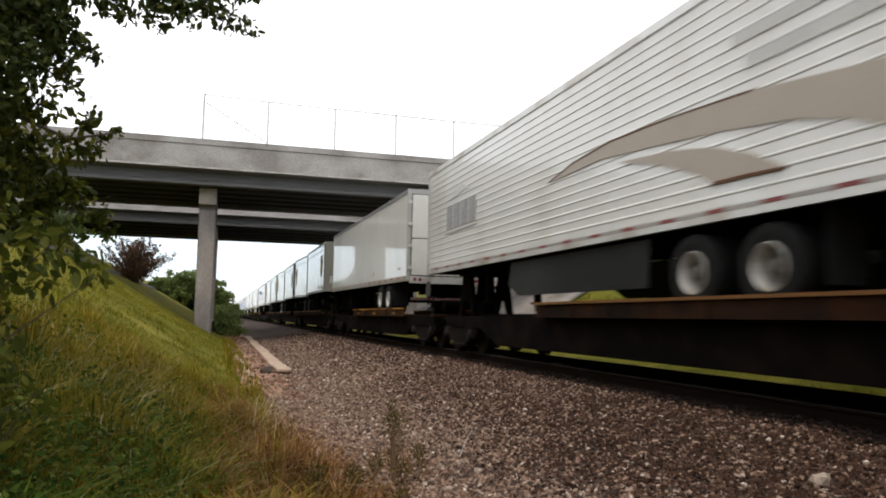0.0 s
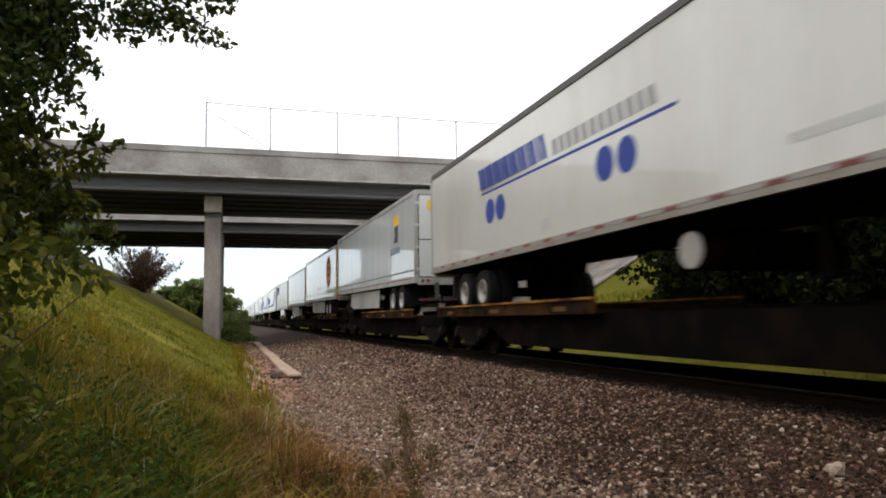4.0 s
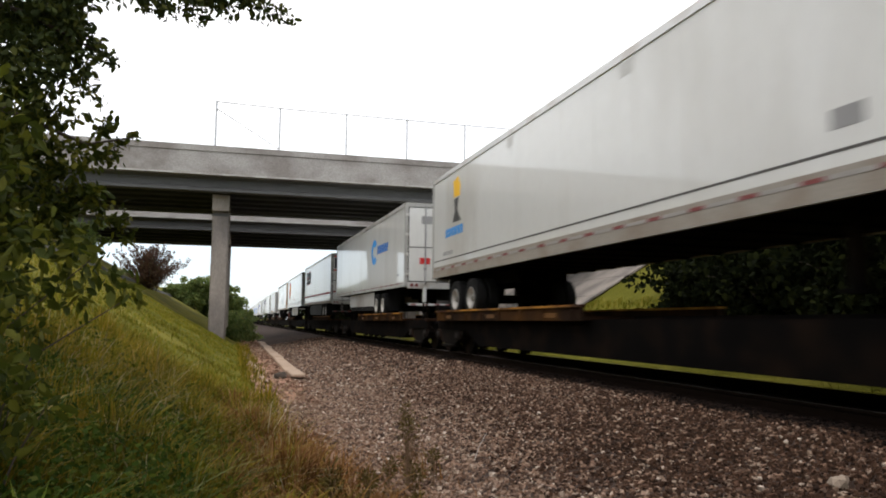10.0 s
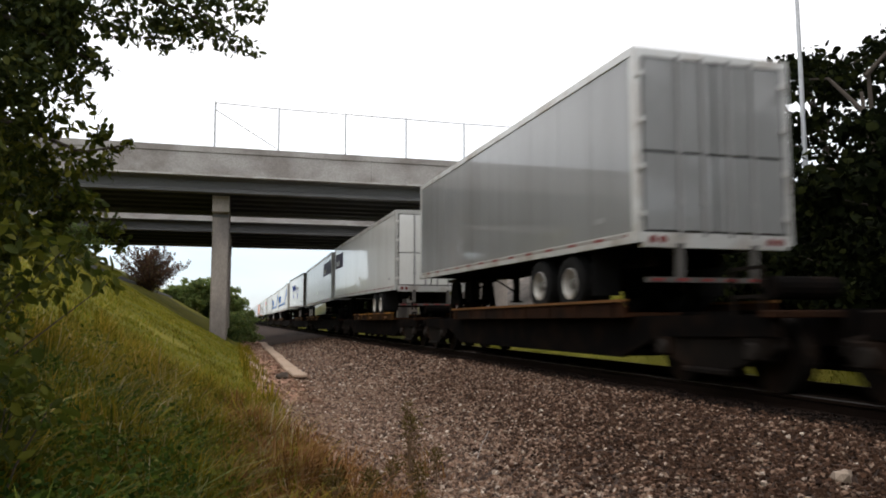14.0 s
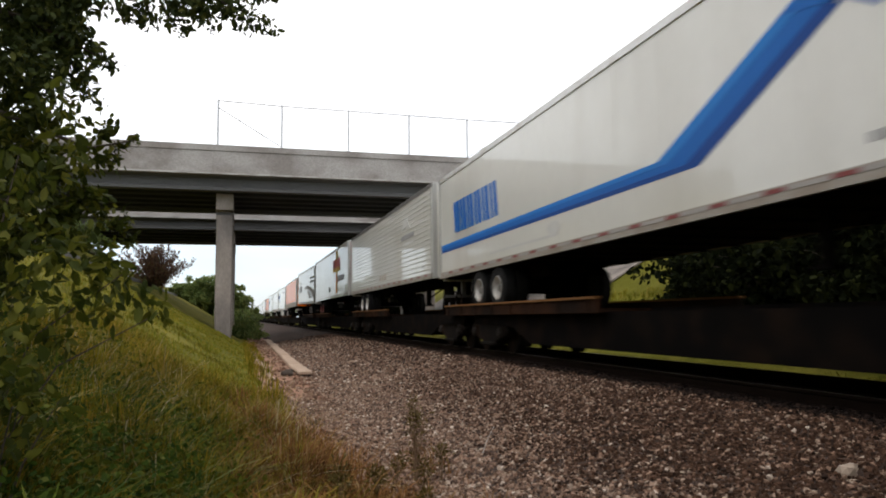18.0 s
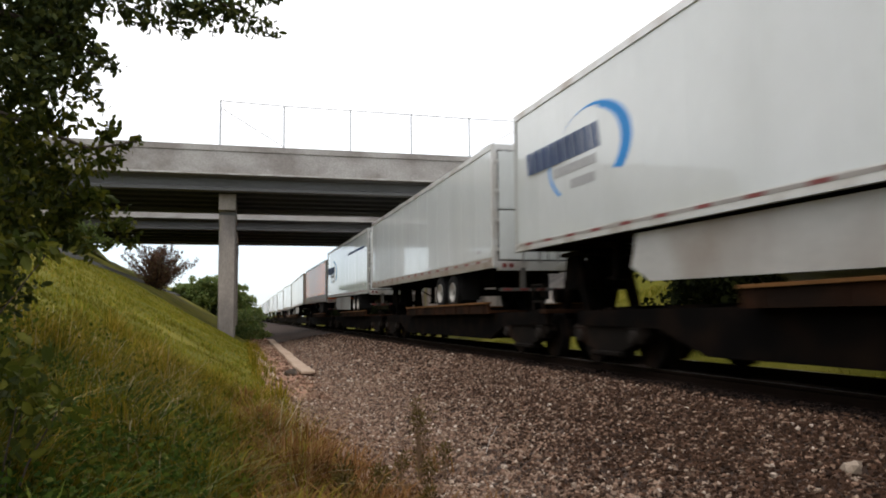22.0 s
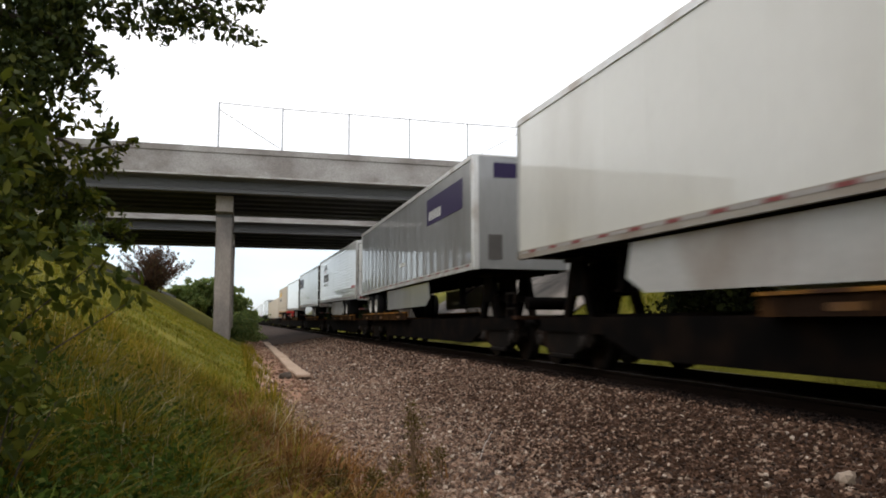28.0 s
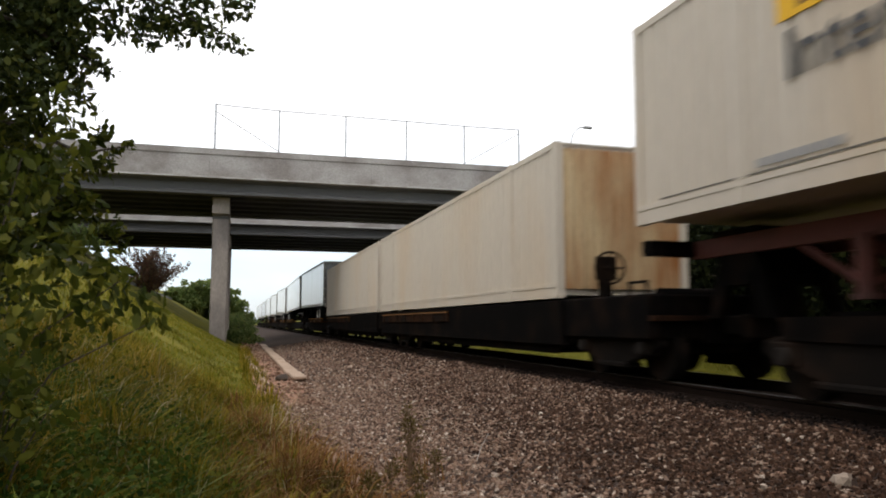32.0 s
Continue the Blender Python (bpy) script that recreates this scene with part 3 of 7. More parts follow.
# ---- bridges ----
def bridge(name, y0, y1, fence):
    top = tagged(new(name), "weathered grey concrete road bridge on concrete piers over the track", "bridge")
    x0, x1 = -17.0, 30.0
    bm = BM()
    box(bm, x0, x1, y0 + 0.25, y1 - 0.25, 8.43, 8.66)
    # slab in dark concrete, the shade of its underside put into the colour
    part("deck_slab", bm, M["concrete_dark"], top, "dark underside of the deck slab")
    bm = BM()
    box(bm, x0, x1, y0 + 0.6, y1 - 0.6, 8.664, 8.70)
    part("roadway", bm, M["asphalt"], top, "asphalt road surface")
    for side, ya in ((-1, y0), (1, y1 - 0.42)):
        for i in range(6):
            a = x0 + (x1 - x0) * i / 6
            b = x0 + (x1 - x0) * (i + 1) / 6 - 0.006
            bm = BM()
            f = ya if side < 0 else ya + 0.42
            prism = [(0.0, 8.40), (0.0, 9.50), (-0.05, 9.53), (-0.05, 9.81), (0.36, 9.81), (0.36, 8.66), (0.42, 8.40)]
            v = [[bm.verts.new((x, f - side * -1 * yy if side > 0 else f + yy, z)) for yy, z in prism] for x in (a, b)]
            n = len(prism)
            for k in range(n):
                bm.faces.new((v[0][k], v[0][(k + 1) % n], v[1][(k + 1) % n], v[1][k]))
            bm.faces.new(v[0])
            bm.faces.new(v[1][::-1])
            fix(part("parapet", bm, M["parapet"], top, "stained concrete parapet panel"))
            bm = BM()
            box(bm, a, b, *sorted((f + side * 0.025, f - side * 0.10)), 8.385, 8.47)
            part("drip_edge", bm, M["dripedge"], top, "pale washed drip edge")
    n = 6
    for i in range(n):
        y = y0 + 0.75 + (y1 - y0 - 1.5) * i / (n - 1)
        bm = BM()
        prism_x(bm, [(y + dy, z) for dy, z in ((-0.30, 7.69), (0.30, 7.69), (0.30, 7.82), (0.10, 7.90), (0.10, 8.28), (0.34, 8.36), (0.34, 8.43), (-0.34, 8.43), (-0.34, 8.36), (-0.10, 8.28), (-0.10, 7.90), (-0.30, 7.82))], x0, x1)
        # inner girders take the darker copy: the deck's shade is in their colour
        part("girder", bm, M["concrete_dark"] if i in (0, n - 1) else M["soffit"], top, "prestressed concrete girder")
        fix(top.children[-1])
    for px in (-0.77, 14.07):
        pier = part("pier_cap", _capbm(px, y0, y1), M["concrete"], top, "square-ended concrete pier cap", bevel=0.03)
        for k in range(3):
            yy = y0 + 2.2 + k * (y1 - y0 - 4.0) / 2
            bm = BM()
            m = pose(px, yy, 0)
            box(bm, -0.40, 0.40, -0.40, 0.40, -0.6, 6.9, m)
            column = part("pier_column", bm, M["concrete"], top, "weathered concrete column with water stains", bevel=0.06)
            bm = BM()
            box(bm, -0.404, 0.404, -0.404, 0.404, 6.60, 6.868, m)
            part("stain", bm, M["concrete_dark"], column, "dark water stain under the cap", bevel=0.06)
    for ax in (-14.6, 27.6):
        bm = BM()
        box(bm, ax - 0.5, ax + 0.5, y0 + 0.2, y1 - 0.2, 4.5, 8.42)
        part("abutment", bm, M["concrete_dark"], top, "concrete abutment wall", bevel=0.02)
    if fence:
        posts = ((-1.12, 12.05), (1.89, 11.97), (5.18, 11.95), (8.32, 11.93), (11.46, 11.91), (14.55, 11.93))
        for i, (x, z) in enumerate(posts):
            bm = BM()
            rod(bm, (x, y0 + 0.12, 9.7), (x, y0 + 0.12, z + 0.01), 0.048 if i in (0, 5) else 0.040, 8)
            part("fence_post", bm, M["steel"], top, "thin galvanised fence post")
        for (xa, za), (xb, zb) in zip(posts, posts[1:]):
            bm = BM()
            rod(bm, (xa, y0 + 0.12, za - 0.03), (xb, y0 + 0.12, zb - 0.03), 0.024, 6)
            part("fence_rail", bm, M["steel"], top, "thin top rail")
        for a, b in ((0, 1), (5, 4)):
            bm = BM()
            rod(bm, (posts[a][0], y0 + 0.12, 11.68), (posts[b][0], y0 + 0.12, 9.88), 0.021, 6)
            part("fence_brace", bm, M["steel"], top, "diagonal brace rod")
    return top


def _capbm(px, y0, y1):
    bm = BM()
    box(bm, px - 0.42, px + 0.42, y0 + 1.35, y1 - 1.1, 6.87, 7.685)
    return bm


bridge("road_bridge", *BRIDGE_Y[0], True)
bridge("road_bridge", *BRIDGE_Y[1], False)
for _y0, _y1 in BRIDGE_Y:
    for _a, _b in ((-700, -17.02), (30.02, 1100)):
        _bm = BM()
        box(_bm, _a, _b, _y0 + 0.6, _y1 - 0.6, 8.2, 8.70)
        tagged(part("road", _bm, M["asphalt"]), "grey asphalt road leading onto the bridge", "road", kind="structure")


def street_lamp(x, y, z0, z1, reach):
    top = tagged(new("street_lamp"), "tall grey street lamp with a curved arm", "street lamp")
    top.location = (x, y, z0)
    bm = BM()
    rod(bm, (0, 0, 0), (0, 0, z1 - z0 - 1.2), 0.09, 10, 0.055)
    part("pole", bm, M["steel"], top, "tapered steel pole")
    bm = BM()
    pts = [Vector((reach * (1 - math.cos(a)), 0, z1 - z0 - 1.2 + 1.2 * math.sin(a))) for a in [i * math.pi / 2 / 6 for i in range(7)]]
    for a, b in zip(pts, pts[1:]):
        rod(bm, a, b, 0.04, 6)
    part("arm", bm, M["steel"], top, "curved arm")
    bm = BM()
    box(bm, reach - 0.05, reach + 0.6, -0.13, 0.13, z1 - z0 - 0.10, z1 - z0 + 0.06)
    part("lamp_head", bm, M["greyink"], top, "flat grey lamp head", bevel=0.04)


street_lamp(21.8, 44.6, 8.70, 14.9, 1.0)
street_lamp(16.6, 18.0, ground_z(16.6, 18.0), 13.2, -1.4)

# ---- the train ----
TIMES = [0, 4, 8, 12, 16, 20, 24, 28, 32]


def run(t):
    """Metres that the train has come by t seconds."""
    return 22.5435 * t + 0.046105 * t * t / 2 - 0.0015923 * t ** 3 / 6


MOVING = []
DECK = 1.65 - CAR_Z


def once(name, bm, mat, smooth=False, normals=True, bevel=0.0):
    """A mesh that many alike parts share."""
    if bevel:
        bmesh.ops.bevel(bm, geom=list(bm.edges), offset=bevel, segments=1, affect="EDGES", clamp_overlap=True)
    if normals:
        bmesh.ops.recalc_face_normals(bm, faces=bm.faces)
    me = bpy.data.meshes.new(name)
    bm.to_mesh(me)
    bm.free()
    me.materials.append(mat)
    if smooth:
        me.shade_smooth()
    return me


def _tyre():
    bm = BM()
    lathe_x(bm, [(-0.125, 0.262), (-0.14, 0.36), (-0.125, 0.45), (-0.09, 0.47), (0.09, 0.47), (0.125, 0.45), (0.14, 0.36), (0.125, 0.262)], 28, caps=(False, False))
    return once("tyre", bm, M["tyre"])


def _rim(mat):
    bm = BM()
    lathe_x(bm, [(-0.13, 0.264), (-0.14, 0.254), (-0.105, 0.240), (0.01, 0.216), (0.085, 0.203), (0.10, 0.17), (0.105, 0.12), (0.11, 0.12), (0.12, 0.25), (0.13, 0.264)], 24, caps=(False, True))
    return once("rim", bm, mat)


def _hub():
    bm = BM()
    lathe_x(bm, [(0.106, 0.201), (0.083, 0.199), (0.06, 0.13), (0.02, 0.105), (-0.07, 0.09), (-0.10, 0.05)], 14)
    for k in range(10):
        a = k * math.pi / 5
        rod(bm, (0.09, 0.155 * math.cos(a), 0.155 * math.sin(a)), (0.05, 0.155 * math.cos(a), 0.155 * math.sin(a)), 0.016, 6)
    return once("hub", bm, M["hubmetal"])


def _rail_wheel():
    bm = BM()
    lathe_x(bm, [(-0.07, 0.10), (-0.07, 0.30), (-0.065, 0.40), (-0.07, 0.42), (0.06, 0.42), (0.075, 0.45), (0.09, 0.45), (0.09, 0.30), (0.05, 0.28), (0.05, 0.10)], 28)
    return once("wheel", bm, M["bogie"])


def _sideframe():
    bm = BM()
    prism_x(bm, [(-1.25, 0.50), (-1.20, 0.62), (-0.55, 0.78), (0.55, 0.78), (1.20, 0.62), (1.25, 0.50), (1.02, 0.36), (0.72, 0.34), (0.42, 0.22), (-0.42, 0.22), (-0.72, 0.34), (-1.02, 0.36)], -0.09, 0.09)
    box(bm, -0.15, 0.15, -0.46, 0.46, 0.16, 0.24)
    box(bm, -0.13, 0.13, -1.08, -0.72, 0.36, 0.62)
    box(bm, -0.13, 0.13, 0.72, 1.08, 0.36, 0.62)
    return once("sideframe", bm, M["bogie"], bevel=0.02)


def _spring():
    bm = BM()
    for y in (-0.22, 0.0, 0.22):
        for k in range(6):
            z = 0.28 + k * 0.065
            rod(bm, (0, y, z), (0, y, z + 0.035), 0.085, 10)
    return once("spring", bm, M["bogie"])


def _bearing():
    bm = BM()
    lathe_x(bm, [(-0.05, 0.05), (-0.05, 0.085), (0.0, 0.11), (0.08, 0.11)], 14)
    return once("bearing_cap", bm, M["bearing"])


def _bolster():
    bm = BM()
    box(bm, -0.98, 0.98, -0.2, 0.2, 0.42, 0.70)
    rod(bm, (-0.72, -0.88, 0.45), (0.72, -0.88, 0.45), 0.075, 10)
    rod(bm, (-0.72, 0.88, 0.45), (0.72, 0.88, 0.45), 0.075, 10)
    box(bm, -0.9, 0.9, -0.55, -0.45, 0.36, 0.5)
    box(bm, -0.9, 0.9, 0.45, 0.55, 0.36, 0.5)
    return once("bolster", bm, M["bogie"])


def _bogie_base():
    bm = BM()
    box(bm, -0.35, 0.35, -0.35, 0.35, 0.70, 0.94)
    return once("bogie", bm, M["bogie"])


ME = {"tyre": _tyre(), "rim": _rim(M["rim"]), "redrim": _rim(M["redrim"]), "hub": _hub(), "darkrim": _rim(M["darkwheel"]), "wheel": _rail_wheel(), "sideframe": _sideframe(), "spring": _spring(), "bearing": _bearing(), "bolster": _bolster(), "bogie": _bogie_base()}


def _tape2():
    bm = BM()
    box(bm, -0.0035, 0.0035, -0.14, 0.14, -0.025, 0.025)
    return once("marker", bm, M["paleink"])


def _hinge():
    bm = BM()
    box(bm, -0.08, 0.03, -0.03, 0.02, -0.04, 0.04)
    return once("hinge", bm, M["alu"])


_db = BM()
box(_db, -0.004, 0.004, -0.10, 0.10, -0.02, 0.02)
ME["dimtape"] = once("marker", _db, M["dimtape"])
_gb = BM()
prism_x(_gb, [(-0.25, 0.0), (-0.21, 0.0), (-0.21, 0.20), (0.21, 0.20), (0.21, 0.0), (0.25, 0.0), (0.25, 0.24), (-0.25, 0.24)], -0.02, 0.02)
ME["grab"] = once("grab_iron", _gb, M["bogie"])
ME["tape2"], ME["hinge"] = _tape2(), _hinge()
_lb = BM()
rod(_lb, (0, -0.015, 0), (0, 0.015, 0), 0.055, 12)
ME["lamp"] = once("tail_lamp", _lb, M["reflector"])
_sb = BM()
box(_sb, -0.004, 0.004, -0.16, 0.16, -0.04, 0.04)
ME["stencil"] = once("stencil", _sb, M["greyink"])


def wheel_pair(parent, y, z, side, rim):
    """Dual tyres on one side of an axle."""
    for k, x in ((0, 1.13), (1, 0.83)):
        w = shared("tyre", ME["tyre"], parent, pose(side * x, y, z, 0, 0, 0 if side < 0 else 180))
        if k == 0:
            shared("rim", ME[rim], w, pose(0, 0, 0))
            shared("hub", ME["hub"], w, pose(0, 0, 0))


def side_panel(parent, mat, x, y0, y1, z0, z1, ribs):
    bm = BM()
    if ribs == "horizontal":
        n = 17
        pts = []
        for i in range(n):
            a = z0 + (z1 - z0) * i / n
            d = (z1 - z0) / n
            pts += [(0, a), (0, a + d * 0.74), (0.009, a + d * 0.80), (0.011, a + d * 0.87), (0.009, a + d * 0.94), (0, a + d)]
        s = 1 if x > 0 else -1
        a = [[bm.verts.new((x + s * p, y, z)) for p, z in pts] for y in (y0, y1)]
        for i in range(len(pts) - 1):
            bm.faces.new((a[0][i], a[1][i], a[1][i + 1], a[0][i + 1]))
    elif ribs == "vertical":
        d = 0.28
        n = int((y1 - y0) / d)
        s = 1 if x > 0 else -1
        pts = [(0, y0)]
        for i in range(n):
            b = y0 + (y1 - y0) * i / n
            dd = (y1 - y0) / n
            pts += [(0, b + dd * 0.45), (-0.032, b + dd * 0.58), (-0.032, b + dd * 0.88), (0, b + dd)]
        a = [[bm.verts.new((x + s * p, y, z)) for p, y in pts] for z in (z0, z1)]
        for i in range(len(pts) - 1):
            bm.faces.new((a[0][i], a[0][i + 1], a[1][i + 1], a[1][i]))
    else:
        n = max(1, round((y1 - y0) / (0.80 if ribs == "post" else 1.22)))
        s = 1 if x > 0 else -1
        d = (y1 - y0) / n
        pts = [(0.0, y0)]
        for i in range(1, n):
            c = y0 + d * i
            if ribs == "post":
                pts += [(0.0, c - 0.26), (0.003, c - 0.20), (0.009, c - 0.13), (0.011, c), (0.009, c + 0.13), (0.003, c + 0.20), (0.0, c + 0.26)]
            else:
                pts += [(0.0, c - 0.008), (-0.006, c - 0.004), (-0.006, c + 0.004), (0.0, c + 0.008)]
        pts.append((0.0, y1))
        a = [[bm.verts.new((x + s * p, y, z)) for p, y in pts] for z in (z0, z1)]
        for i in range(len(pts) - 1):
            bm.faces.new((a[0][i], a[0][i + 1], a[1][i + 1], a[1][i]))
    return fix(part("side_panel", bm, mat, parent))


def trailer(s0, s1, mat="white", ribs="", nose_first=False, height=2.8, skirt=None, reefer="", rim="rim", toprail="alu", lowrail="alu", rail_h=0.16, logo=None, label="", tandem=2.2, frontmat=None, rear_frame="greypost", legs=True, kickz=-0.05, wheels=True, end_logo=None, doormat=None, nosepost=(0.12, 0.16), bumpermat="darktrim", tank=None, rise=0.17, axles=2):
    """A road semi-trailer: y runs from its doors to its nose, z up from the deck that its tyres stand on."""
    length = s1 - s0
    top = tagged(new("semi_trailer"), label, "trailer", group="trailers on the train")
    zb, w = 0.98 + kickz, SIDE
    zt = zb + height
    P = M[mat]
    # body shell
    bm = BM()
    box(bm, -w + 0.035, w - 0.035, 0.03, length - 0.03, zb + 0.03, zt - 0.03)
    part("body", bm, P, top)
    for s in (-1, 1):
        side_panel(top, P, s * (w - 0.02), 0.10, length - 0.12, zb + rail_h, zt - 0.10, ribs)
        bm = BM()
        box(bm, *sorted((s * w, s * (w - 0.07))), 0.0, length, zb, zb + rail_h)
        box(bm, *sorted((s * (w + 0.006), s * (w - 0.05))), 0.0, length, zb, zb + 0.035)
        part("lower_rail", bm, M[lowrail], top, "riveted lower rail")
        bm = BM()
        box(bm, *sorted((s * (w + 0.002), s * (w - 0.07))), 0.0, length, zt - 0.115, zt)
        part("top_rail", bm, M[toprail], top, "narrow top rail")
        if s == (1 if nose_first else -1):
            bm = BM()
            box(bm, *sorted((s * (w - 0.001), s * (w + 0.005))), 0.25, length - 0.25, zb + rail_h * 0.72 - 0.024, zb + rail_h * 0.72 + 0.024)
            part("reflective_tape", bm, M["tape"], top, "strip of tape printed in red and white blocks")
    bm = BM()
    box(bm, -w + 0.01, w - 0.01, 0.01, length - 0.01, zt - 0.025, zt + 0.012)
    part("roof", bm, M["alu"], top, "thin metal roof sheet")
    # nose
    bm = BM()
    box(bm, -w + 0.12, w - 0.12, length - 0.04, length + 0.012, zb + 0.02, zt - 0.06)
    part("front_panel", bm, M[frontmat or mat], top, bevel=0.004)
    for s in (-1, 1):
        bm = BM()
        prism = [(s * w, length - nosepost[0]), (s * w, length - 0.02), (s * (w - 0.04), length + 0.015), (s * (w - nosepost[1]), length + 0.02), (s * (w - nosepost[1]), length - nosepost[0])]
        a = [[bm.verts.new((x, y, z)) for x, y in prism] for z in (zb, zt)]
        for i in range(5):
            bm.faces.new((a[0][i], a[0][(i + 1) % 5], a[1][(i + 1) % 5], a[1][i]))
        bm.faces.new(a[0])
        bm.faces.new(a[1])
        fix(part("corner_post", bm, M[rear_frame], top, "rounded front corner post"))
    # doors
    for s in (-1, 1):
        bm = BM()
        box(bm, *sorted((s * 0.02, s * (w - 0.135))), -0.035, 0.02, zb + 0.18, zb + 1.28)
        box(bm, *sorted((s * 0.02, s * (w - 0.135))), -0.035, 0.02, zb + 1.31, zt - 0.16)
        door = part("door", bm, M[doormat] if doormat else P, top, bevel=0.006)
        for x in (0.22, 0.62):
            bm = BM()
            rod(bm, (s * x, -0.065, zb + 0.10), (s * x, -0.065, zt - 0.10), 0.028, 8)
            box(bm, s * x - 0.05, s * x + 0.05, -0.075, -0.035, zb + 0.55, zb + 0.62)
            part("lock_rod", bm, M["greyink"], door, "dirty galvanised lock rod")
        for k in range(4):
            shared("hinge", ME["hinge"], door, pose(s * (w - 0.09), -0.035, zb + 0.4 + k * (height - 0.8) / 3))
        bm = BM()
        box(bm, *sorted((s * (w - 0.10), s * (w + 0.002))), -0.03, 0.10, zb, zt)
        part("rear_post", bm, M[rear_frame], top, "rear corner post")
    bm = BM()
    box(bm, -w + 0.09, w - 0.09, 0.02, 0.029, zb + 0.14, zt - 0.12)
    part("door_seal", bm, M["tyre"], top, "black rubber door seal")
    bm = BM()
    box(bm, -w + 0.10, w - 0.10, -0.032, 0.08, zt - 0.13, zt)
    part("rear_header", bm, M[rear_frame], top)
    bm = BM()
    box(bm, -w + 0.10, w - 0.10, -0.032, 0.08, zb - 0.06, zb + 0.15)
    part("rear_sill", bm, M["alu"], top, "rear sill with lamps")
    for x in (-1.06, -0.90, 0.90, 1.06):
        shared("tail_lamp", ME["lamp"], top, pose(x, -0.04, zb + 0.05))
    bm = BM()
    box(bm, -1.15, 1.15, -0.04, 0.04, 0.38, 0.45)
    bumper = part("rear_bumper", bm, M[bumpermat], top, "rear underride bar")
    for x in (-0.62, 0.62):
        bm = BM()
        box(bm, x - 0.06, x + 0.06, -0.035, 0.035, 0.44, zb)
        part("bumper_upright", bm, M[bumpermat], bumper)
    for k in range(6):
        shared("marker", ME["dimtape"], bumper, pose(-1.0 + k * 0.4, -0.043, 0.415, 0, 0, 90))
    # running gear
    if wheels:
        bm = BM()
        for x in (-0.55, 0.55):
            box(bm, x - 0.06, x + 0.06, tandem - 1.5, tandem + 2.6, zb - 0.28, zb)
        for y in (tandem, tandem + 1.27)[:axles]:
            box(bm, -0.7, 0.7, y - 0.08, y + 0.08, 0.35, 0.51)
            for x in (-0.55, 0.55):
                box(bm, x - 0.07, x + 0.07, y - 0.35, y + 0.2, 0.50, zb - 0.24)
        part("bogie_frame", bm, M["black"], top, "black slider frame")
        for y in (tandem, tandem + 1.27)[:axles]:
            for s in (-1, 1):
                wheel_pair(top, y, 0.43, s, rim)
        for s in (-1, 1):
            bm = BM()
            box(bm, *sorted((s * 0.72, s * 1.2)), tandem - 0.72, tandem - 0.70, 0.22, zb)
            part("mud_flap", bm, M["tyre"], top, "black rubber mud flap")
    n = int(length / 0.9)
    bm = BM()
    for i in range(n):
        y = 0.3 + i * 0.9
        box(bm, -w + 0.08, w - 0.08, y, y + 0.09, zb - 0.02, zb + 0.03)
    box(bm, -w + 0.05, w - 0.05, 0.05, length - 0.05, zb + 0.02, zb + 0.028)
    part("floor_frame", bm, M["black"], top, "dark cross members under the floor")
    if tank:
        bm = BM()
        rod(bm, (-1.10, tank, zb - 0.42), (1.10, tank, zb - 0.42), 0.26, 18)
        tankpart = part("fuel_tank", bm, M["black"], top, "black cross-mounted fuel tank")
        for s in (-1, 1):
            bm = BM()
            rod(bm, (s * 1.09, tank, zb - 0.42), (s * 1.125, tank, zb - 0.42), 0.235, 18)
            part("end_cap", bm, M["dustytape"], tankpart, "dusty pale round end")
    if legs:
        ly = length - 3.0
        for s in (-1, 1):
            bm = BM()
            box(bm, s * 0.62 - 0.07, s * 0.62 + 0.07, ly - 0.07, ly + 0.07, 0.22, zb)
            box(bm, s * 0.62 - 0.13, s * 0.62 + 0.13, ly - 0.13, ly + 0.13, 0.20, 0.25)
            leg = part("landing_leg", bm, M["black"], top, "retracted landing leg")
            bm = BM()
            rod(bm, (s * 0.62, ly + 0.05, zb - 0.1), (s * 0.62, ly + 1.0, zb - 0.02), 0.025, 6)
            rod(bm, (s * 0.62, ly, 0.45), (0, ly, zb - 0.1), 0.025, 6)
            part("brace", bm, M["black"], leg)
    if skirt:
        a, b, mats, depth = skirt[:4]
        for s in (-1, 1):
            bm = BM()
            prism_x(bm, [(a, zb - 0.04), (b - 0.15, zb - 0.04), (b, zb - depth * 0.7), (b - 0.5, zb - depth), (a + 0.06, zb - depth)], *sorted((s * (w - 0.15), s * (w - 0.125))))
            fix(part("side_skirt", bm, M["skirt" if mats in ("white", "cream", "cool") else mats], top, "smooth side skirt panel"))
            if len(skirt) > 4:
                bm = BM()
                box(bm, *sorted((s * (w - 0.152), s * (w - 0.120))), a + 0.05, b - 0.45, zb - depth - 0.03, zb - depth + skirt[4])
                part("skirt_edge", bm, M["tyre"], top, "black rubber lower edge")
    if reefer:
        y, zu = length + 0.015, zt - 0.18
        bm = BM()
        pr = [(-0.98, 0), (-0.98, 0.26), (-0.92, 0.44), (-0.76, 0.55), (-0.4, 0.59), (0.4, 0.59), (0.76, 0.55), (0.92, 0.44), (0.98, 0.26), (0.98, 0)]
        rings = []
        for z, kx, ky in ((zb + 0.52, 0.93, 0.80), (zb + 0.58, 0.97, 0.93), (zb + 0.98, 0.985, 1.0), (zb + 1.0, 0.97, 0.98), (zb + 1.02, 0.985, 1.0), (zu - 0.16, 0.985, 1.0), (zu - 0.05, 0.96, 0.95), (zu, 0.90, 0.84)):
            rings.append([bm.verts.new((px * kx, y + py * ky, z)) for px, py in pr])
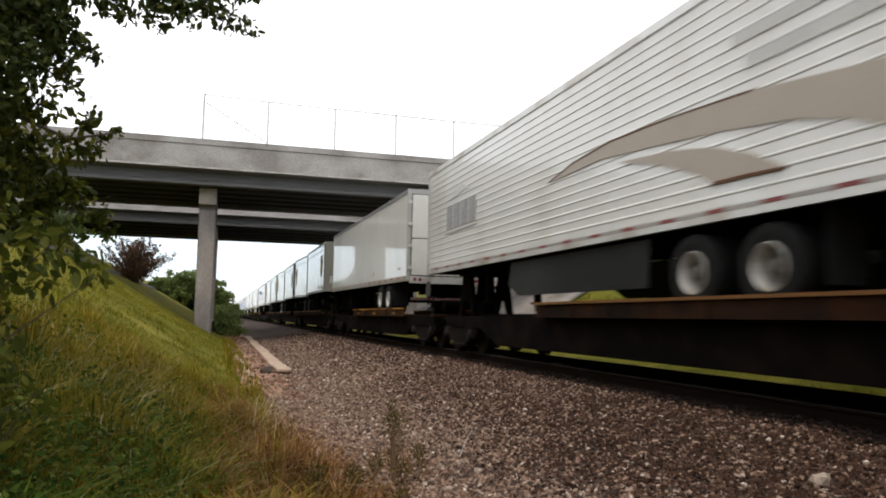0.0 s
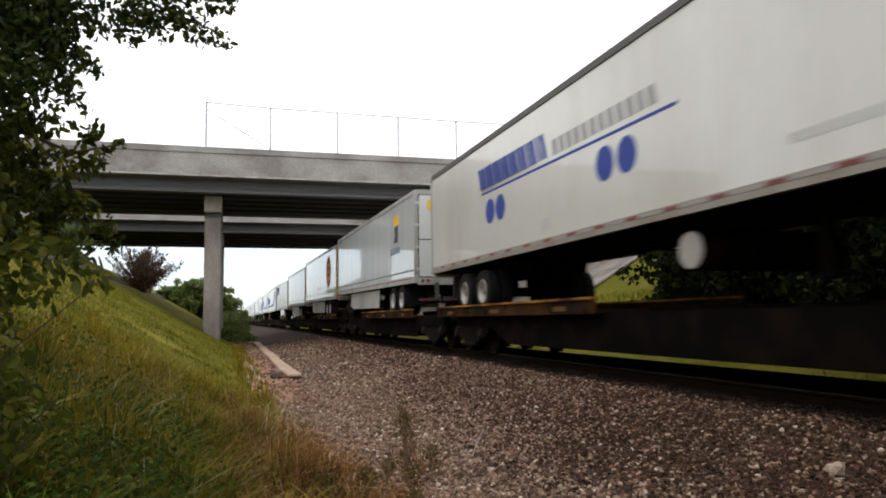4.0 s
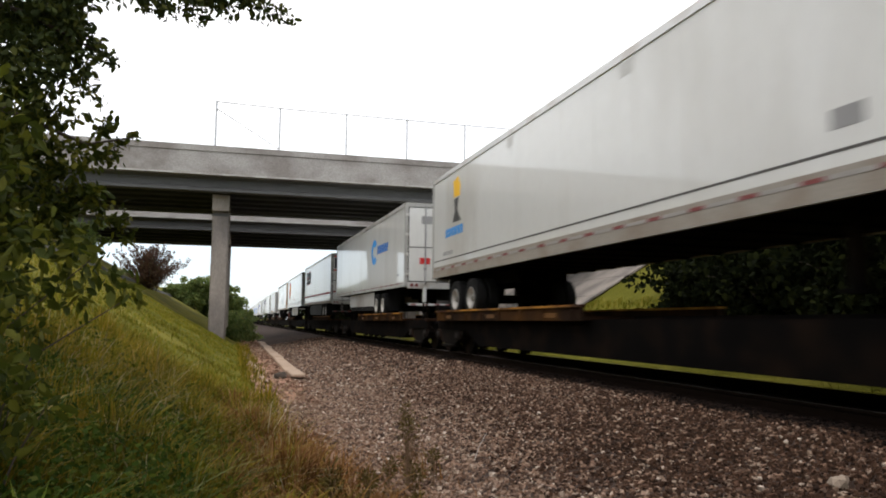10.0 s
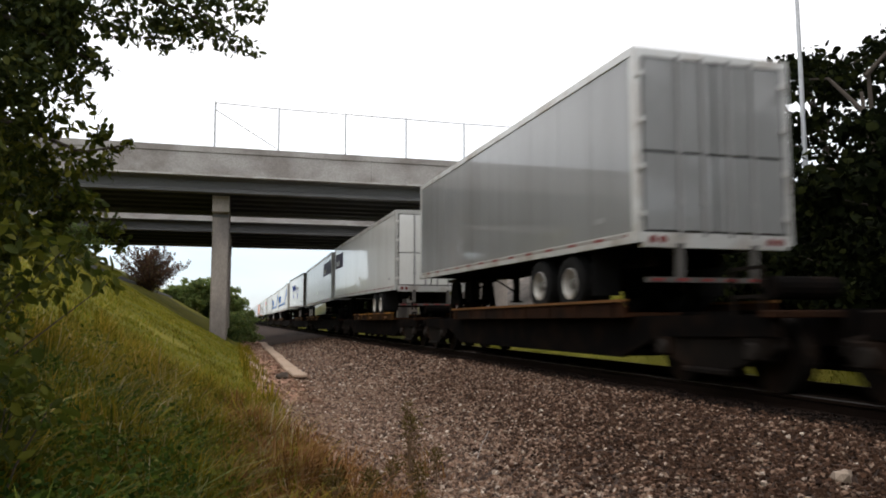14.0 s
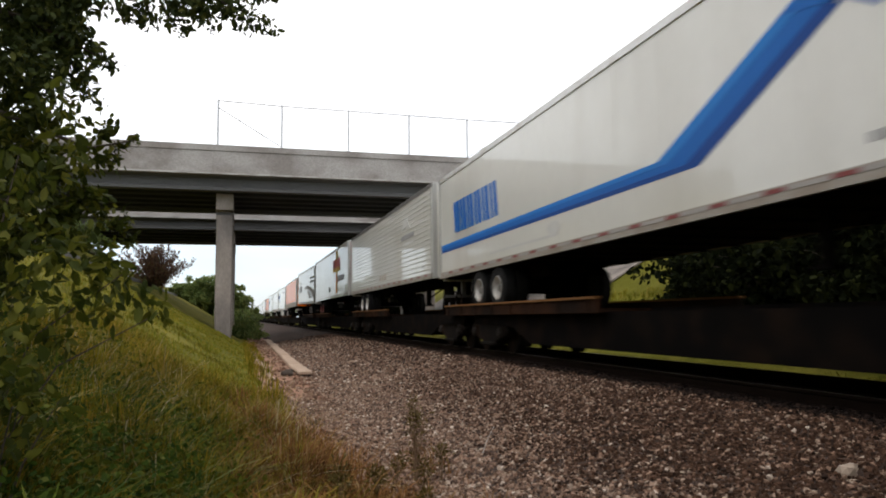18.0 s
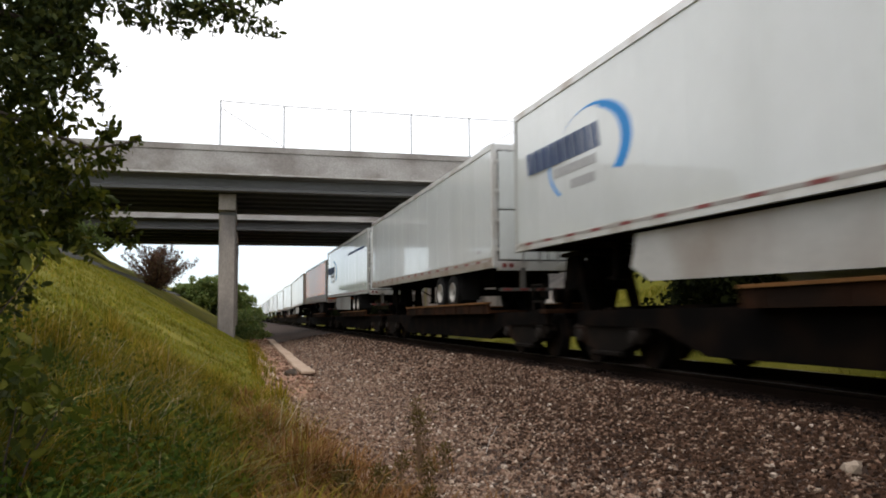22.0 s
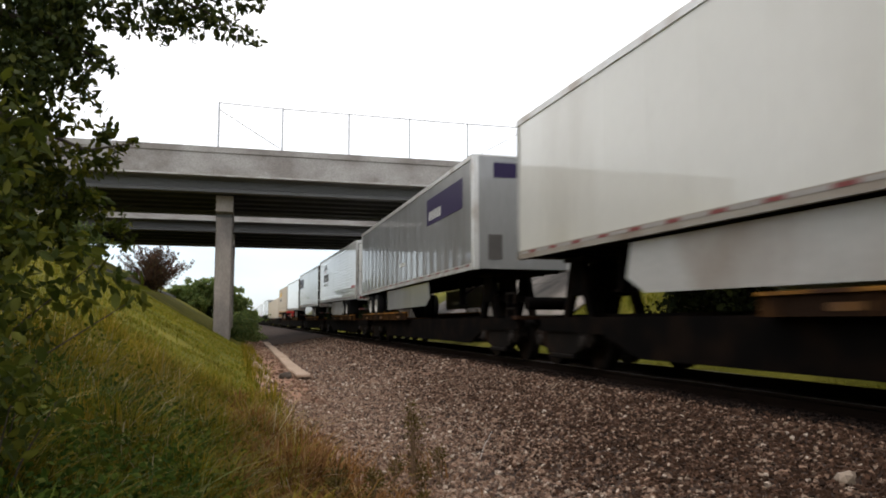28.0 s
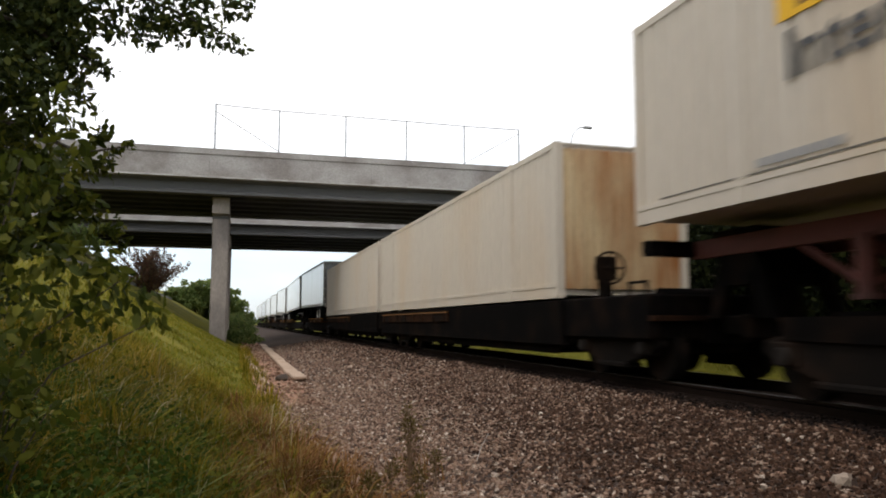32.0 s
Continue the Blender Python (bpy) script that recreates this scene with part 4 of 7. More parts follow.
        for p, q in zip(rings, rings[1:]):
            for i in range(10):
                bm.faces.new((p[i], p[(i + 1) % 10], q[(i + 1) % 10], q[i]))
        bm.faces.new(rings[0])
        bm.faces.new(rings[-1])
        unit = fix(part("cooling_unit", bm, M["reefer"] if reefer == "white" else M["black"], top, "moulded white cooling unit" if reefer == "white" else "black cooling unit"))
        for s in (-1, 1):
            bm = BM()
            g = [(s * 0.975, y + 0.03), (s * 0.975, y + 0.27), (s * 0.915, y + 0.45), (s * 0.76, y + 0.555), (s * 0.66, y + 0.57), (s * 0.66, y + 0.50), (s * 0.85, y + 0.40), (s * 0.90, y + 0.03)]
            a = [[bm.verts.new((px, py, z)) for px, py in g] for z in (zb + 1.12, zu - 0.14)]
            for i in range(8):
                bm.faces.new((a[0][i], a[0][(i + 1) % 8], a[1][(i + 1) % 8], a[1][i]))
            bm.faces.new(a[0])
            bm.faces.new(a[1])
            fix(part("grille", bm, M["black"], unit, "black air grille"))
        bm = BM()
        box(bm, -0.42, 0.42, y + 0.574, y + 0.592, zu - 0.72, zu - 0.50)
        part("marking", bm, M["greyink"], unit)
        bm = BM()
        rod(bm, (-0.5, y + 0.52, zb + 0.86), (-0.5, y + 0.592, zb + 0.86), 0.06, 10)
        part("latch", bm, M["black"], unit)
        bm = BM()
        box(bm, 0.50, 0.70, y + 0.50, y + 0.585, zb + 0.80, zb + 0.94)
        part("switch_box", bm, M["darktrim"], unit)
    near = 1 if nose_first else -1
    LAID = []

    def decal(name, pts, key, label=""):
        """A flat marking on the side that faces the camera; u from the leading end, v up from the lower edge, both in metres."""
        bm = BM()
        yz = [((length - u) if nose_first else u, zb + v) for u, v in pts]
        ys, zs = [p[0] for p in yz], [p[1] for p in yz]
        rim_box = (min(ys), max(ys), min(zs), max(zs))
        layer = max([k + 1 for k, q in LAID if q[0] < rim_box[1] and rim_box[0] < q[1] and q[2] < rim_box[3] and rim_box[2] < q[3]] or [0])
        LAID.append((layer, rim_box))
        e = near * (w + {"horizontal": 0.004, "post": -0.004}.get(ribs, -0.016) + 0.003 * layer)
        prism_x(bm, yz, *sorted((e, e - near * 0.012)))
        return fix(part(name, bm, M[key], top, label))

    if logo:
        logo(decal, length, height)
    if end_logo:
        end_logo(top, (length + 0.014) if nose_first else -0.037, 1 if nose_first else -1, zb, height)
    shared("stencil", ME["stencil"], top, pose(near * (w - 0.018), (length - 1.1) if nose_first else 1.1, zb + 0.42))
    # the doors' end sits low over the tyres, the nose is raised on the hitch
    tilt = math.degrees(math.atan(rise / length))
    if nose_first:
        base = lambda t: pose(TRACK_X, s1 - run(t), CAR_Z + DECK, tilt, 0, 180)
    else:
        base = lambda t: pose(TRACK_X, s0 - run(t), CAR_Z + DECK, tilt, 0, 0)
    MOVING.append((top, base))
    return top


def rect(u0, u1, v0, v1):
    return [(u0, v0), (u1, v0), (u1, v1), (u0, v1)]


def oval(u, v, a, b, n=24):
    return [(u + a * math.cos(2 * math.pi * i / n), v + b * math.sin(2 * math.pi * i / n)) for i in range(n)]


def bars(decal, u0, u1, v0, v1, n, key, slant=0.0, gap=0.25):
    """Lettering that stays unread: upright bars of its size and colour."""
    d = (u1 - u0) / n
    for i in range(n):
        a = u0 + i * d
        s = slant * (v1 - v0)
        decal("marking", [(a, v0), (a + d * (1 - gap), v0), (a + d * (1 - gap) + s, v1), (a + s, v1)], key)


def railcar(s0, s1, nose_first, edge="deck", well=False, tail=0.0, double=False):
    """One platform of an articulated intermodal flat: y from its leading end, z up from CAR_Z."""
    L = s1 - s0
    a, b = -2.6, L - 2.4 + tail
    top = tagged(new("intermodal_flatcar"), "dark deep-sided intermodal flat car with a rusty yellow deck edge" if edge == "deck" else "dark deep-sided intermodal flat car with a rust-brown deck edge", "flat car", group="flat cars of the train")
    zt = 0.74
    for s in (-1, 1):
        bm = BM()
        prism_x(bm, [(a + 0.1, zt), (b - 0.1, zt), (b - 0.1, 0.50), (b - 2.6, 0.46), (b - 3.6, 0.137), (a + 3.4, 0.137), (a + 2.4, 0.46), (a + 0.1, 0.50)], *sorted((s * 1.05, s * 1.13)))
        fix(part("side_girder", bm, M["black"], top, "deep black side girder"))
    bm = BM()
    box(bm, -0.35, 0.35, a, b, 0.40, 0.80)
    box(bm, -1.06, 1.06, a + 3.4, b - 3.6, 0.15, 0.25)
    n = 9
    for i in range(n):
        y = a + 0.6 + (b - a - 1.2) * i / (n - 1)
        box(bm, -1.1, 1.1, y - 0.08, y + 0.08, 0.58, 0.745)
    part("underframe", bm, M["black"], top, "black cross beams")
    spans = [(1.1, 10.0), (10.4, L - 0.35)] if double else [(L - 9.2, L - 0.6) if nose_first else (0.38, 8.8)]
    for d0, d1 in spans:
        bm = BM()
        box(bm, -1.26, 1.26, d0, d1, DECK - 0.10, DECK - 0.04)
        deck = part("deck", bm, M["deckbrown"], top, "rusty steel deck plate")
        for s in (-1, 1):
            bm = BM()
            box(bm, *sorted((s * 1.26, s * 1.32)), d0, d1, DECK - 0.11, DECK + 0.13)
            for k in range(8):
                y = d0 + 0.3 + k * (d1 - d0 - 0.6) / 7
                box(bm, *sorted((s * 1.32, s * 1.345)), y - 0.03, y + 0.03, DECK - 0.11, DECK + 0.12)
            sill = part("side_sill", bm, M["deckweb" if edge == "deck" else "deckbrown"], top, "grimy deck edge web")
            bm = BM()
            box(bm, *sorted((s * 1.24, s * 1.36)), d0, d1, DECK + 0.11, DECK + 0.15)
            part("flange", bm, M["deck" if edge == "deck" else "lip"], sill, "worn edge flange")
            for k in range(3 if edge == "deck" and s < 0 else 0):
                y = d0 + 1.2 + k * (d1 - d0 - 2.4) / 2
                bm = BM()
                box(bm, *sorted((s * 1.318, s * 1.326)), y - 0.26, y + 0.26, DECK - 0.06, DECK + 0.02)
                part("paint_patch", bm, M["yellowpaint"], sill, "worn yellow paint patch")
    if well:
        for y0, y1 in ((a + 0.15, 0.35), (L - 0.3, b - 0.1)):
            bm = BM()
            box(bm, -1.22, 1.22, y0, y1, 0.44, 1.08)
            part("end_platform", bm, M["black"], top, "black end platform of the well", bevel=0.03)
        for s in (-1, 1):
            bm = BM()
            box(bm, *sorted((s * 1.14, s * 1.28)), 0.2, L - 0.2, 0.30, 1.07)
            part("well_side", bm, M["black"], top, "black side of the container well", bevel=0.01)
        # handbrake on the leading platform
        bm = BM()
        box(bm, -0.70, -0.50, a + 2.42, a + 2.56, 1.06, 1.72)
        box(bm, -0.78, -0.42, a + 2.38, a + 2.50, 1.40, 1.80)
        stand = part("brake_stand", bm, M["bogie"], top, "dark handbrake housing", bevel=0.02)
        bm = BM()
        ring = [(-0.60 + 0.27 * math.cos(q * math.pi / 8), a + 2.30, 1.60 + 0.27 * math.sin(q * math.pi / 8)) for q in range(16)]
        for q in range(16):
            rod(bm, ring[q], ring[(q + 1) % 16], 0.022, 6)
        for q in range(0, 16, 4):
            rod(bm, ring[q], (-0.60, a + 2.32, 1.60), 0.016, 6)
        rod(bm, (-0.60, a + 2.30, 1.60), (-0.60, a + 2.40, 1.60), 0.04, 8)
        part("brake_wheel", bm, M["bogie"], stand, "spoked handbrake wheel")
    # hitch under the nose
    hy = 1.1 if nose_first else L - 1.1
    if not well:
        for s in (-1, 1):
            bm = BM()
            prism_x(bm, [(hy - 0.62, 0.74), (hy - 0.42, 0.74), (hy - 0.22, 1.15), (hy + 0.22, 1.15), (hy + 0.42, 0.74), (hy + 0.62, 0.74), (hy + 0.26, 1.80), (hy - 0.26, 1.80)], *sorted((s * 0.42, s * 0.54)))
            fix(part("hitch_leg", bm, M["black"], top, "raised A-frame trailer hitch"))
        bm = BM()
        prism_x(bm, [(hy - 0.34, 0.74), (hy + 0.34, 0.74), (hy + 0.20, 1.78), (hy - 0.20, 1.78)], -0.16, 0.16)
        box(bm, -0.56, 0.56, hy - 0.30, hy + 0.30, 1.16, 1.30)
        fix(part("hitch_strut", bm, M["black"], top, "heavy folding strut of the hitch"))
        bm = BM()
        box(bm, -0.6, 0.6, hy - 0.45, hy + 0.45, 1.79, 1.87)
        part("hitch_plate", bm, M["bogie"], top, bevel=0.02)
    # end fittings
    for z in (0.40, 0.72, 1.04):
        shared("grab_iron", ME["grab"], top, pose(-1.10, a + 0.6, z))
    bm = BM()
    box(bm, -1.2, 1.2, a + 0.02, a + 0.30, 0.70, 0.78)
    part("end_beam", bm, M["deckbrown"], top, bevel=0.01)
    bm = BM()
    rod(bm, (-0.7, a + 0.7, 1.05), (0.2, a + 0.7, 1.05), 0.14, 14)
    part("air_tank", bm, M["black"], top, "brake air tank")
    bm = BM()
    box(bm, -0.12, 0.12, a - 0.45, a + 0.4, 0.52, 0.78)
    box(bm, -0.17, 0.17, a - 0.62, a - 0.38, 0.48, 0.80)
    part("coupler", bm, M["bogie"], top, "cast steel coupler", bevel=0.02)
    for y in ((-0.5, L - 2.25) if double else (-1.2, L - 3.4 + tail)):
        bg = shared("bogie", ME["bogie"], top, pose(0, y, RAIL_Z - CAR_Z))
        shared("bolster", ME["bolster"], bg, pose(0, 0, 0))
        for s in (-1, 1):
            shared("sideframe", ME["sideframe"], bg, pose(s * 1.0, 0, 0))
            shared("spring", ME["spring"], bg, pose(s * 1.0, 0, 0))
            for dy in (-0.88, 0.88):
                shared("wheel", ME["wheel"], bg, pose(s * 0.76, dy, 0.425, 0, 0, 0 if s < 0 else 180))
                shared("bearing_cap", ME["bearing"], bg, pose(s * 1.13, dy, 0.46, 0, 0, 0 if s < 0 else 180))
    MOVING.append((top, lambda t: pose(TRACK_X, s0 - run(t), CAR_Z)))
    return top

# ---- markings ----
def letter_bars(decal, u0, u1, v0, v1, n, key, slant=0.0):
    """Lettering that stays unread: plain upright bars, broad and narrow in turn."""
    d = (u1 - u0) / n
    h = v1 - v0
    for i in range(n):
        a = u0 + i * d
        lean = lambda x, v: (x + slant * (v - v0), v)
        for x0, x1, z0, z1 in ((0.04, 0.42, 0.0, 1.0), (0.56, 0.82, 0.0, 1.0)):
            decal("marking", [lean(a + d * x0, v0 + h * z0), lean(a + d * x1, v0 + h * z0), lean(a + d * x1, v0 + h * z1), lean(a + d * x0, v0 + h * z1)], key)


def shaded_band(decal, low, high, label):
    """A band printed in three blues, dark along its lower edge; low and high are its two edges, point by point."""
    for a, b, key in ((0.0, 0.3, "bluedark"), (0.3, 0.72, "blue"), (0.72, 1.0, "bluelight")):
        p = [(x0 + (x1 - x0) * a, y0 + (y1 - y0) * a) for (x0, y0), (x1, y1) in zip(low, high)]
        q = [(x0 + (x1 - x0) * b, y0 + (y1 - y0) * b) for (x0, y0), (x1, y1) in zip(low, high)]
        decal("band", p + q[::-1], key, label)


def end_bar(name, x0, x1, v0, v1, key):
    """A flat marking on the end that faces the camera, x across it."""
    def put(top, y, s, zb, height):
        bm = BM()
        box(bm, min(x0 * s, x1 * s), max(x0 * s, x1 * s), *sorted((y, y + s * 0.012)), zb + v0, zb + v1)
        part(name, bm, M[key], top)
    return put


def ends(*puts):
    def put(*a):
        for p in puts:
            p(*a)
    return put


def swoosh_logo(d, L, H):
    d("swoosh", [(8.3, 1.20), (7.4, 1.36), (6.2, 1.45), (4.6, 1.41), (3.2, 1.33), (1.6, 1.14), (0.14, 0.98), (0.14, 0.42), (1.6, 0.56), (2.1, 0.74), (2.7, 0.88), (3.7, 1.01), (5.0, 1.13), (6.5, 1.25)], "beige", "faded beige swoosh")
    d("edging", [(8.3, 1.22), (7.4, 1.385), (6.2, 1.475), (4.6, 1.43), (3.2, 1.35), (3.2, 1.325), (4.6, 1.405), (6.2, 1.445), (7.4, 1.355), (8.3, 1.195)], "brown", "dark edge of the swoosh")
    d("swoosh", [(5.97, 1.10), (4.8, 1.01), (3.9, 0.87), (3.26, 0.66), (2.78, 0.43), (3.3, 0.44), (3.92, 0.45), (4.2, 0.60), (4.9, 0.85)], "beige", "faded beige swoosh")
    d("edging", [(3.92, 0.42), (3.3, 0.415), (2.78, 0.40), (2.78, 0.43), (3.3, 0.45), (3.92, 0.46)], "brown", "dark edge of the swoosh")
    letter_bars(d, L - 3.9, L - 1.65, 1.03, 1.60, 4, "greyink")
    d("line", rect(L - 4.0, L - 1.6, 0.92, 0.95), "greyink")
    d("emblem", [(L - 3.6, 1.80), (L - 3.0, 2.02), (L - 2.4, 1.90), (L - 2.0, 1.76), (L - 2.5, 1.78), (L - 3.0, 1.86)], "paleink")
    bars(d, 0.6, 3.4, 1.60, 1.78, 14, "paleink", 0, 0.4)
    bars(d, 0.6, 3.6, 1.92, 2.06, 15, "paleink", 0, 0.4)


def shield_logo(near_lead):
    def put(d, L, H):
        u = 1.32 if near_lead else L - 1.25
        full = ((-0.48, 2.02), (-0.25, 2.12), (0.0, 2.15), (0.25, 2.12), (0.48, 2.02), (0.48, 1.40), (0.40, 1.14), (0.22, 0.94), (0.0, 0.82), (-0.22, 0.94), (-0.40, 1.14), (-0.48, 1.40))
        full = [(a, b - 0.06) for a, b in full]
        d("shield", [(u + a, b) for a, b in full], "oldgold", "gold shield")
        d2 = [(u + a * 0.84 - 0.03, 1.44 + (b - 1.44) * 0.86) for a, b in full]
        d("field", d2, "brown", "dark brown field")
        for k in (-0.24, 0.02, 0.26):
            d("bar", rect(u + k - 0.07, u + k + 0.07, 1.20, 1.60), "oldgold")
        d("swoop", [(u - 0.44, 1.96), (u - 0.36, 1.68), (u + 0.05, 1.87), (u + 0.42, 1.94), (u, 2.06)], "oldgold")
        d("band", rect(0.1, L - 0.1, H - 0.42, H - 0.395), "darktrim", "thin dark line")
    return put


def shippers_logo(d, L, H):
    letter_bars(d, L - 7.65, L - 4.15, 1.58, 2.05, 8, "navy", 0.35)
    bars(d, 5.05, L - 7.8, 1.56, 1.84, 12, "greyink", 0.2, 0.35)
    d("line", [(4.6, 1.41), (L - 4.15, 1.47), (L - 4.15, 1.52), (4.6, 1.46)], "navy")
    for u in (L - 4.67, L - 5.28):
        d("disc", oval(u, 1.06, 0.27, 0.27), "navy", "navy blue disc")
    for u in (5.85, 6.48):
        d("disc", oval(u, 1.05, 0.27, 0.27), "navy", "navy blue disc")
    bars(d, 0.7, 2.8, 0.46, 0.57, 10, "paleink")
    d("placard", rect(8.4, 8.8, 0.30, 0.52), "paleink")


def windmill_logo(d, L, H):
    d("emblem", [(2.2, 2.0), (2.9, 2.02), (3.0, 2.32), (2.7, 2.40), (2.5, 2.2), (2.2, 2.36)], "yellow", "yellow emblem")
    d("emblem", [(2.3, 1.98), (2.9, 1.96), (2.7, 1.70), (2.95, 1.45), (2.4, 1.42), (2.35, 1.7)], "ink", "black emblem")
    bars(d, 2.1, 3.6, 1.05, 1.27, 6, "slatelight", -0.1)
    d("line", rect(0.1, L - 0.1, 0.36, 0.40), "darktrim", "thin dark line")


def windmill_tail_logo(d, L, H):
    d("emblem", [(L - 2.5, 1.98), (L - 2.0, 2.0), (L - 1.95, 2.42), (L - 2.35, 2.5), (L - 2.55, 2.25)], "yellow", "yellow emblem")
    d("emblem", [(L - 2.4, 1.96), (L - 2.0, 1.94), (L - 2.1, 1.66), (L - 1.9, 1.36), (L - 2.6, 1.34), (L - 2.3, 1.66)], "ink", "black emblem")
    bars(d, L - 2.75, L - 1.2, 1.02, 1.24, 6, "skyblue", -0.1)
    bars(d, L - 1.9, L - 1.0, 0.56, 0.66, 5, "greyink")
    for u in (6.3, 10.95):
        d("placard", rect(u - 0.16, u + 0.16, 2.42, 2.62), "paleink")
    d("placard", rect(2.2, 2.6, 0.66, 0.86), "greyink")
    d("line", rect(0.1, L - 0.1, 0.44, 0.47), "darktrim", "thin dark line")


def disc_logo(front):
    def put(d, L, H):
        u, c, k = (3.15, 1.57, 0.97) if front else (L - 3.15, 1.62, 0.97)
        d("disc", oval(u, c, k, 0.92 * k, 36), "ink", "round black-edged badge")
        d("disc", oval(u, c, 0.90 * k, 0.825 * k, 36), "red")
        for w, v in ((0.55, 0.38), (0.48, 0.0), (0.55, -0.38)):
            d("bar", rect(u - w * k, u + w * k, c + (v - 0.13) * k, c + (v + 0.13) * k), "yellow", "yellow bar of the badge")
        for q, key in ((8.0, "red"), (7.3, "greyink")):
            d("placard", [(q - 0.18, 0.74), (q, 0.60), (q + 0.18, 0.74), (q, 0.90)], key)
        d("line", rect(0.1, L - 0.1, 0.40, 0.43), "darktrim")
    return put


def arrow_logo(front_arrow, k=0.0):
    """Blue band along the side that breaks upwards into an arrow; the name stays a row of slanted blocks."""
    def put(d, L, H):
        f = (lambda u: u) if front_arrow else (lambda u: L - u)
        shaded_band(d, [(f(L - 0.15), 0.69), (f(4.25), 0.66)], [(f(L - 0.15), 0.90), (f(5.15), 0.90)], "royal blue band")
        shaded_band(d, [(f(4.25), 0.66), (f(1.95), 1.74)], [(f(5.15), 0.90), (f(2.55), 2.02)], "rising blue band")
        d("arrow", [(f(2.75), 1.92), (f(2.1), 2.16), (f(2.05), 2.38), (f(1.68), 2.20), (f(1.30), 2.20), (f(1.45), 1.97), (f(1.52), 1.52), (f(1.90), 1.76)], "blue", "blue arrow head")
        d("plume", [(f(2.3), 1.98), (f(1.95), 2.12), (f(1.75), 2.06), (f(1.85), 1.86)], "skyblue", "lighter plume of the arrow")
        a, b = sorted((f(L - 4.75), f(L - 1.45)))
        letter_bars(d, a, b, 1.10, 1.90, 6, "blue", 0.16)
        d("line", rect(8.4, 12.0, 0.30, 0.35), "paleink")
        bars(d, 1.0, 1.8, 0.34, 0.44, 5, "greyink")
        d("patch", oval(L - 7.6, 0.46, 0.28, 0.12), "paleink", "worn patch")
    return put


def arrow_low_logo(d, L, H):
    shaded_band(d, [(0.12, 0.64), (11.45, 0.66)], [(0.12, 0.89), (10.6, 0.91)], "royal blue band")
    shaded_band(d, [(11.45, 0.66), (14.2, 1.60)], [(10.6, 0.91), (13.2, 1.76)], "rising blue band")
    d("arrow", [(12.9, 1.80), (13.6, 2.0), (14.2, 2.33), (14.6, 1.95), (14.5, 1.52), (13.9, 1.62)], "blue", "blue arrow head")
    letter_bars(d, 1.35, 4.7, 1.02, 1.90, 6, "blue", 0.12)
    d("line", rect(5.2, 10.4, 0.36, 0.42), "paleink")
    d("patch", oval(8.2, 0.55, 0.3, 0.14), "paleink", "worn patch")


def crescent_logo(d, L, H):
    pts = [(5.55 + 0.62 * math.cos(a), 1.55 + 0.50 * math.sin(a)) for a in [math.radians(40 + i * 280 / 20) for i in range(21)]]
    ins = [(5.50 + 0.28 * math.cos(a), 1.55 + 0.24 * math.sin(a)) for a in [math.radians(320 - i * 280 / 20) for i in range(21)]]
    d("crescent", [(11.1 - u, v) for u, v in pts + ins], "skyblue", "blue crescent")
    bars(d, 2.9, 5.0, 1.42, 1.74, 8, "blue", -0.12)


def window_logo(d, L, H):
    d("panel", rect(L - 4.4, L - 1.55, 1.58, 2.36), "navy2", "black rectangle with red edging")
    d("bar", rect(L - 3.1, L - 2.8, 1.78, 2.16), "red2")
    bars(d, L - 4.25, L - 1.7, 1.74, 1.86, 9, "greyink")
    bars(d, L - 2.6, L - 1.7, 1.96, 2.06, 3, "red2")
    d("line", rect(L - 4.4, L - 1.55, 1.50, 1.56), "red2")
    d("line", rect(L - 4.4, L - 1.55, 2.38, 2.44), "red2")
    d("stripe", rect(0.1, L - 0.15, 0.54, 0.65), "red2", "long dark red stripe")


def placards_logo(d, L, H):
    bars(d, 6.1, 8.0, 0.70, 0.80, 5, "greyink")
    for u, k in ((7.8, "greyink"), (7.1, "skyblue"), (6.5, "darktrim")):
        d("placard", [(u - 0.2, 0.98), (u, 0.80), (u + 0.2, 0.98), (u, 1.16)], k)
    d("sticker", rect(0.4, 1.1, 0.60, 0.76), "orange", "small orange sticker")


def parcel_logo(u0, u1):
    def put(d, L, H):
        a, b = (u0, u1) if u0 >= 0 else (L + u0, L + u1)
        d("panel", rect(a, b, 1.60, 2.37), "purple", "dark purple panel")
        letter_bars(d, b - 1.55, b - 0.2, 1.72, 1.98, 5, "paleink")
        bars(d, L * 0.45, L * 0.45 + 0.9, 0.66, 0.78, 4, "paleink")
    return put


def script_logo(d, L, H):
    bars(d, 2.3, 4.2, 1.48, 1.64, 8, "greyink")
    d("emblem", [(2.8, 1.82), (3.3, 2.22), (3.9, 2.0), (4.1, 1.80), (3.4, 1.92)], "paleink")
    bars(d, 2.4, 3.9, 1.28, 1.36, 8, "paleink")
    for u in (6.9, 7.4, 7.9):
        d("bar", rect(u, u + 0.28, 0.30, 0.52), "beige")


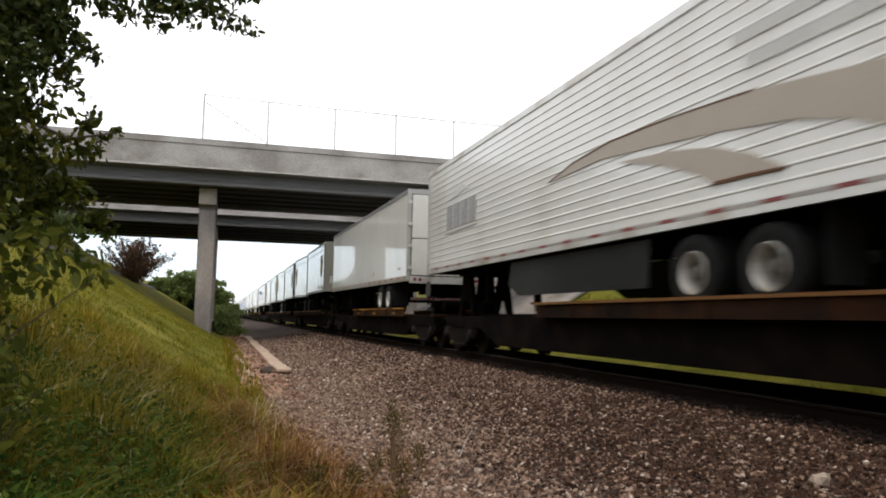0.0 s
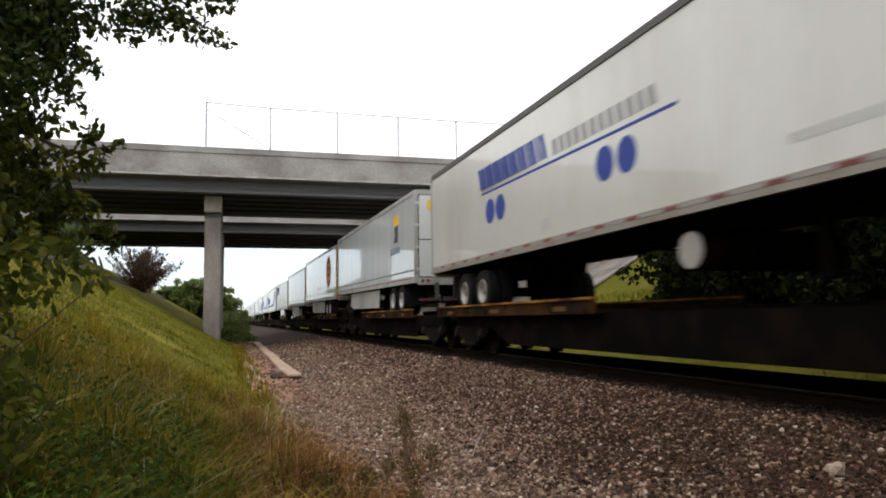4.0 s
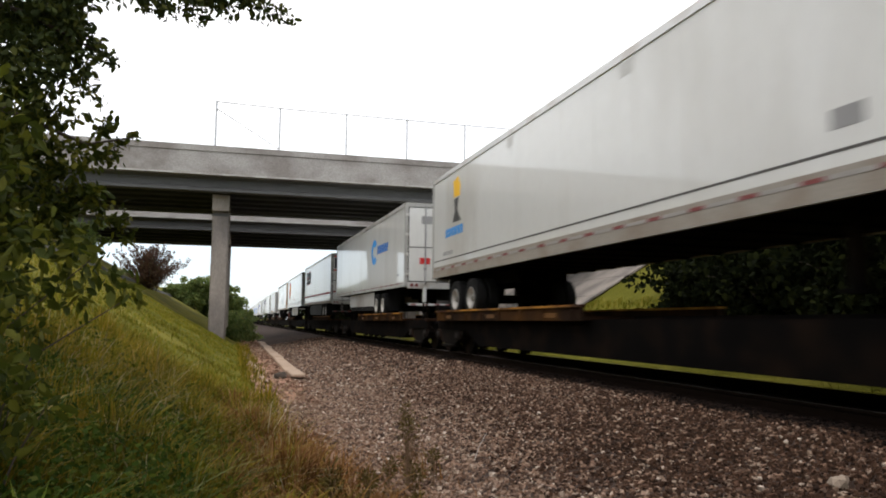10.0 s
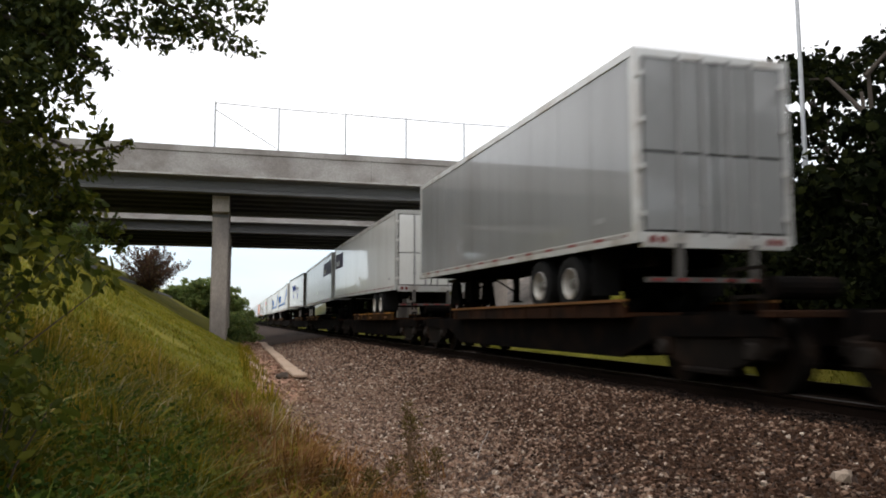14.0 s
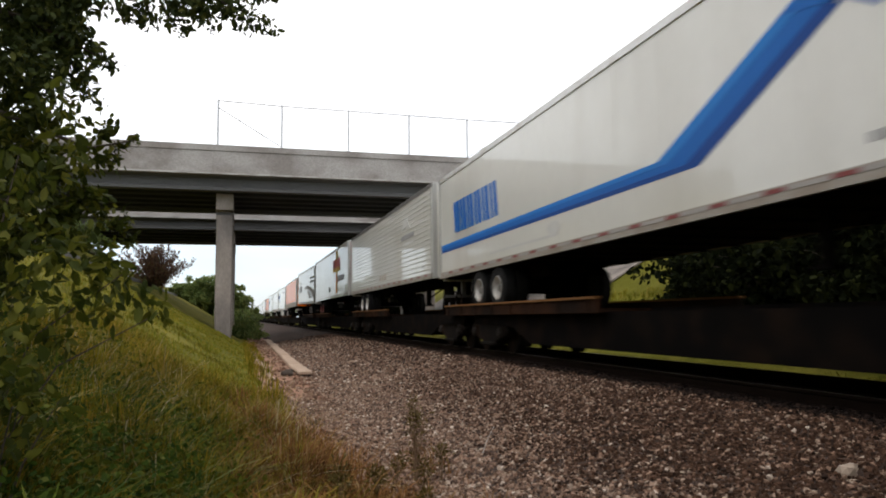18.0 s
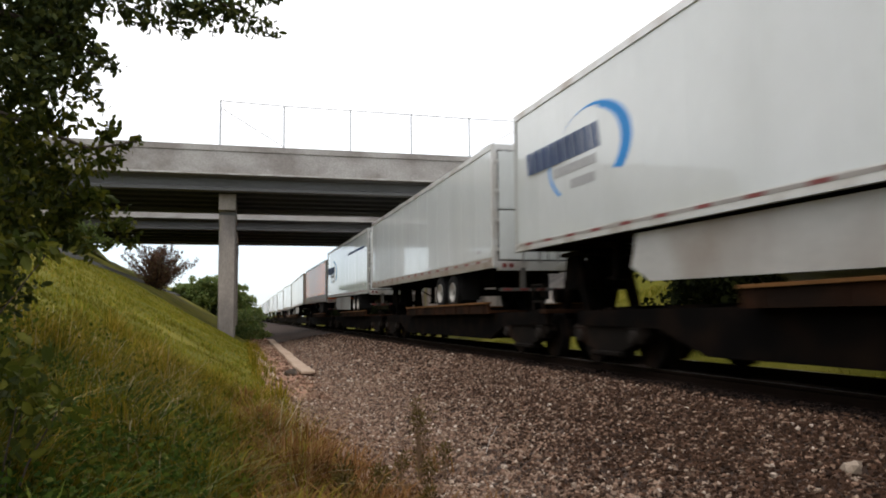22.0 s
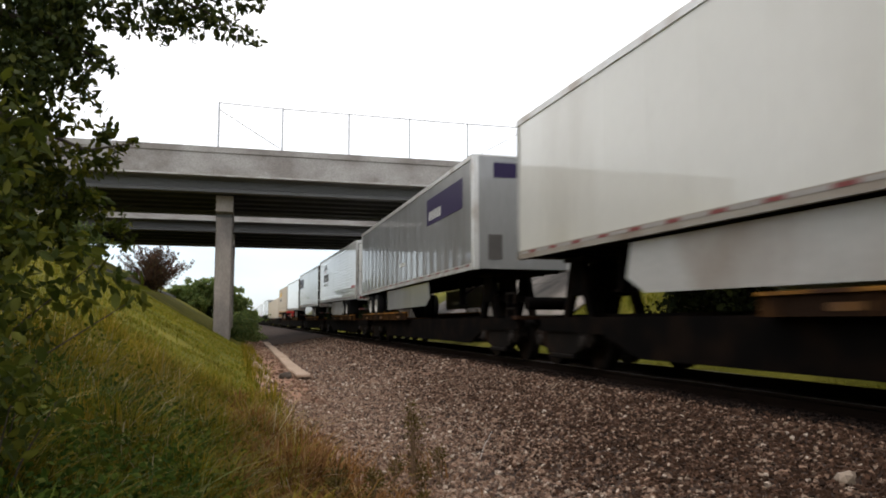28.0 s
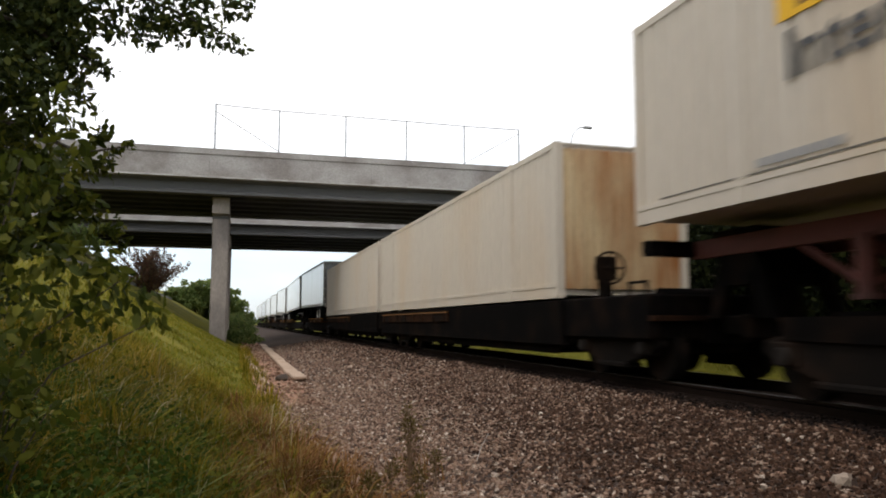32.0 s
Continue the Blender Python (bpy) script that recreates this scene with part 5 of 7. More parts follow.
def script_tail_logo(d, L, H):
    bars(d, L - 4.7, L - 2.2, 1.50, 1.74, 9, "greyink", 0, 0.3)
    bars(d, L - 4.7, L - 2.2, 1.30, 1.44, 12, "greyink", 0, 0.4)
    bars(d, L - 4.1, L - 2.5, 1.06, 1.15, 9, "paleink")
    d("emblem", [(L - 4.3, 2.02), (L - 3.6, 2.38), (L - 2.9, 2.26), (L - 2.4, 2.02), (L - 3.2, 2.14), (L - 3.8, 2.08)], "greyink")
    d("emblem", [(L - 3.6, 1.90), (L - 2.9, 1.98), (L - 2.7, 1.88)], "redbrown")
    bars(d, 0.4, 1.6, 0.54, 0.66, 5, "redbrown", 0, 0.3)


def cross_logo(d, L, H):
    d("upright", rect(4.3, 4.9, 0.24, 2.68), "gold", "gold upright bar")
    for k in range(2):
        d("upright", rect(4.38 + k * 0.28, 4.56 + k * 0.28, 0.24, 1.3), "rustred")
    for k in range(6):
        a = 3.2 + k * 0.53
        d("block", [(a, 1.55), (a + 0.40, 1.55), (a + 0.40, 2.16), (a + 0.1, 2.22), (a, 2.06)], "red", "red feathered letter block")
        d("block", [(a + 0.02, 1.49), (a + 0.38, 1.49), (a + 0.32, 1.72), (a + 0.06, 1.72)], "gold")
    bars(d, 1.6, 4.1, 0.88, 1.18, 9, "greyink", 0.15, 0.3)
    for u in (7.8, 8.3):
        d("disc", oval(u, 0.57, 0.19, 0.17), "greyink")


def big_arc_logo(d, L, H):
    q = [math.radians(-40 + i * 175 / 24) for i in range(25)]
    outer = [(L - 3.35 - 1.32 * math.cos(t), 1.43 + 0.74 * math.sin(t)) for t in q]
    inner = [(L - 3.20 - 1.16 * math.cos(t), 1.43 + (0.66 if t < 1.2 else 0.71) * math.sin(t)) for t in q[::-1]]
    d("arc", outer + inner, "skyblue", "sky blue arc")
    q = [math.radians(178 + i * 48 / 10) for i in range(11)]
    d("arc", [(L - 3.2 - 1.5 * math.cos(t), 1.40 + 0.80 * math.sin(t)) for t in q] + [(L - 3.2 - 1.42 * math.cos(t), 1.40 + 0.74 * math.sin(t)) for t in q[::-1]], "skyblue", "thin tail of the arc")
    letter_bars(d, L - 3.7, L - 0.8, 1.42, 1.84, 9, "slate", 0.2)
    bars(d, L - 3.55, L - 1.9, 1.18, 1.34, 8, "greyink", 0.15, 0.3)
    bars(d, L - 3.5, L - 2.6, 0.90, 1.06, 6, "greyink", 0.15, 0.3)
    bars(d, 1.1, 6.2, 2.10, 2.22, 26, "slate")


def lower_band_logo(key):
    def put(d, L, H):
        d("band", rect(0.05, L - 0.05, 0.17, 0.46), key, "grimy lower band")
        # thin grey strip that paints the shadow line above the band
        d("ledge", rect(0.05, L - 0.05, 0.445, 0.475), "greyink", "dull ledge along the band")
        bars(d, 7.3, 8.0, 0.55, 0.67, 3, "dimgold", 0, 0.4)
        bars(d, 2.5, 3.5, 0.52, 0.64, 3, "dimgold", 0, 0.4)
        d("sticker", rect(12.3, 12.6, 0.5, 0.62), "paleink")
    return put


def seam_logo(d, L, H):
    d("line", rect(0.1, L - 0.1, 0.42, 0.45), "darktrim", "dark seam")
    d("placard", rect(L - 0.9, L - 0.6, 0.62, 0.8), "greyink")


def tag_logo(d, L, H):
    d("placard", rect(L - 0.9, L - 0.6, 0.45, 0.6), "paleink")
    d("placard", rect(L - 0.9, L - 0.6, 0.68, 0.8), "paleink")


def dots_logo(d, L, H):
    for u in (9.2, 9.7):
        d("placard", oval(u, 0.72, 0.16, 0.14), "paleink")
    d("placard", rect(5.0, 5.25, 0.34, 0.5), "greyink")


# near-black sheet added to fill the darkness under two trailers
M["darkskirt"] = material("black_skirt_panel", (0.012, 0.013, 0.013), 0.6, vary=0.3, scale=2, second=(0.022, 0.024, 0.022), amount=0.5, spec=0.15)
M["redbrown"] = material("faded_red_ink", (0.34, 0.10, 0.10), 0.5, vary=0.1, scale=3)
M["navy2"] = material("near_black_vinyl", (0.018, 0.022, 0.032), 0.5, vary=0.08, scale=3, spec=0.12)
M["red2"] = material("dark_red_vinyl", (0.24, 0.015, 0.022), 0.5, vary=0.08, scale=3, spec=0.12)


def container(s0, s1, z, height, label, logo=None, rusty=False, posts=(2.2,), rise=0.0):
    """A corrugated domestic container, on a chassis or straight on its flat car."""
    length = s1 - s0
    top = tagged(new("shipping_container"), label, "container", group="containers on the train")
    w = SIDE
    P = M["tan"]
    bm = BM()
    box(bm, -w + 0.05, w - 0.05, 0.05, length - 0.05, 0.05, height - 0.03)
    part("body", bm, P, top)
    for s in (-1, 1):
        side_panel(top, P, s * (w - 0.006), 0.12, length - 0.12, 0.26, height - 0.10, "vertical")
        for a, b, nm, k in ((0.0, 0.26, "lower_rail", "tan"), (height - 0.10, height, "top_rail", "tan")):
            bm = BM()
            box(bm, *sorted((s * w, s * (w - 0.08))), 0, length, a, b)
            if nm == "lower_rail":
                box(bm, *sorted((s * (w + 0.012), s * (w - 0.05))), 0, length, 0.19, 0.25)
            part(nm, bm, M[k], top)
        for y in (*posts, length - posts[0]):
            bm = BM()
            box(bm, *sorted((s * (w + 0.014), s * (w - 0.05))), y - 0.09, y + 0.09, 0.0, height + 0.03)
            part("lift_post", bm, P, top, "lifting post with corner castings")
        for y in (0.06, length - 0.06):
            bm = BM()
            box(bm, *sorted((s * (w + 0.004), s * (w - 0.14))), y - 0.08, y + 0.08, 0.0, height + 0.01)
            part("corner_post", bm, P, top)
    for e, y in ((-1, 0.02), (1, length - 0.02)):
        bm = BM()
        n = 12
        pts = []
        for i in range(n):
            d = (2 * w - 0.3) / n
            x = -w + 0.15 + i * d
            pts += [(x, 0), (x + d * 0.4, 0), (x + d * 0.55, -0.05), (x + d * 0.85, -0.05)]
        pts.append((w - 0.15, 0))
        a = [[bm.verts.new((x, y + e * -dy if e > 0 else y - dy * -1, zz)) for x, dy in pts] for zz in (0.16, height - 0.1)]
        for i in range(len(pts) - 1):
            bm.faces.new((a[0][i], a[0][i + 1], a[1][i + 1], a[1][i]))
        fix(part("end_panel", bm, M["rusttan"] if rusty else P, top, "rust-streaked corrugated end" if rusty else "corrugated end"))
    bm = BM()
    box(bm, -w + 0.02, w - 0.02, 0.02, length - 0.02, height - 0.03, height + 0.006)
    part("roof", bm, P, top)

    def decal(name, pts, key, label=""):
        bm = BM()
        prism_x(bm, [(u, v) for u, v in pts], -w - 0.006, -w + 0.004)
        return fix(part(name, bm, M[key], top, label))

    if logo:
        logo(decal, length, height)
    MOVING.append((top, lambda t: pose(TRACK_X, s0 - run(t), CAR_Z + z, math.degrees(math.atan(rise / length)))))
    return top


def lettered(parent, text, x, y, z, size, key, turn):
    """Readable lettering in the built-in font, lying on a side that faces the camera."""
    cu = bpy.data.curves.new("lettering", "FONT")
    cu.body, cu.size, cu.extrude, cu.resolution_u, cu.offset = text, size, 0.002, 3, 0.010
    cu.materials.append(M[key])
    ob = new("lettering", cu)
    ob.parent = parent
    ob.matrix_local = pose(x, y, z, 90, 0, turn)
    return ob


def chassis(s0, s1):
    """A red skeletal container chassis on its tyres."""
    L = s1 - s0
    top = tagged(new("container_chassis"), "red skeletal container chassis with pale wheels", "chassis")
    bm = BM()
    for x in (-0.5, 0.5):
        box(bm, x - 0.07, x + 0.07, 0.1, L - 0.2, 0.72, 0.96)
    for i in range(9):
        y = 0.3 + i * (L - 0.8) / 8
        box(bm, -0.52, 0.52, y - 0.05, y + 0.05, 0.78, 0.94)
    part("main_frame", bm, M["chassisred"], top)
    for y in (0.12, L - 0.15):
        bm = BM()
        box(bm, -1.26, 1.26, y - 0.11, y + 0.11, 0.76, 0.965)
        part("bolster", bm, M["red" if y < 1 else "black"], top, "container bolster", bevel=0.01)
    bm = BM()
    box(bm, -1.15, 1.15, -0.02, 0.08, 0.40, 0.50)
    for x in (-0.62, 0.62):
        box(bm, x - 0.05, x + 0.05, 0.0, 0.07, 0.48, 0.80)
    part("rear_bumper", bm, M["red"], top)
    for x in (-0.8, 0.8):
        shared("tail_lamp", ME["lamp"], top, pose(x, -0.02, 0.85))
    for k in range(4):
        shared("marker", ME["tape2"], top, pose(-0.9 + k * 0.6, -0.025, 0.45, 0, 0, 90))
    for y in (2.8, 4.05):
        for s in (-1, 1):
            wheel_pair(top, y, 0.43, s, "rim")
    for s in (-1, 1):
        bm = BM()
        box(bm, s * 0.6 - 0.07, s * 0.6 + 0.07, L - 3.2, L - 3.04, 0.12, 0.75)
        box(bm, s * 0.6 - 0.10, s * 0.6 + 0.10, L - 3.24, L - 3.0, 0.08, 0.14)
        part("landing_leg", bm, M["chassisred"], top, "rust-red landing leg")
        bm = BM()
        rod(bm, (s * 0.6, L - 3.12, 0.22), (s * 0.5, L - 2.1, 0.76), 0.04, 6)
        part("leg_brace", bm, M["chassisred"], top, "diagonal leg brace")
    bm = BM()
    rod(bm, (-0.6, L - 3.12, 0.20), (0.6, L - 3.12, 0.70), 0.035, 6)
    rod(bm, (0.6, L - 3.12, 0.20), (-0.6, L - 3.12, 0.70), 0.035, 6)
    part("cross_brace", bm, M["chassisred"], top, "crossed braces between the landing legs")
    MOVING.append((top, lambda t: pose(TRACK_X, s0 - run(t), CAR_Z + DECK)))

# ---- the loads in their order from the head of the train ----
# metres by which a flat car reaches further back to its neighbour
TAIL = {3.1: 1.16, 21.33: 1.99, 93.66: 0.81, 160.7: 1.26, 230.37: 2.4, 250.8: 1.21, 269.81: 1.55, 288.55: 0.83, 306.58: 6.18, 328.38: 2.46, 361.82: 1.26, 379.64: 2.09, 466.69: 1.49, 484.59: 0.65, 553.45: 1.87, 641.25: 1.78, 659.96: 0.55, 800.0: 1.5, 818.5: 0.5, 836.0: 0.9, 854.0: 0.9, 872.0: 0.9, 890.0: 0.9}


def lot(s0, s1, edge="deck", **kw):
    trailer(s0, s1, **kw)
    railcar(s0, s1, kw.get("nose_first", False), edge, tail=TAIL.get(s0, 0.0))


lot(3.1, 19.07, "deckbrown", mat="white", ribs="horizontal", logo=swoosh_logo, doormat="steeldoor", rear_frame="greypost", tandem=3.1, skirt=(5.4, 10.4, "darkskirt", 0.70), kickz=0.01, rise=0.02, height=2.79, label="white ribbed trailer with faded beige swooshes on its side")
lot(21.33, 36.59, mat="cream", toprail="greypanel", logo=dots_logo, tandem=2.65, end_logo=end_bar("sticker", -0.75, -0.2, 2.45, 2.62, "red"), lowrail="dirtyrail", kickz=-0.03, rise=0.12, height=2.79, label="plain off-white trailer with grimy lower rails on a flat car")
PUP = "short pale grey trailer with a gold and brown shield"
PF = ends(end_bar("vent", 0.25, 0.85, 2.35, 2.5, "paleink"), end_bar("vent_box", 0.7, 1.0, 0.45, 0.85, "alu"))
for _a, _b, _c, _d in ((39.68, 47.83, 47.95, 55.99), (57.13, 65.19, 65.5, 73.58), (74.78, 83.0, 83.59, 91.51)):
    # front panel darker than the sides: the nose's shade is in its colour
    trailer(_a, _b, mat="upsgrey", nose_first=True, logo=shield_logo(True), rear_frame="beigepost", nosepost=(0.30, 0.62), frontmat="steeldoor", rail_h=0.12, end_logo=PF, tandem=1.0, axles=1, rim="darkrim", kickz=0.21, rise=0.0, height=2.70, label=PUP)
    trailer(_c, _d, mat="upsgrey", logo=shield_logo(False), rear_frame="brownpost", rail_h=0.12, tandem=1.05, axles=1, rim="darkrim", kickz=0.10, rise=0.16, height=2.72, label=PUP)
    railcar(_a, _d, True, "deckbrown", double=True)
lot(93.66, 109.79, mat="cream", nose_first=True, reefer="black", tank=16.13 - 4.7, logo=shippers_logo, toprail="darktrim", lowrail="dirtyrail", tandem=2.75, kickz=0.08, rise=0.02, height=2.70, label="off-white trailer with navy discs and a black cooling unit")
lot(111.7, 127.79, mat="cool", logo=windmill_logo, rail_h=0.2, tandem=1.95, skirt=(6.0, 12.6, "white", 0.72), end_logo=end_bar("emblem", 0.5, 0.9, 2.2, 2.5, "yellow"), label="glossy white trailer with a yellow and black emblem")
lot(128.33, 143.9, mat="cool", logo=disc_logo(True), rear_frame="ochrepost", tandem=2.6, skirt=(5.6, 12.0, "white", 0.72), label="glossy white trailer with a round red and yellow badge")
lot(144.5, 159.83, mat="white", logo=seam_logo, rail_h=0.22, lowrail="dirtyrail", tandem=3.0, skirt=(6.0, 11.8, "cream", 0.80), label="white trailer with a dark seam and cream side skirts")
lot(160.7, 176.34, mat="greypanel", ribs="post", logo=parcel_logo(-3.68, -0.25), tandem=3.1, skirt=(5.3, 10.9, "greypanel", 0.66), end_logo=end_bar("panel", -0.9, 0.1, 2.0, 2.45, "purple"), kickz=-0.05, rise=0.23, height=2.70, label="silver grey trailer with a purple panel and side skirts")
lot(178.7, 195.3, mat="cream", nose_first=True, reefer="white", logo=arrow_logo(True), lowrail="dirtyrail", tandem=2.6, kickz=-0.06, rise=0.10, height=2.84, label="off-white cooled trailer with a blue arrow band")
lot(196.01, 212.13, mat="cream", nose_first=True, reefer="white", logo=arrow_logo(True), lowrail="dirtyrail", tandem=2.65, kickz=0.00, rise=0.06, height=2.76, label="off-white cooled trailer with a blue arrow band")
BLUE_END = ends(end_bar("band", -1.15, 1.15, 0.62, 0.90, "blue"), end_bar("name_block", -0.7, 0.9, 1.05, 1.5, "navy"))
lot(213.75, 229.7, mat="cream", logo=arrow_low_logo, lowrail="dirtyrail", tandem=2.6, end_logo=BLUE_END, kickz=-0.08, rise=0.23, height=2.88, label="off-white trailer with a blue band round its doors")
lot(230.37, 247.3, mat="white", nose_first=True, logo=windmill_tail_logo, rail_h=0.3, lowrail="dirtyrail", tandem=2.1, kickz=0.07, rise=-0.04, height=2.78, label="white trailer with a small yellow and black emblem")
lot(250.8, 267.5, mat="white", logo=crescent_logo, bumpermat="cool", tandem=3.8, skirt=(6.0, 12.4, "white", 0.74, 0.15), end_logo=ends(end_bar("crescent", -0.95, -0.45, 1.95, 2.5, "skyblue"), end_bar("name_block", -0.4, 0.75, 2.08, 2.34, "greyink"), end_bar("placard", 0.45, 0.8, 0.75, 0.95, "red"), end_bar("placard", -0.9, -0.45, 0.40, 0.62, "greyink")), kickz=0.02, rise=0.15, height=2.77, label="clean white trailer with a blue crescent on side and doors")
lot(269.81, 285.9, "deckbrown", mat="white", ribs="horizontal", logo=window_logo, lowrail="dirtyrail", tandem=2.35, skirt=(5.2, 12.6, "darkskirt", 0.72), end_logo=ends(end_bar("panel", -1.05, -0.15, 2.0, 2.6, "navy2"), end_bar("panel", 0.2, 1.1, 2.0, 2.6, "navy2"), end_bar("stripe", -1.15, 1.15, 1.84, 1.93, "red"), end_bar("stripe", -1.15, 1.15, 2.64, 2.71, "red"), end_bar("stripe", -1.15, 1.15, 0.60, 0.70, "red2")), kickz=-0.08, rise=0.16, height=2.86, label="dirty white ribbed trailer with dark red stripes")
lot(288.55, 304.65, "deckbrown", mat="cool", nose_first=True, logo=disc_logo(False), rim="redrim", rail_h=0.34, lowrail="white", tandem=1.75, skirt=(5.0, 11.4, "cool", 0.74), end_logo=ends(end_bar("emblem", 0.0, 0.32, 2.38, 2.52, "gold"), end_bar("placard", 0.62, 0.88, 0.42, 0.66, "red"), end_bar("placard", 0.12, 0.38, 0.42, 0.66, "red")), kickz=0.17, rise=-0.10, height=2.79, label="glossy white trailer with red wheels and a round badge")
lot(306.58, 321.1, "deckbrown", mat="cool", nose_first=True, logo=placards_logo, toprail="darktrim", rear_frame="rustpost", frontmat="greycream", lowrail="dirtyrail", tandem=2.6, end_logo=ends(end_bar("placard", 0.68, 1.05, 0.85, 1.25, "rustred"), end_bar("placard", -0.15, 0.22, 1.35, 1.7, "orange"), end_bar("placard", -0.5, 0.12, 0.85, 1.0, "orange"), end_bar("vent", -0.25, 0.12, 0.25, 0.72, "darktrim")), kickz=0.12, rise=-0.06, height=2.84, label="old pale blue-grey trailer with stained nose and orange placards")
lot(328.38, 340.74, "deckbrown", mat="greypanel", tandem=2.2, rear_frame="alu", label="grey trailer with a single plain rear door")
lot(344.3, 360.47, mat="white", logo=parcel_logo(-3.2, -0.4), tandem=2.8, label="white trailer with a purple panel near its nose")
lot(361.82, 377.28, mat="greypanel", ribs="post", logo=parcel_logo(0.5, 4.0), lowrail="alu", tandem=3.05, skirt=(5.6, 12.0, "greypanel", 0.74), nose_first=True, end_logo=end_bar("panel", -0.9, 0.5, 2.3, 2.6, "purple"), kickz=-0.04, rise=0.11, height=2.78, label="silver grey trailer with vertical posts and a purple panel")
lot(379.64, 395.23, mat="cream", logo=shippers_logo, toprail="darktrim", rear_frame="dirtyrail", lowrail="dirtyrail", tandem=2.6, end_logo=end_bar("emblem", -0.75, 0.1, 1.95, 2.1, "navy"), kickz=0.00, rise=0.19, height=2.78, label="off-white trailer with navy discs and rusty door posts")
lot(398.42, 414.72, mat="cream", nose_first=True, reefer="white", logo=arrow_logo(True, 1.0), lowrail="dirtyrail", tandem=3.35, kickz=-0.05, rise=0.13, height=2.79, label="off-white cooled trailer with a blue arrow band")
lot(415.04, 431.18, "deckbrown", mat="cream", nose_first=True, reefer="white", logo=arrow_logo(True, 1.0), lowrail="dirtyrail", tandem=3.25, kickz=-0.09, rise=0.14, height=2.77, label="off-white cooled trailer with a blue arrow band")
lot(432.08, 447.84, "deckbrown", mat="cream", ribs="horizontal", nose_first=True, logo=script_logo, toprail="darktrim", lowrail="dirtyrail", tandem=3.15, kickz=-0.02, rise=0.00, height=2.79, label="cream ribbed trailer with faded script lettering")
lot(449.04, 465.66, "deckbrown", mat="white", ribs="horizontal", nose_first=True, logo=cross_logo, frontmat="rustred", lowrail="white", rim="redrim", tandem=3.6, kickz=0.03, rise=0.00, height=2.82, label="white ribbed trailer with a red and gold cross emblem")
lot(466.69, 482.0, "deckbrown", mat="white", ribs="horizontal", logo=swoosh_logo, doormat="steeldoor", rear_frame="greypost", tandem=2.1, end_logo=end_bar("name_block", 0.0, 0.6, 1.9, 2.3, "ink"), kickz=-0.03, rise=0.18, height=2.82, label="white ribbed trailer with faded beige swooshes on its side")
lot(484.59, 500.68, "deckbrown", mat="orange", nose_first=True, logo=lower_band_logo("dirtyrail"), rear_frame="greypost", lowrail="dirtyrail", tandem=2.7, end_logo=ends(end_bar("vent_box", -0.95, -0.55, 0.4, 0.8, "darktrim"), end_bar("sheet", 0.35, 0.75, 0.7, 1.05, "paleink")), kickz=0.00, rise=0.03, height=2.78, label="orange trailer with a grimy grey lower band")
lot(502.43, 518.2, "deckbrown", mat="cool", logo=big_arc_logo, tandem=2.0, skirt=(5.4, 11.4, "white", 0.74), end_logo=ends(end_bar("name_block", -0.3, 0.9, 2.1, 2.35, "navy"), end_bar("line", -0.7, 0.9, 1.55, 1.62, "greyink")), kickz=-0.13, rise=0.27, height=2.79, label="clean white trailer with a sky blue arc emblem")
lot(519.53, 535.3, "deckbrown", mat="cool", lowrail="dirtyrail", rail_h=0.24, tandem=3.45, rear_frame="alu", kickz=-0.08, rise=0.17, height=2.78, label="plain glossy white trailer with grimy lower rail")
lot(536.49, 552.29, "deckbrown", mat="cool", logo=big_arc_logo, tandem=3.0, skirt=(6.2, 12.2, "white", 0.74), end_logo=ends(end_bar("emblem", -0.2, 0.4, 2.1, 2.4, "navy"), end_bar("line", -0.9, 0.4, 1.55, 1.62, "navy")), kickz=-0.08, rise=0.22, height=2.91, label="clean white trailer with a sky blue arc emblem")
lot(553.45, 569.28, "deckbrown", mat="orange", logo=lower_band_logo("dirtyrail"), rear_frame="greypost", lowrail="dirtyrail", tandem=2.6, rim="darkrim", kickz=-0.07, rise=0.19, height=2.79, label="orange trailer with a grimy grey lower band")
lot(572.25, 588.43, "deckbrown", mat="cream", nose_first=True, toprail="dirtyrail", lowrail="dirtyrail", tandem=3.55, skirt=(4.4, 9.4, "cream", 0.7), end_logo=ends(end_bar("number_bar", -0.3, 0.4, 1.75, 1.85, "greyink"), end_bar("vent", -0.2, 0.05, 2.45, 2.6, "darktrim"), end_bar("connector_box", 0.75, 1.0, 0.3, 0.75, "darktrim")), label="off-white trailer with a stained plain nose")
lot(589.34, 605.4, mat="cool", tandem=3.0, label="plain glossy white trailer on a flat car")
lot(606.6, 622.78, mat="cool", logo=tag_logo, tandem=3.0, label="plain glossy white trailer on a flat car")
lot(624.19, 639.97, mat="white", ribs="horizontal", logo=script_tail_logo, tandem=3.0, skirt=(5.2, 10.3, "white", 0.80), kickz=-0.08, rise=0.19, height=2.81, label="white ribbed trailer with faded dark lettering")
lot(641.25, 657.08, mat="cream", tandem=2.2, skirt=(6.4, 11.8, "cream", 0.78), rear_frame="greypost", lowrail="dirtyrail", kickz=-0.06, rise=0.14, height=2.82, label="plain cream trailer with a white side skirt")
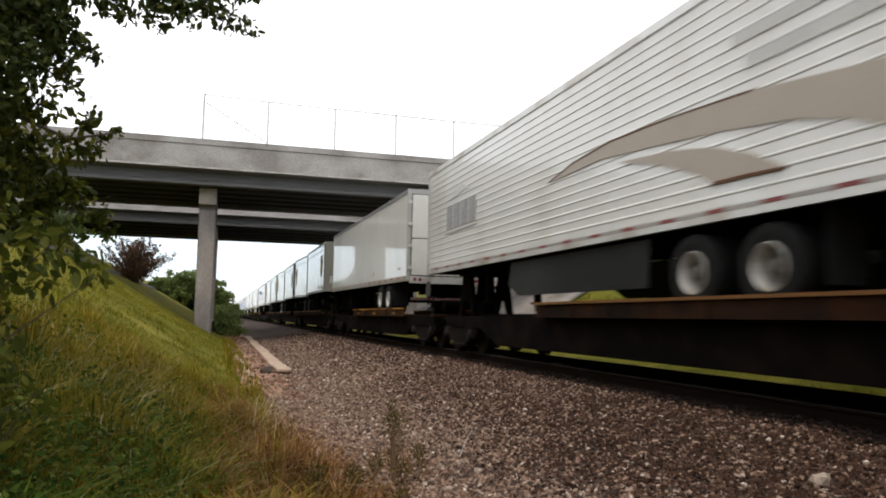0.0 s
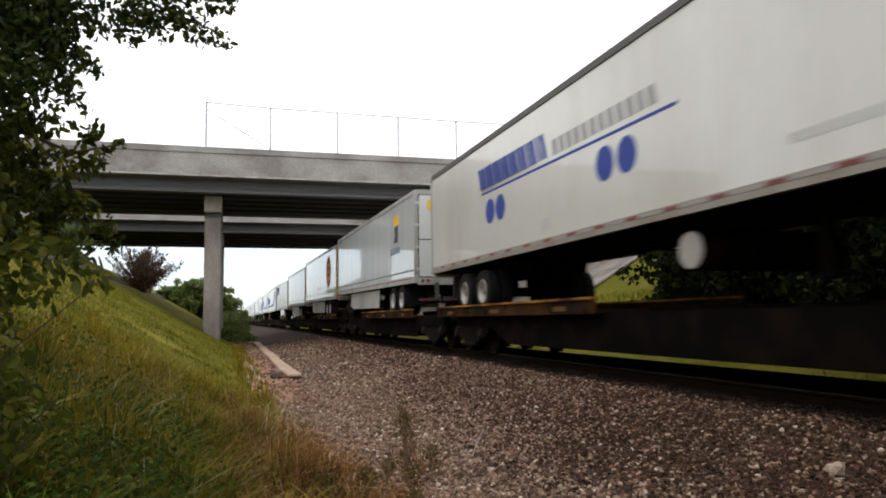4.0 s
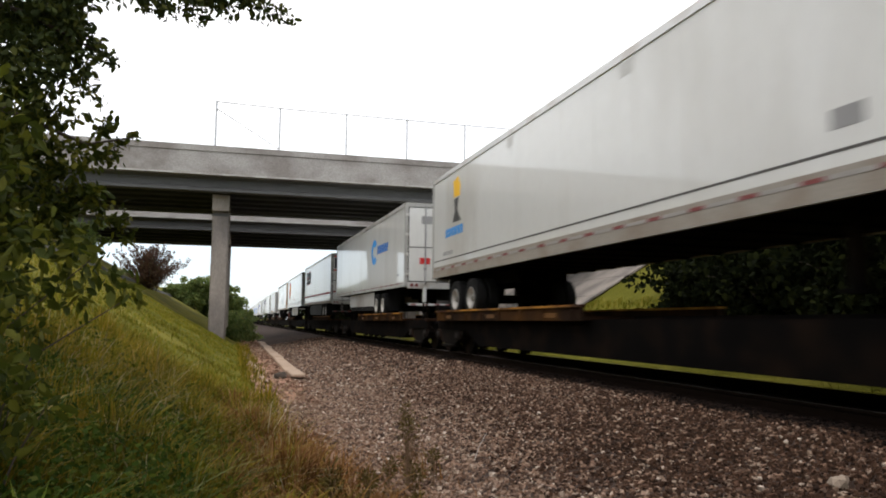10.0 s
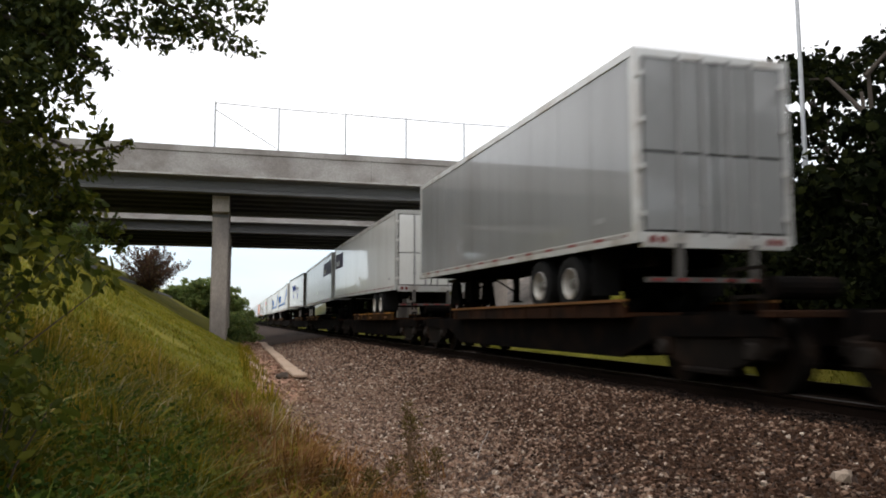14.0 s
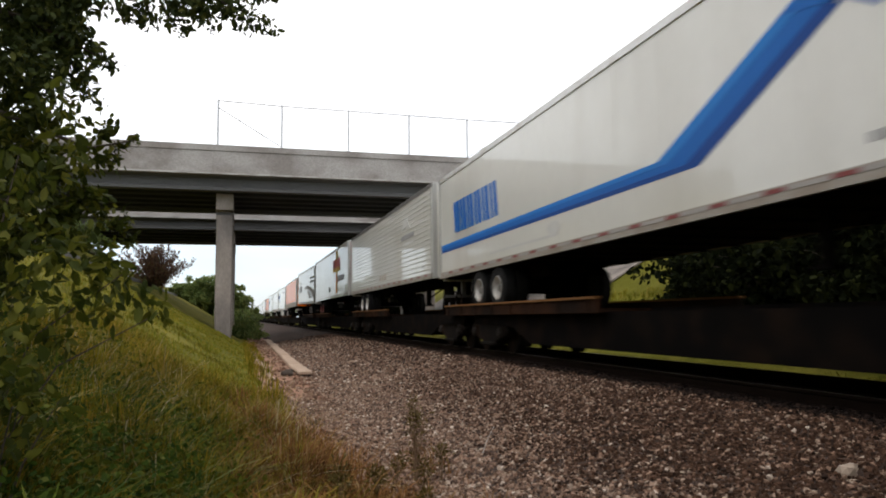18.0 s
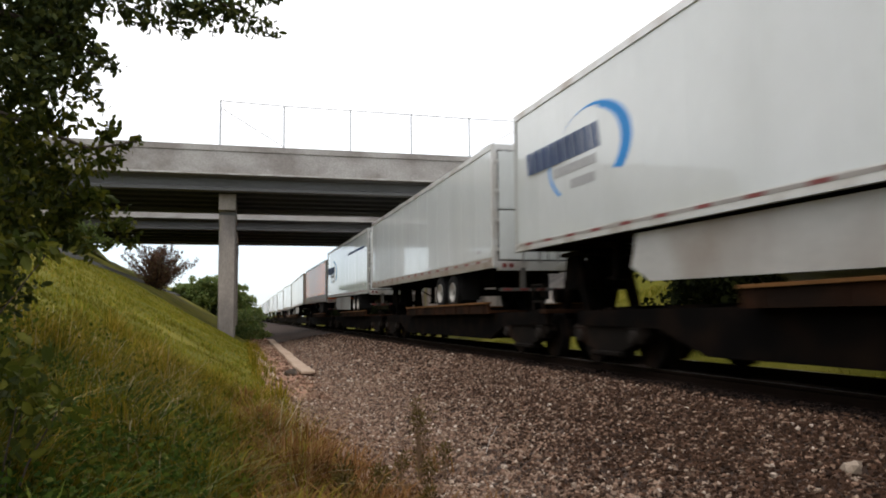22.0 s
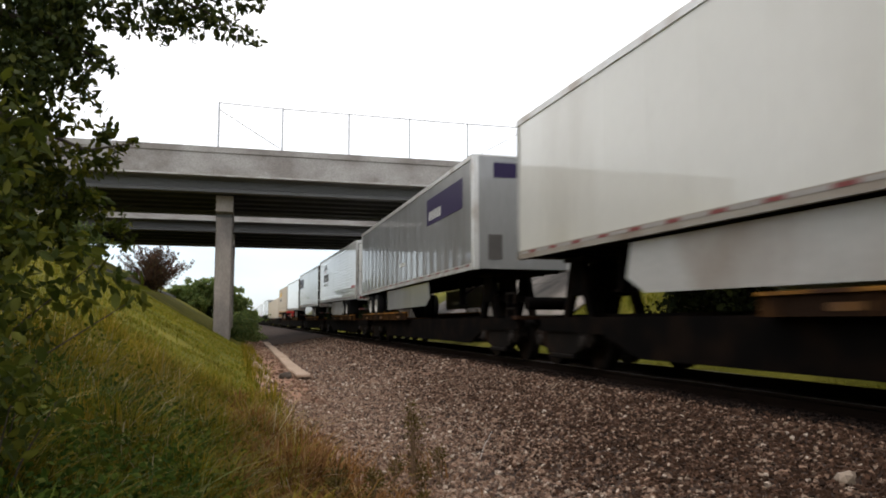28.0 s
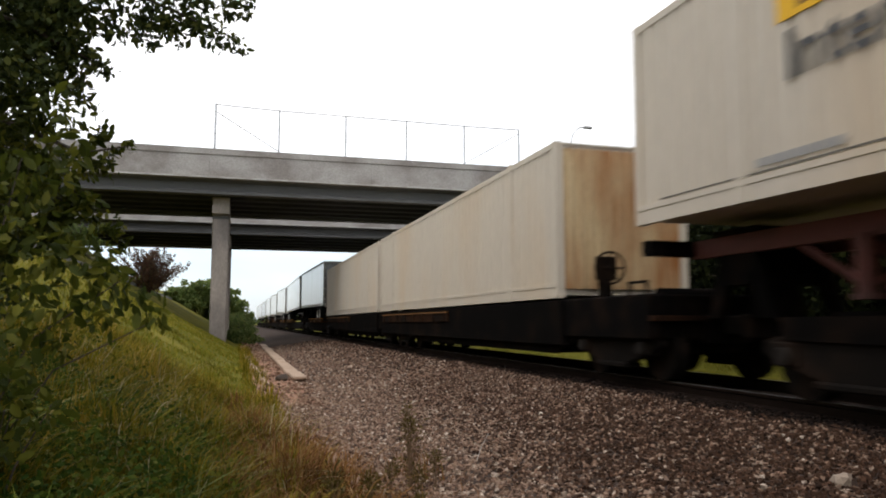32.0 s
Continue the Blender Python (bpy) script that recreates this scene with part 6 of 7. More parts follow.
lot(659.96, 676.29, mat="greypanel", ribs="post", nose_first=True, logo=parcel_logo(0.8, 4.4), rear_frame="alu", tandem=2.25, skirt=(5.4, 11.8, "greypanel", 0.74), end_logo=ends(end_bar("panel", -0.75, 0.75, 2.25, 2.62, "purple"), end_bar("placard", -0.75, -0.45, 0.35, 0.6, "paleink"), end_bar("placard", -0.3, 0.0, 0.35, 0.6, "paleink"), end_bar("connector_box", 0.55, 0.9, 0.25, 0.85, "darktrim")), kickz=-0.01, rise=0.10, height=2.80, label="silver grey trailer with purple panels on nose and side")
lot(677.94, 693.86, mat="white", ribs="horizontal", logo=script_tail_logo, tandem=3.2, skirt=(5.2, 10.3, "white", 0.78), rear_frame="alu", end_logo=ends(end_bar("panel", -0.9, -0.3, 1.4, 2.4, "greyink"), end_bar("panel", 0.0, 0.4, 0.6, 1.5, "red2")), kickz=-0.08, rise=0.15, height=2.78, label="white ribbed trailer with faded dark lettering")
lot(694.97, 710.82, mat="greypanel", ribs="post", logo=parcel_logo(-3.95, -0.35), tandem=2.3, skirt=(5.3, 11.0, "greypanel", 0.66), rear_frame="darktrim", kickz=-0.08, rise=0.19, height=2.82, label="dull grey trailer with vertical posts and a purple panel")
lot(712.1, 728.04, mat="cool", logo=tag_logo, lowrail="dirtyrail", tandem=2.2, end_logo=end_bar("sticker", -0.9, -0.5, 0.55, 0.85, "yellow"), kickz=-0.12, rise=0.23, height=2.86, label="plain pale blue-white trailer on a flat car")


def intermodal_logo(d, L, H):
    d("panel", [(9.75, 1.78), (13.28, 1.78), (13.28, 2.31), (9.75, 2.31)], "yellow", "yellow panel")
    bars(d, 9.95, 13.1, 1.85, 2.24, 9, "brown", 0.0, 0.32)
    d("sticker", rect(7.2, 7.5, 0.95, 1.12), "paleink")
    bars(d, 2.3, 3.6, 0.36, 0.46, 8, "greyink")
    bars(d, 12.5, 13.7, 0.34, 0.43, 7, "greyink")
    for k in range(3):
        d("line", rect(0.4 + k * (L - 0.8) / 3, 0.2 + (k + 1) * (L - 0.8) / 3, 0.275, 0.295), "brownpost", "rust-dark seam")


_box = container(729.13, 745.24, DECK + 1.02, 2.80, "cream corrugated container with a yellow panel on a red chassis", intermodal_logo, rise=0.17)
lettered(_box, "Intermodal", -SIDE - 0.008, 13.20, 1.16, 0.72, "ink", -90)
_bm = BM()
box(_bm, -1.05, -0.30, -0.05, -0.03, 2.15, 2.5)
part("panel", _bm, M["yellow"], _box, "yellow panel on the doors")
chassis(729.13, 745.24)
railcar(729.13, 745.24, False, "deckbrown")
container(747.89, 763.79, 1.11, 2.75, "low-riding cream container with a rust-streaked end", None, True)
railcar(747.59, 763.79, True, "deckbrown", True)
container(764.4, 780.65, 1.11, 2.75, "low-riding cream container stained brown", None, True)
railcar(764.4, 780.65, True, "deckbrown", True)
lot(782.6, 798.6, mat="greypanel", toprail="darktrim", label="dull grey trailer far back in the train")
lot(800.0, 815.9, mat="cool", nose_first=True, label="plain glossy white trailer on a flat car")
lot(818.5, 834.4, mat="white", label="plain white trailer far back in the train")
lot(836.0, 852.0, mat="cream", label="plain cream trailer far back in the train")
lot(854.0, 870.0, mat="white", label="plain white trailer far back in the train")
lot(872.0, 888.0, mat="greypanel", label="dull grey trailer far back in the train")
lot(890.0, 906.0, mat="white", label="plain white trailer far back in the train")
lot(908.0, 924.0, mat="cream", label="plain cream trailer far back in the train")

# ---- plants, stones ----
RNG = np.random.default_rng(7)


def unit(v):
    return v / np.maximum(np.linalg.norm(v, axis=1, keepdims=True), 1e-6)


def leaf_mesh(name, pts, size, mat, droop=0.4, spread=0.4, seed=1):
    """Pointed leaves, each folded along its rib."""
    r = np.random.default_rng(seed)
    n = len(pts)
    d = r.normal(size=(n, 3))
    d[:, 2] -= droop
    d = unit(d)
    side = unit(np.cross(d, r.normal(size=(n, 3))))
    up = np.cross(side, d)
    s = size * r.uniform(0.6, 1.25, (n, 1))
    w = s * r.uniform(0.65, 1.0, (n, 1)) * spread
    a = pts
    q = [a, a + d * s * 0.35 + side * w + up * s * 0.06, a + d * s * 0.75 + side * w * 0.75 + up * s * 0.02, a + d * s, a + d * s * 0.75 - side * w * 0.75 + up * s * 0.02, a + d * s * 0.35 - side * w + up * s * 0.06]
    verts = np.stack(q, 1).reshape(-1, 3)
    base = np.arange(n)[:, None] * 6
    faces = np.concatenate([base + np.array([[0, 1, 2, 3]]), base + np.array([[0, 3, 4, 5]])], 0)
    return mesh_of(name, verts.tolist(), faces.tolist(), mat)


def blob(c, r, n, rng, squash=0.8):
    p = rng.normal(size=(n, 3))
    p = unit(p) * rng.uniform(0.25, 1.0, (n, 1)) ** 0.6
    p[:, 2] *= squash
    return np.array(c) + p * r


def blade_mesh(name, xy, fz, h0, h1, width, mat, lean=0.35, seed=3):
    """Grass blades that taper and bend over."""
    r = np.random.default_rng(seed)
    n = len(xy)
    base = np.array([(x, y, fz(x, y) - 0.02) for x, y in xy])
    h = r.uniform(h0, h1, (n, 1)) * np.array([[min(1.25, max(0.45, 0.85 + 1.1 * noise.noise((x * 1.9, y * 1.5, 4.0))))] for x, y in xy])
    ang = r.uniform(0, 2 * math.pi, n)
    side = np.stack([np.cos(ang), np.sin(ang), 0 * ang], 1)
    bend = np.stack([-np.sin(ang), np.cos(ang), 0 * ang], 1) * r.normal(0, lean, (n, 1))
    w = width * r.uniform(0.6, 1.4, (n, 1))
    up = np.array([0, 0, 1.0])
    m1 = base + up * h * 0.45 + bend * h * 0.25
    m2 = base + up * h * 0.80 + bend * h * 0.70
    tip = base + up * h * 0.92 + bend * h * 1.25
    q = [base - side * w, base + side * w, m1 + side * w * 0.8, m1 - side * w * 0.8, m2 + side * w * 0.5, m2 - side * w * 0.5, tip]
    verts = np.stack(q, 1).reshape(-1, 3)
    b = (np.arange(n) * 7)[:, None]
    faces = (b + np.array([[0, 1, 2, 3]])).tolist() + (b + np.array([[3, 2, 4, 5]])).tolist() + (b + np.array([[5, 4, 6]])).tolist()
    return mesh_of(name, verts.tolist(), faces, mat)


def field(name, n, x0, x1, y0, y1, h0, h1, width, mat, label, category="grass", keep=None, lean=0.35, seed=3, fz=ground_z, near=1.0, tuft=1):
    r = np.random.default_rng(seed)
    m = max(1, n // tuft)
    y = np.repeat(y0 + (y1 - y0) * r.uniform(0, 1, m) ** near, tuft)
    x = np.repeat(r.uniform(x0, x1, m), tuft)
    if tuft > 1:
        x, y = x + r.normal(0, 0.022, len(x)), y + r.normal(0, 0.022, len(y))
    xy = [(a, b) for a, b in zip(x, y) if keep is None or r.uniform() < keep(a, b)]
    return tagged(new(name, blade_mesh(name, xy, fz, h0, h1, width, mat, lean, seed)), label, category, kind="stuff")


def patchy(scale, cut, seed):
    return lambda x, y: 1.0 if noise.noise((x * scale, y * scale, seed)) > cut else 0.12


field("lush_weeds", 26000, -4.2, 0.05, 2.1, 6.4, 0.14, 0.36, 0.0075, M["grassdark"], "lush dark green weeds at the foot of the slope", "weeds", lambda x, y: 1.0 if noise.noise((x * 0.9, y * 0.9, 1.0)) > 0.12 * (y - 4.2) - 0.3 else 0.06, 0.75, 3, near=1.2, tuft=12)
field("tall_grass", 40000, -1.7, 0.62, 3.0, 11, 0.14, 0.42, 0.0045, M["grass"], "tall yellow-green meadow grass along the slope", "grass", lambda x, y: (1.0 if noise.noise((x * 0.8, y * 0.5, 5.0)) > -0.15 else 0.3) * (1.0 if x < 0.35 + 0.25 * noise.noise((y, 0, 1)) else 0.3), 0.75, 5, near=1.4, tuft=10)
field("seed_heads", 170, -1.8, 0.5, 3.2, 8, 0.28, 0.5, 0.006, M["straw"], "pale straw-coloured grass stalks gone to seed", "grass", None, 0.8, 8, near=1.3)
field("seed_wisps", 520, -1.3, 0.45, 3.2, 7.5, 0.30, 0.50, 0.0035, M["straw"], "thin pale seed wisps bowed over the meadow grass", "grass", None, 1.3, 61, near=1.3)
field("brown_weeds", 15000, -0.05, 0.95, 3.2, 8.5, 0.16, 0.42, 0.007, M["drygrass"], "drying brownish weeds at the foot of the slope", "weeds", patchy(0.9, 0.0, 6.0), 0.7, 21)
field("dry_weeds", 15000, 0.15, 2.0, 2.8, 8.0, 0.05, 0.26, 0.005, M["drygrass"], "thin brown weeds on bare soil", "weeds", lambda x, y: (1.0 if noise.noise((x * 1.3, y * 1.3, 3.0)) > -0.08 else 0.15) * (1.0 if x < 1.9 - 0.14 * (y - 3) else 0.22), 0.6, 6, near=1.5, fz=lambda x, y: max(ground_z(x, y), ballast_z(x, y)))
field("mown_grass", 90000, -10.5, 0.45, 4.5, 36, 0.04, 0.13, 0.011, M["shortgrass"], "short turf on the cutting slope", "grass", patchy(0.35, -0.45, 7.0), 0.6, 9, near=1.6)
field("far_grass", 22000, 11.8, 17, -3, 36, 0.08, 0.25, 0.012, M["shortgrass"], "short turf on the slope beyond the track", "grass", None, 0.5, 10)
field("ditch_grass", 2600, 0.2, 0.75, 11, 36, 0.12, 0.40, 0.010, M["grass"], "grass overhanging the clay bank", "grass", patchy(0.6, -0.1, 2.0), 0.5, 12)

field("arching_grass", 380, -1.5, -0.15, 2.1, 3.9, 0.24, 0.44, 0.0075, M["arching"], "long pale green grass blades arching over the weeds", "grass", None, 1.1, 51)
field("mown_grass", 26000, -9.0, 0.45, -7, 4.6, 0.04, 0.13, 0.011, M["shortgrass"], "short turf on the cutting slope", "grass", patchy(0.35, -0.45, 7.0), 0.6, 41)


def leafy(name, n, x0, x1, y0, y1, h, size, mat, label, keep, seed):
    """Broad weed leaves scattered through the grass."""
    r = np.random.default_rng(seed)
    p = [(x, y) for x, y in zip(r.uniform(x0, x1, n), y0 + (y1 - y0) * r.uniform(0, 1, n) ** 1.3) if keep(x, y) > 0.5]
    pts = np.array([(x, y, ground_z(x, y) + h * r.uniform(0.1, 1.0)) for x, y in p])
    return tagged(new(name, leaf_mesh(name, pts, size, mat, -0.1, 0.4, seed)), label, "weeds", kind="stuff")


leafy("broad_weeds", 12000, -2.8, 0.2, 2.7, 8.5, 0.34, 0.036, M["weedleaf"], "broad-leaved olive weeds among the grass", patchy(1.1, 0.02, 11.0), 31)
leafy("leafy_weeds", 34000, -3.2, -0.15, 2.4, 5.6, 0.36, 0.029, M["nettle"], "dense dark green broad-leaved weeds low on the slope", lambda x, y: 1.0 if noise.noise((x * 1.5, y * 1.5, 17.0)) > 0.10 * (y - 3.8) - 0.12 else 0.0, 36)
leafy("broad_weeds", 3500, 0.1, 0.9, 3.4, 8.0, 0.30, 0.034, M["drygrass"], "browning broad-leaved weeds at the foot of the slope", patchy(1.4, 0.05, 14.0), 32)


# crushed stones of the ballast
def verge_z(x, y):
    """The ballast, or the soil where that lies higher."""
    return ballast_z(x, y) if x > 2.4 else max(ballast_z(x, y), ground_z(x, y) + 0.05)


def stones(name, n, x0, x1, y0, y1, s0, s1, fz, mat, label, near=1.0, seed=11, pick=None):
    r = np.random.default_rng(seed)
    x = r.uniform(x0, x1, n)
    y = y0 + (y1 - y0) * r.uniform(0, 1, n) ** near
    if pick:
        ok = (r.uniform(0, 1, n) < pick(x, y)) & (x > np.maximum(0.85 + np.clip((y - 12) * 0.2, 0, 0.75), 1.75 - 0.11 * np.maximum(0, y - 4)) + 0.13 * r.normal(size=n))
        x, y = x[ok], y[ok]
        n = len(x)
    z = np.array([fz(a, b) for a, b in zip(x, y)])
    s = s0 + (s1 - s0) * r.uniform(0, 1, n) ** 2.2
    cube = np.array([(-1, -1, -1), (1, -1, -1), (1, 1, -1), (-1, 1, -1), (-1, -1, 1), (1, -1, 1), (1, 1, 1), (-1, 1, 1)], float)
    v = cube[None] * r.uniform(0.35, 1.0, (n, 8, 3)) * r.uniform(0.6, 1.0, (n, 1, 3))
    a, b = r.uniform(0, 2 * math.pi, n), r.uniform(-0.9, 0.9, n)
    ca, sa, cb, sb = np.cos(a), np.sin(a), np.cos(b), np.sin(b)
    R = np.stack([np.stack([ca, -sa * cb, sa * sb], 1), np.stack([sa, ca * cb, -ca * sb], 1), np.stack([0 * a, sb, cb], 1)], 1)
    v = np.einsum("nij,nkj->nki", R, v) * (s[:, None, None] * 0.5) + np.stack([x, y, z + s * 0.12], 1)[:, None, :]
    f = np.array([(0, 3, 2, 1), (4, 5, 6, 7), (0, 1, 5, 4), (1, 2, 6, 5), (2, 3, 7, 6), (3, 0, 4, 7)])
    faces = (np.arange(n)[:, None, None] * 8 + f[None]).reshape(-1, 4)
    return tagged(new(name, mesh_of(name, v.reshape(-1, 3).tolist(), faces.tolist(), mat)), label, "ballast", kind="stuff")


stones("ballast_stones", 78000, 0.8, 5.3, 2.0, 15, 0.020, 0.062, verge_z, M["stones"], "loose angular reddish grey ballast stones", 1.15, pick=lambda x, y: np.clip(1.1 - 0.55 * (x - 1.9), 0.25, 1.0) + np.clip((y - 6) * 0.08, 0, 0.4))
# near-black strip of stones that paints the shadow beside the ties
stones("oily_ballast", 14000, 5.22, 5.8, 2.0, 40, 0.026, 0.07, ballast_z, M["oilstones"], "oily black ballast at the tie ends", 1.6, 18)
# dark brown stones: more towards the rails, fewer with distance
stones("dusty_ballast", 60000, 2.4, 5.38, 2.0, 15, 0.020, 0.062, ballast_z, M["duststones"], "ballast stones browned by brake dust beside the rails", 1.15, 16, pick=lambda x, y: np.clip(0.2 + 0.6 * (x - 2.4), 0, 0.95) - np.clip((y - 6) * 0.05, 0, 0.3))
stones("ballast_stones", 22000, 0.9, 5.3, 15, 45, 0.04, 0.095, verge_z, M["stones"], "loose angular reddish grey ballast stones", 1.5, 12, pick=lambda x, y: 1.3 - 0.25 * (x - 1.9))
stones("dusty_ballast", 12000, 3.0, 5.38, 15, 45, 0.04, 0.095, ballast_z, M["duststones"], "ballast stones browned by brake dust beside the rails", 1.5, 17, pick=lambda x, y: 0.1 + 0.25 * (x - 3.0))
stones("ballast_stones", 5000, 8.0, 10.6, 5, 30, 0.04, 0.09, ballast_z, M["stones"], "loose angular ballast stones beyond the track", 1.2, 14)
stones("ballast_stones", 14000, 1.9, 5.0, -7, 2.0, 0.025, 0.075, ballast_z, M["stones"], "loose angular reddish grey ballast stones", 1.0, 19, pick=lambda x, y: 1.2 - 0.3 * (x - 1.9))
stones("scattered_gravel", 4200, 0.5, 2.1, 3, 14, 0.012, 0.05, lambda x, y: max(ground_z(x, y) + 0.04, ballast_z(x, y)), M["stones"], "gravel scattered over reddish soil", 1.0, 13)
stones("clay_rubble", 2600, 0.5, 1.9, 13, 50, 0.03, 0.13, lambda x, y: clay_z(x, y) + 0.03, M["clayrubble"], "clods and rubble on the clay bank", 1.4, 15)

_bm = BM()
bmesh.ops.create_icosphere(_bm, subdivisions=2, radius=1.0)
for _v in _bm.verts:
    _k = 1 + 0.55 * noise.noise(_v.co * 1.4) + 0.3 * noise.noise(_v.co * 3.5)
    _v.co = Vector((_v.co.x * 0.095 * _k, _v.co.y * 0.07 * _k, max(-0.04, _v.co.z * 0.075 * _k)))
_rock = tagged(part("boulder", _bm, M["rock"]), "pale angular limestone lump on the ballast", "rock")
_rock.location = (4.13, 4.28, ballast_z(4.13, 4.28) - 0.005)
_rock.rotation_euler = (0.1, 0.2, 0.6)
_bm = BM()
bmesh.ops.create_icosphere(_bm, subdivisions=2, radius=1.0)
for _v in _bm.verts:
    _k = 1 + 0.3 * noise.noise(_v.co * 1.7)
    _v.co = Vector((_v.co.x * 0.17 * _k, _v.co.y * 0.14 * _k, max(-0.06, _v.co.z * 0.11 * _k)))
_clod = tagged(part("clod", _bm, M["bark"]), "dark clod lying by the drain run", "clod")
_clod.location = (1.18, 18.6, clay_z(1.18, 18.6) + 0.1)


# ---- weed by the ballast ----
def limb(bm, pts, r0, r1, seg=8):
    n = len(pts) - 1
    for i in range(n):
        rod(bm, pts[i], pts[i + 1], r0 + (r1 - r0) * i / n, seg, r0 + (r1 - r0) * (i + 1) / n)


def weed(x, y, h, n, label, seed):
    top = tagged(new("tall_weed"), label, "weed")
    top.location = (x, y, max(ground_z(x, y), ballast_z(x, y)) - 0.01)
    r = random.Random(seed)
    tips = []
    for k in range(n):
        a, sp = r.uniform(0, 6.28), r.uniform(0.01, 0.13) * h
        p = Vector((r.uniform(-0.02, 0.02), r.uniform(-0.02, 0.02), 0))
        m = p + Vector((math.cos(a) * sp * 0.4, math.sin(a) * sp * 0.4, h * 0.55))
        t = p + Vector((math.cos(a) * sp, math.sin(a) * sp, h * r.uniform(0.8, 1.0)))
        bm = BM()
        limb(bm, [p, m, t], 0.0055, 0.002, 5)
        part("stalk", bm, M["weedstem"], top, "thin brown stalk")
        tips += [p.lerp(m, q) for q in (0.6, 1.0)] + [m.lerp(t, q) for q in (0.3, 0.5, 0.65, 0.75, 0.85, 0.92, 0.97)]
    rr = np.random.default_rng(seed)
    pts = np.concatenate([np.array(t) + rr.normal(0, 0.026, (4, 3)) for t in tips])
    ob = new("leaves", leaf_mesh("leaves", pts, 0.036, M["weedolive"], -0.5, 0.2, seed))
    ob.parent = top
    tagged(ob, "small drying leaves")


weed(1.55, 6.5, 0.80, 11, "slender dried weed standing at the edge of the ballast", 4)
weed(1.12, 6.1, 0.26, 5, "slender dried weed standing at the edge of the ballast", 14)
weed(1.30, 6.2, 0.34, 5, "slender dried weed standing at the edge of the ballast", 15)
weed(1.80, 6.6, 0.36, 5, "slender dried weed standing at the edge of the ballast", 16)
weed(1.45, 5.85, 0.36, 6, "slender dried weed standing at the edge of the ballast", 17)
weed(0.95, 5.2, 0.42, 6, "low brown weed on bare soil", 5)
weed(0.62, 4.7, 0.5, 6, "low brown weed on bare soil", 6)
weed(1.25, 5.0, 0.34, 6, "low brown weed on bare soil", 7)

_bm = BM()
limb(_bm, [Vector((2.40, 7.20, ballast_z(2.40, 7.20) - 0.01)), Vector((2.47, 7.26, 0.22)), Vector((2.57, 7.30, 0.36))], 0.005, 0.003, 5)
tagged(part("dry_stalk", _bm, M["dustytape"]), "single bleached stalk leaning out of the ballast", "stalk")


# ---- trees ----
def tree(x, y, h, r, label, leaf, size, count, seed, dens=None, name="tree", bare=False):
    top = tagged(new(name), label, "tree" if name == "tree" else "bush")
    top.location = (x, y, ground_z(x, y) - 0.05)
    rr, rng = random.Random(seed), np.random.default_rng(seed)
    bm = BM()
    trunk_h = h * (0.35 if name == "tree" else 0.12)
    limb(bm, [Vector((0, 0, 0)), Vector((rr.uniform(-0.1, 0.1), rr.uniform(-0.1, 0.1), trunk_h * 0.6)), Vector((rr.uniform(-0.2, 0.2), rr.uniform(-0.2, 0.2), trunk_h)), Vector((rr.uniform(-0.3, 0.3), rr.uniform(-0.3, 0.3), h * 0.8))], 0.03 * h, 0.008 * h)
    part("trunk", bm, M["bark"], top, "dark tapered trunk")
    bm = BM()
    centres = []
    k = 11 if name == "tree" else 14
    for i in range(k):
        a = 2 * math.pi * i / k + rr.uniform(-0.4, 0.4)
        z = trunk_h + (h - trunk_h) * rr.uniform(0.05, 0.95)
        e = r * math.sqrt(max(0.08, 1 - ((z - h * 0.58) / (h * 0.48)) ** 2)) * rr.uniform(0.65, 1.05)
        c = Vector((math.cos(a) * e, math.sin(a) * e, z))
        limb(bm, [Vector((0, 0, max(0.1, z - e * 0.8))), c * 0.55 + Vector((0, 0, z * 0.40)), c], 0.012 * h, 0.003 * h, 6)
        centres.append(c)
    part("branchwork", bm, M["bark"], top, "spreading branches")
    pts = []
    for c in centres:
        for j in range(3):
            cc = c + Vector((rr.gauss(0, r * 0.22), rr.gauss(0, r * 0.22), rr.gauss(0, h * 0.06)))
            pts.append(blob(cc, r * rr.uniform(0.16, 0.34), count // (3 * k), rng, 0.75))
    if name == "bush":
        fill = rng.normal(size=(count, 3))
        fill = unit(fill) * rng.uniform(0.3, 1.0, (count, 1)) ** 0.5 * rng.uniform(0.75, 1.1, (count, 1))
        pts.append(fill * np.array((r * 0.8, r * 0.8, h * 0.46)) + np.array((0, 0, h * 0.48)))
    ob = new("crown", leaf_mesh("crown", np.concatenate(pts), size, M[leaf], 0.2, 0.4, seed))
    ob.parent = top
    tagged(ob, "uneven leafy crown")
    return top


# trees and shrubs here wear the shade-dark leaf colours
FARTREE = "dense dark green tree beyond the track"
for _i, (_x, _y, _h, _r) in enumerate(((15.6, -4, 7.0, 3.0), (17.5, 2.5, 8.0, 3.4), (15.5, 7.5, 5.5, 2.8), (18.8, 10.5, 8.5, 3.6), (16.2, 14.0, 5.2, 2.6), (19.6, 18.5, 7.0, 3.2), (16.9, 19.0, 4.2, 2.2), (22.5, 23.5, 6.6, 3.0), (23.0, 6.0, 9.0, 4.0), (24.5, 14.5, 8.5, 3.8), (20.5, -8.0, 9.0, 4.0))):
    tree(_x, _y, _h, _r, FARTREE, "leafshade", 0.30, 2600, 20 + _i)
